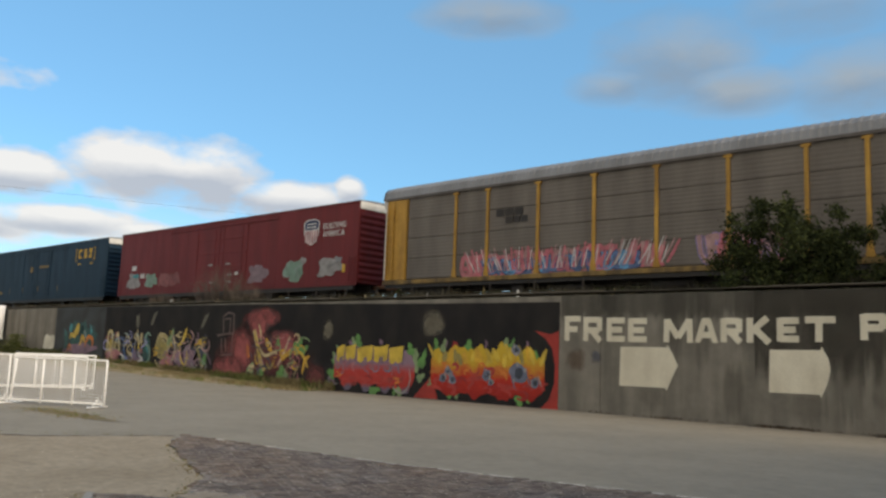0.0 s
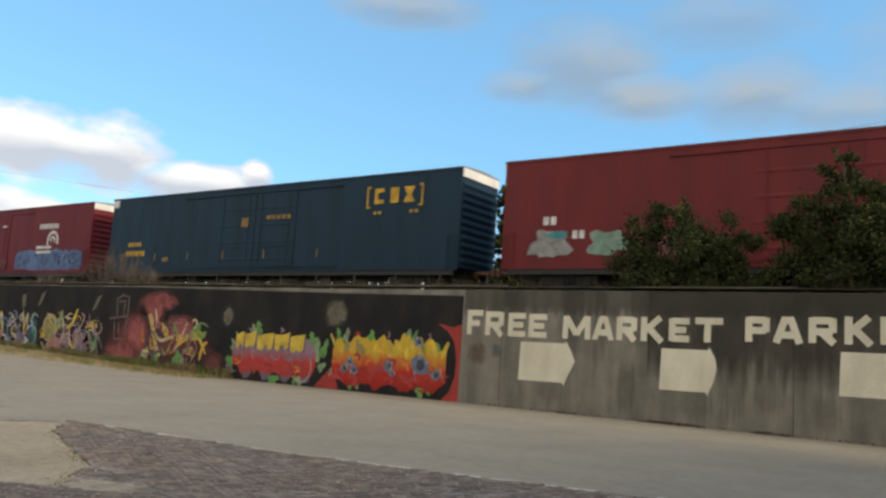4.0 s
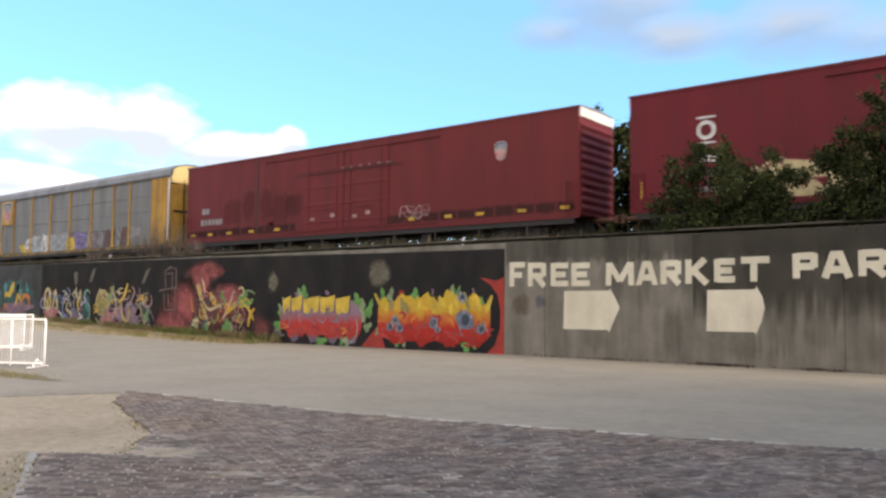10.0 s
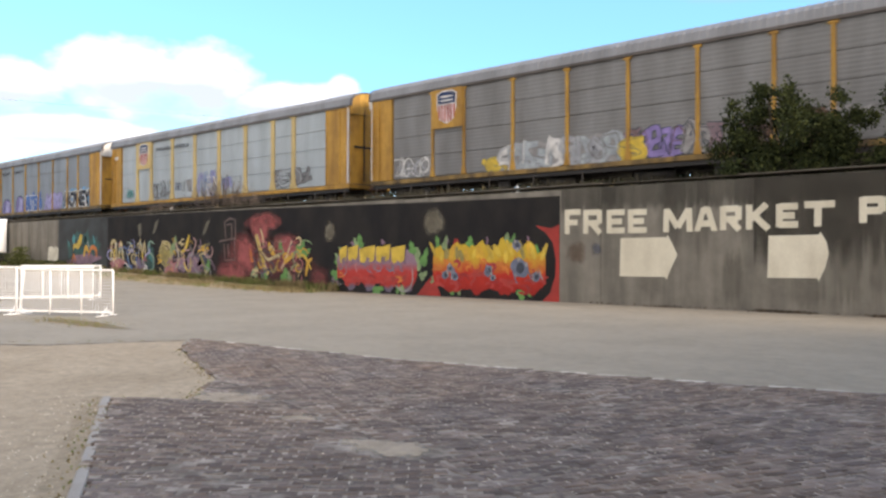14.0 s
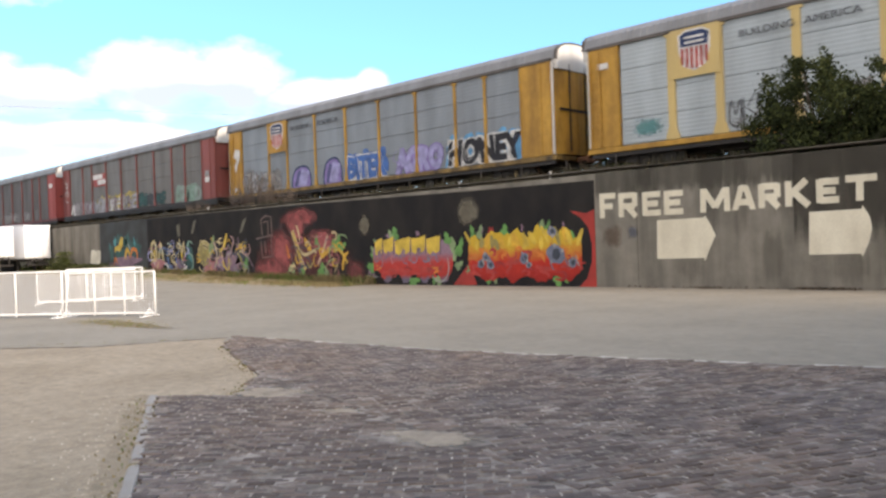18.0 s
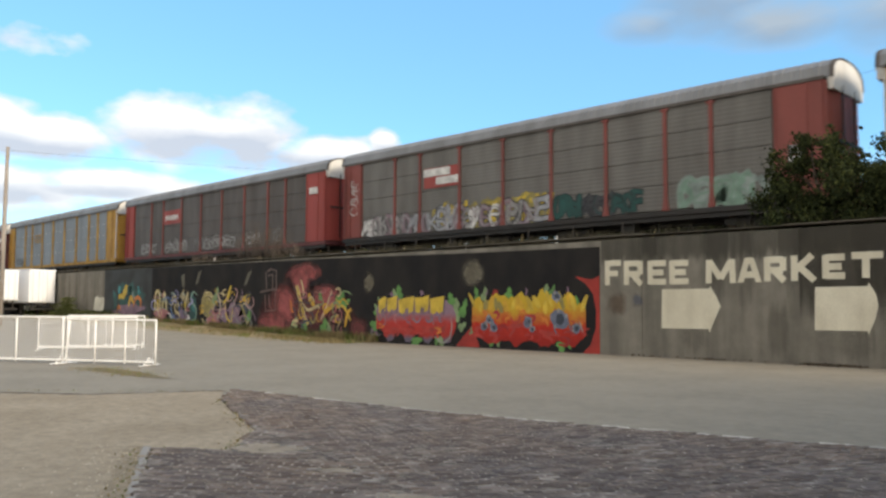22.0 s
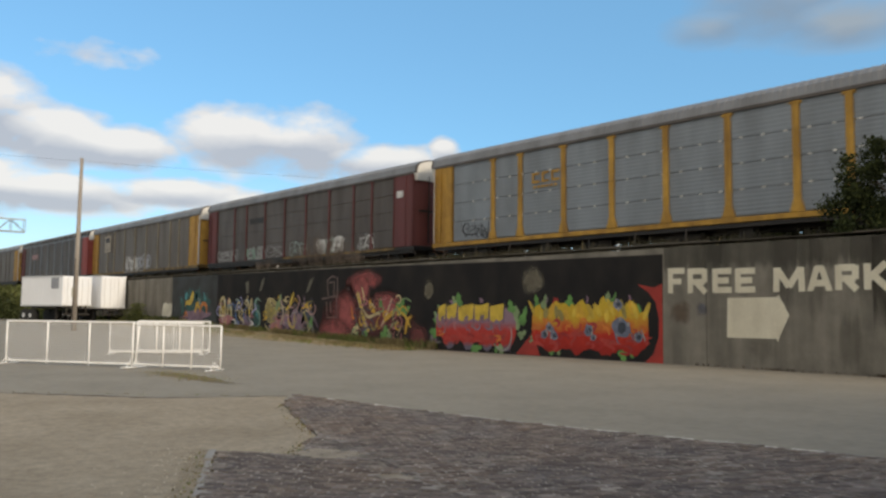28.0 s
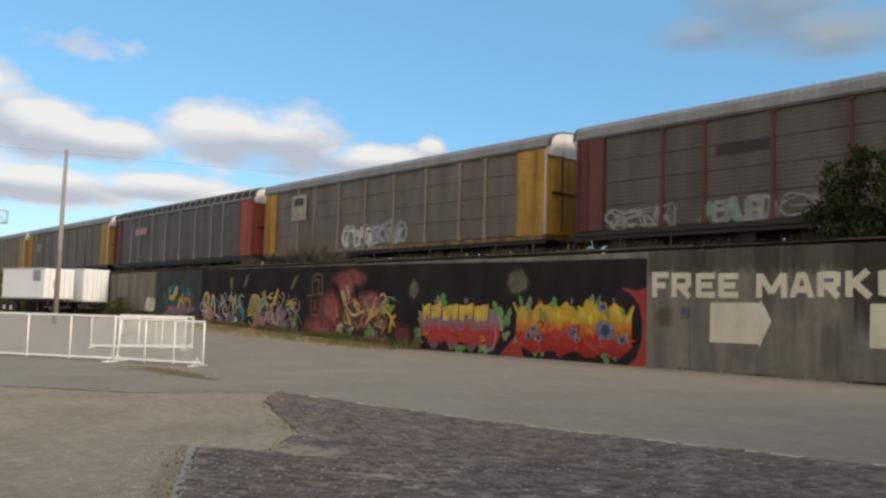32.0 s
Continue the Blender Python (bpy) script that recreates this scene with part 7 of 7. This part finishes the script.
def leafy(name, label, category, base, clumps, count, size, seed, group=""):
    """A shrub or small tree: stems and limbs that fork, and leaves in uneven clumps round the limb ends."""
    r = random.Random(seed)
    ob = thing(name, label, category, pose(*base), group)
    wood = B()
    base_v = Vector(base)
    for x, y, z, s in clumps:
        tip = Vector((x, y, z)) - base_v
        foot = Vector((r.uniform(-.25, .25), r.uniform(-.2, .2), -.05))
        mid = foot.lerp(tip, .5) + Vector((r.uniform(-.2, .2), r.uniform(-.2, .2), r.uniform(-.1, .3)))
        rod(wood, foot, mid, .07, .045, 6)
        rod(wood, mid, tip, .045, .018, 6)
        for _ in range(3):
            e = tip + Vector((r.uniform(-1, 1), r.uniform(-1, 1), r.uniform(-.4, 1))) * s * .7
            rod(wood, mid.lerp(tip, r.uniform(.3, 1)), e, .018, .006, 5)
    part("trunk", wood, BARK, ob, "forked woody stems")
    crown = B()
    total = sum(s ** 2 for *_, s in clumps)
    for x, y, z, s in clumps:
        c = Vector((x, y, z)) - base_v
        tufts = [c + Vector((r.gauss(0, .5), r.gauss(0, .45), r.gauss(0, .42))) * s for _ in range(9)]
        for _ in range(int(count * s ** 2 / total)):
            t = r.choice(tufts)
            p = t + Vector((r.gauss(0, .22), r.gauss(0, .22), r.gauss(0, .2))) * s
            # sunlit tops put into the colour: more lighter olive leaves above each clump's centre
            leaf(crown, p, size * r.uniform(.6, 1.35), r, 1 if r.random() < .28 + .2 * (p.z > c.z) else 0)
    part("crown", crown, LEAF, ob, "dense small dull green leaves, sunlit tops painted lighter")
    return ob


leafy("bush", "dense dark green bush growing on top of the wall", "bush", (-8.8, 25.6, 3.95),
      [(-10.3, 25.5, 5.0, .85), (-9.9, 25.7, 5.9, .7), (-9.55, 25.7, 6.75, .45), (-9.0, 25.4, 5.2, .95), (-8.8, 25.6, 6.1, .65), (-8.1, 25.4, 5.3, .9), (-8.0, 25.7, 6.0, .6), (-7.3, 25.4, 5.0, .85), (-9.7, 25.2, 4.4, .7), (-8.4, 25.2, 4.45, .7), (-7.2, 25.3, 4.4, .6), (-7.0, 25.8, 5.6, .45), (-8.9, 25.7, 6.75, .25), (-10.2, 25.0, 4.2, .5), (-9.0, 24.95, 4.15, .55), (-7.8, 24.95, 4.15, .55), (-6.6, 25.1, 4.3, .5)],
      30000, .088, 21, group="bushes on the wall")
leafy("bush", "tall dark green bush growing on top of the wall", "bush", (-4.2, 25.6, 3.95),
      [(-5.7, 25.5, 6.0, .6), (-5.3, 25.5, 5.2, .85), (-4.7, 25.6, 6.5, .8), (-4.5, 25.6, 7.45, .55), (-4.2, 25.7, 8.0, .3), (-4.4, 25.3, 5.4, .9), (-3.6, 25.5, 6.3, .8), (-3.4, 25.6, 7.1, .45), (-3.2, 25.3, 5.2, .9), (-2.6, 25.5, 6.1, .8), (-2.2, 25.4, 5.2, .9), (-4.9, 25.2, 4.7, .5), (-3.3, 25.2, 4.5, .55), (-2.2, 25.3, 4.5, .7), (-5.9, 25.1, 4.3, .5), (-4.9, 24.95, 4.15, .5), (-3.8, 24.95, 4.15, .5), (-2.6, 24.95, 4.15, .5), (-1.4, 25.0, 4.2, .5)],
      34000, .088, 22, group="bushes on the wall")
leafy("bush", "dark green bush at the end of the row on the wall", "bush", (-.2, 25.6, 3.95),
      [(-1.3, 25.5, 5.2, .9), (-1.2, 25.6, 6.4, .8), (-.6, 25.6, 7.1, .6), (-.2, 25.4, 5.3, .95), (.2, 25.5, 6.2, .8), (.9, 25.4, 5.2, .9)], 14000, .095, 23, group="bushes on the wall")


def bare_shrub(x, y, z, spread, h, n, seed):
    """A leafless grey-brown thicket: fanning stems that split into fine twigs."""
    r = random.Random(seed)
    ob = thing("bare_shrub", "leafless grey-brown shrub beside the track above the wall", "shrub", pose(x, y, z))
    twig = mat("grey_brown_twig", (.115, .092, .076), .95, 0, (.07, .056, .046), 20, .7, 0, 40, rnd=.3)
    stems, twigs = B(), B()
    for i in range(n):
        u = r.uniform(-1, 1)
        foot = Vector((spread * .75 * u, r.uniform(-.3, .3), 0))
        hh = h * r.uniform(.45, 1.0) * (1 - .35 * abs(u))
        tip = foot + Vector((spread * .35 * u + r.uniform(-.35, .35), r.uniform(-.35, .35), hh))
        mid = foot.lerp(tip, .55) + Vector((r.uniform(-.12, .12), r.uniform(-.1, .1), 0))
        rod(stems, foot, mid, .016, .011, 4)
        rod(stems, mid, tip, .011, .004, 4)
        for _ in range(7):
            a = foot.lerp(mid, r.uniform(.4, 1)) if r.random() < .4 else mid.lerp(tip, r.random())
            rod(twigs, a, a + Vector((r.uniform(-.4, .4), r.uniform(-.3, .3), r.uniform(.05, .5))), .006, .0025, 3)
    part("stem", stems, twig, ob, "thin fanning stems", "stuff")
    part("brushwood", twigs, twig, ob, "fine bare twigs", "stuff")


bare_shrub(-40.2, 25.7, 4.0, 2.5, 2.45, 110, 91)
bare_shrub(-36.9, 25.6, 4.0, 1.5, 1.0, 30, 92)
bare_shrub(-46.2, 25.8, 4.0, 1.8, .9, 40, 93)


def tree(x, y, h, spread, seed, n):
    r = random.Random(seed)
    cl = []
    for i in range(12):
        t = i / 11
        a = r.uniform(0, 6.28)
        rad = spread * (1 - .55 * t) * r.uniform(.3, 1)
        cl.append((x + rad * math.cos(a), y + rad * math.sin(a), 3.6 + h * (.16 + .82 * t), spread * (.66 - .3 * t)))
    leafy("tree", "leafy green tree beyond the railway track", "tree", (x, y, 3.5), cl, n, .26, seed, group="trees beyond the track")


for i, (az, el, dist) in enumerate(((23.5, 13.6, 42), (19.3, 13.4, 43), (26.6, 14.3, 44), (31.2, 13.6, 43), (14.0, 13.8, 43), (9.0, 14.0, 42), (28.2, 14.6, 45), (25.0, 14.2, 47), (21.4, 13.4, 46))):
    d = heading(az, 0) * dist
    tree(d.x, d.y, 1.6 + dist * math.tan(radians(el - 1.3)) - 3.7, 1.9, 60 + i, 5200)


def build_hedge():
    """Scrub beyond the track, seen only below and between the cars; two openings let the sky through."""
    r = random.Random(9)
    bm = B()
    for _ in range(34000):
        x = r.uniform(-150, 12)
        y = r.uniform(37.2, 39.6)
        if -18.9 < x * 38 / y < -17.6 or -10.6 < x * 38 / y < -5.2:
            continue
        top = 6.3 + .7 * noise.noise(Vector((x * .35, 0, 3))) + .5 * noise.noise(Vector((x * 1.3, 0, 7)))
        z = r.uniform(3.3, top)
        leaf(bm, Vector((x, y, z)), r.uniform(.2, .5), r, 1 if r.random() < .4 else 0)
    solid("scrub_hedge", bm, LEAF, "tangled green scrub beyond the railway track", "scrub", kind="stuff")
    bm = B()
    for _ in range(9000):
        x = r.uniform(-98, -76)
        y = r.uniform(19.5, 24)
        k = smooth(-75, -84, x)
        z = rise(x, y) + r.uniform(0, 1) * (1.0 + 2.2 * k + .5 * noise.noise(Vector((x * .5, y, 1))))
        leaf(bm, Vector((x, y, z)), r.uniform(.15, .4), r, 2 if r.random() < .62 else 1)
    for x0, y0, w, hh, n in ((-61.6, 23.3, 1.1, 1.5, 900), (-63.4, 23.5, .6, 1.1, 300), (-59.9, 23.7, 1.2, .55, 300)):
        for _ in range(n):
            z = rise(x0, y0) + hh * r.random() ** 1.4
            leaf(bm, Vector((x0 + r.gauss(0, w * .5), y0 + r.gauss(0, .2), z)), r.uniform(.07, .18), r, 2 if r.random() < .45 else 1)
    for _ in range(1300):
        x = r.uniform(-65, -55) if r.random() < .6 else r.uniform(-76, -66)
        y = WALL - abs(r.gauss(0, .35)) - .05
        z = rise(x, y) + r.uniform(0, 1) * (.6 + .5 * noise.noise(Vector((x * .8, 0, 1))))
        leaf(bm, Vector((x, y, max(z, rise(x, y)))), r.uniform(.08, .22), r, 1 if r.random() < .6 else 0)
    solid("roadside_scrub", bm, LEAF, "green scrub beside the parked trailers", "scrub", kind="stuff")


build_hedge()

GRASS = [mat("dry_grass", (.21, .17, .085), .9, 0, (.13, .11, .05), 10, .7, 0, 30, rnd=.35), mat("green_grass", (.115, .145, .038), .9, 0, (.07, .09, .025), 10, .7, 0, 30, rnd=.35), mat("dark_weed", (.034, .031, .018), .9, 0, (.02, .019, .012), 10, .7, 0, 30, rnd=.4)]


def blade(bm, x, y, z, h, r, mi):
    a = r.uniform(0, 6.28)
    w = .012 + h * .05
    dx, dy = math.cos(a) * w, math.sin(a) * w
    lx, ly = r.uniform(-.5, .5) * h, r.uniform(-.5, .5) * h
    f = bm.faces.new([bm.verts.new(p) for p in ((x - dx, y - dy, z), (x + dx, y + dy, z), (x + lx, y + ly, z + h))])
    f.material_index = mi


def build_verge():
    # a strip of dirt and grass banked against the foot of the wall
    bm = B()
    xs = [-75 + i * 1.0 for i in range(49)]
    ys = [0, .35, .7, 1]
    grid = []
    for x in xs:
        wd = (2.3 + 1.1 * noise.noise(Vector((x * .3, 2, 0))) + 2.0 * smooth(-30, -55, x)) * smooth(-26.5, -31, x) + .05
        grid.append([bm.verts.new((x, WALL - wd * (1 - t), rise(x, WALL - wd * (1 - t)) + .004 + (.20 * smooth(-27, -36, x)) * t * t)) for t in ys])
    for a, b in zip(grid, grid[1:]):
        for i in range(3):
            bm.faces.new((a[i], b[i], b[i + 1], a[i + 1])).smooth = True
    solid("dirt_verge", bm, mat("dry_dirt", (.29, .235, .15), 1, 0, (.15, .125, .07), 9, .8, .6, 25, spec=.1), "dry dirt bank along the foot of the wall", "verge", kind="structure")
    r = random.Random(31)
    bm = B()
    for _ in range(36000):
        x = r.uniform(-75, -28)
        y = WALL - abs(r.gauss(0, .95)) - .02
        if noise.noise(Vector((x * .5, y * .8, 0))) < -.12 and r.random() < .8:
            continue
        green = noise.noise(Vector((x * .4, y * .5, 5))) > -.05
        blade(bm, x, y, rise(x, y) + .05 * smooth(WALL - 1, WALL, y), r.uniform(.12, .5 if y > WALL - .5 else .2), r, 1 if green and r.random() < .75 else 0)
    # tufts round the kerb, the apron's broken edge and the barrier
    for (x0, y0), (x1, y1), n, s in (((-8.95, 4.28), (-4.6, 1.9), 260, .10), ((-8.6, 4.35), (-4.4, 2.1), 160, .08), ((-12.7, 7.45), (-9.25, 5.9), 240, .10), ((-9.2, 5.85), (-8.1, 4.86), 90, .08), ((-21.5, 8.6), (-18.0, 8.6), 900, .32), ((-17.6, 4.2), (-14.0, 8.0), 60, .05)):
        for _ in range(n):
            t = r.random()
            x, y = x0 + (x1 - x0) * t + r.gauss(0, s), y0 + (y1 - y0) * t + r.gauss(0, s)
            blade(bm, x, y, .006, r.uniform(.010, .032), r, 1 if r.random() < .3 else 0)
    # weeds on the wall's top
    for _ in range(16000):
        x = r.uniform(-70, 1)
        k = noise.noise(Vector((x * .6, 1, 1)))
        if k < -.1 and r.random() < .7:
            continue
        y = WALL + r.uniform(.45, 3.5)
        blade(bm, x, y, 4.0, r.uniform(.12, .5 + .3 * max(0, k)), r, 2 if r.random() < .985 else 0)
    solid("grass_tufts", bm, GRASS, "dry and green grass tufts and weeds", "grass", kind="stuff")


build_verge()


# ---- bricks, last of the large surfaces ----
def build_bricks():
    r = random.Random(77)
    paving = thing("brick_paving", "old worn purple-brown street bricks", "paving", kind="structure")
    shapes = []
    for k in range(6):
        a, b, h = .092 + r.uniform(-.012, .005), .037 + r.uniform(-.006, .002), .030
        bm = B()
        t = .006
        lo = [bm.verts.new((x, y, -.02)) for x, y in ((-a, -b), (a, -b), (a, b), (-a, b))]
        mid = [bm.verts.new((x, y, h - t + r.uniform(-.003, .003))) for x, y in ((-a, -b), (a, -b), (a, b), (-a, b))]
        top = [bm.verts.new((x, y, h + r.uniform(-.003, .003))) for x, y in ((-a + t, -b + t), (a - t, -b + t), (a - t, b - t), (-a + t, b - t))]
        for p, q in ((lo, mid), (mid, top)):
            for i in range(4):
                bm.faces.new((p[i], p[(i + 1) % 4], q[(i + 1) % 4], q[i]))
        bm.faces.new(top)
        shapes.append(mesh_of(bm, "brick", BRICK))
    verts, faces = [], []
    slivers = B()
    singles = 0
    seam0, seam = Vector((-7.6, 5.5, 0)), Vector((.968, -.25, 0))
    across = Vector((.25, .968, 0))

    def lay(p, ang):
        nonlocal singles
        if not inside(p.x, p.y, BRICK_AREA):
            return
        dip = -.005 * max(0, noise.noise(Vector((p.x * .55, p.y * .8, 4)))) - .003 * max(0, noise.noise(Vector((p.x * 2.6, p.y * 2.6, 6))))
        for x, y, a, b, tilt in SANDY:
            c, s = math.cos(tilt), math.sin(tilt)
            q = math.hypot(((p.x - x) * c + (p.y - y) * s) / a, ((p.y - y) * c - (p.x - x) * s) / b)
            dip -= .014 * (1 - smooth(.75, 1.25, q))
        if noise.noise(Vector((p.x * .7, p.y * .7, 9))) > .78:
            return
        m = Matrix.Translation((p.x + r.uniform(-.006, .006), p.y + r.uniform(-.006, .006), dip + r.uniform(-.006, .003))) @ Matrix.Rotation(ang + r.uniform(-.035, .035), 4, "Z") @ Matrix.Rotation(r.uniform(-.04, .04), 4, "X") @ Matrix.Rotation(r.uniform(-.025, .025), 4, "Y")
        me = r.choice(shapes)
        if r.random() < .13 + .3 * max(0, noise.noise(Vector((p.x * .8, p.y * .8, 21)))):
            s, wd = r.choice((-1, 1)), r.uniform(.003, .008)
            slivers.faces.new([slivers.verts.new(m @ Vector((s * .1 + dx * wd, dy * r.uniform(.014, .04), .030 + r.uniform(-.002, .002)))) for dx, dy in ((-1, -1), (1, -1), (1, 1), (-1, 1))])
        if singles < 300 and -7.0 < p.x < -3.4 and 2.8 < p.y < 4.9:
            ob = new("brick", me)
            ob.parent = paving
            ob.matrix_basis = m
            singles += 1
            return
        k = len(verts)
        verts.extend([m @ w.co for w in me.vertices])
        faces.extend([[k + a for a in f.vertices] for f in me.polygons])

    # two fields of running bond that meet along a slanting seam with a row of its own
    for ang, side in ((.75, -1), (1.10, 1)):
        u, v = Vector((math.cos(ang), math.sin(ang), 0)), Vector((-math.sin(ang), math.cos(ang), 0))
        for i in range(-205, 205):
            for j in range(-100, 100):
                p = Vector((-5, 5, 0)) + v * (i * .084) + u * ((j + (.5 if i % 2 else 0) + .08 * noise.noise(Vector((i, 3, 1)))) * .2)
                d = (p - seam0).dot(across) * side
                if d > .07:
                    lay(p, ang)
    a = math.atan2(seam.y, seam.x)
    for i in range(-34, 80):
        lay(seam0 + seam * (i * .2), a)
    me = bpy.data.meshes.new("far_bricks")
    me.from_pydata(verts, [], faces)
    me.materials.append(BRICK)
    ob = new("far_bricks", me)
    ob.parent = paving
    tagged(ob, kind="stuff")


    part("joint_sand", slivers, mat("pale_joint_sand", (.46, .42, .37), .95, 0, (.30, .27, .235), 20, .7, .2, 50, spec=.1), paving, kind="stuff")


build_bricks()


def build_pale_edge():
    """Broken pale edging stones where the bricks meet the asphalt."""
    r = random.Random(8)
    edge = thing("edging", "broken pale stone edging between bricks and asphalt", "edging", kind="structure")
    line = [(-13.6, 8.44), (-11.4, 8.64), (-8.8, 8.9), (-6.9, 9.3), (-4.9, 9.8), (-3.3, 10.25), (-1.9, 10.7), (2.0, 11.85)]
    stone = mat("pale_edging_stone", (.46, .44, .40), .9, 0, (.28, .26, .23), 14, .7, .3, 60, rnd=.25)
    for (x0, y0), (x1, y1) in zip(line, line[1:]):
        d = math.hypot(x1 - x0, y1 - y0)
        n = int(d / .42)
        for i in range(n):
            if r.random() < .25:
                continue
            t = (i + .5) / n
            bm = box(B(), -.19, .19, -.035, .035, -.03, .028, 0, .008)
            ob = part("edging_stone", bm, stone, edge)
            ob.matrix_basis = Matrix.Translation((x0 + (x1 - x0) * t, y0 + (y1 - y0) * t, r.uniform(-.006, .004))) @ Matrix.Rotation(math.atan2(y1 - y0, x1 - x0) + r.uniform(-.05, .05), 4, "Z")


build_pale_edge()


def build_litter():
    r = random.Random(19)
    bm = B()
    for _ in range(520):
        if r.random() < .55:
            t = r.random()
            x, y = -8.95 + 4.4 * t - abs(r.gauss(0, .5)), 4.3 - 2.4 * t - abs(r.gauss(0, .25))
        else:
            x, y = r.uniform(-13, -1), r.uniform(2.2, 9.5)
        s = r.uniform(.004, .013)
        z = .03 if inside(x, y, BRICK_AREA) else .006
        q = [bm.verts.new((x + s * math.cos(a) * r.uniform(.6, 1.2), y + s * math.sin(a) * r.uniform(.6, 1.2), z)) for a in (0, 1.57, 3.14, 4.71)]
        t = bm.verts.new((x, y, z + s * .9))
        for i in range(4):
            bm.faces.new((q[i], q[(i + 1) % 4], t))
    solid("pebbles", bm, mat("pale_pebble", (.46, .42, .35), .9, 0, (.30, .27, .22), 30, .6, .1, 60, rnd=.4), "scattered pale pebbles and grit", "pebbles", kind="stuff")
    # drifts of leaves and rubble at the foot of the wall
    bm = B()
    for x0, x1, n in ((-9.4, -7.6, 240), (-6.1, -5.2, 90), (-12.5, -11.6, 40), (-15.0, -3.0, 160)):
        for _ in range(n):
            x, y = r.uniform(x0, x1), WALL - abs(r.gauss(0, .12)) - .02
            leaf(bm, Vector((x, y, r.uniform(.005, .06))), r.uniform(.04, .1), r, 0)
    solid("leaf_litter", bm, mat("brown_litter", (.085, .065, .045), 1, 0, (.05, .04, .03), 20, .6, 0, 30, rnd=.4), "brown leaf litter at the foot of the wall", "litter", kind="stuff")
    # small white and pale bits by the track
    for x, y, s in ((-24.6, 26.2, .09), (-28.8, 26.4, .08), (-45.0, 25.6, .16), (-19.5, 26.0, .07)):
        solid("stake_tag", prism(B(), [(x - s, 4.0), (x + s, 4.0), (x + s * .7, 4.35 + s), (x - s * .7, 4.3 + s)], y, y + .03, "y"), flat("white", TINT["white"]), "small white marker beside the track", "marker", "track markers")
    for i in range(11):
        x = -41 + i * 2.35
        bm = B()
        rod(bm, (x, 27.6, 3.9), (x + .02, 27.6, 4.95), .03, .03, 6)
        solid("marker_post", bm, PAINT["black"], "thin dark steel post beside the track", "post", "track posts")


build_litter()


# ---- what moves ----
def motions():
    for car in [o for o in scene.objects if o.parent is None and o.get("group") == "cars of the train"]:
        x0 = car.location.x
        walk(car, [(t, pose(x0 + travel(t), TRACK, RAIL)) for t in range(0, 33, 2)])
    first = WHEELSETS[0]
    turn = []
    for i in range(961):
        t = i / 30
        turn.append((t, pose(0, 0, 0, 0, math.degrees(travel(t) / .42) % 360, 0)))
    walk(first, turn)
    act, slot = first.animation_data.action, first.animation_data.action_slot
    for w in WHEELSETS[1:]:
        w.rotation_mode = "QUATERNION"
        w.animation_data_create()
        w.animation_data.action = act
        w.animation_data.action_slot = slot


motions()
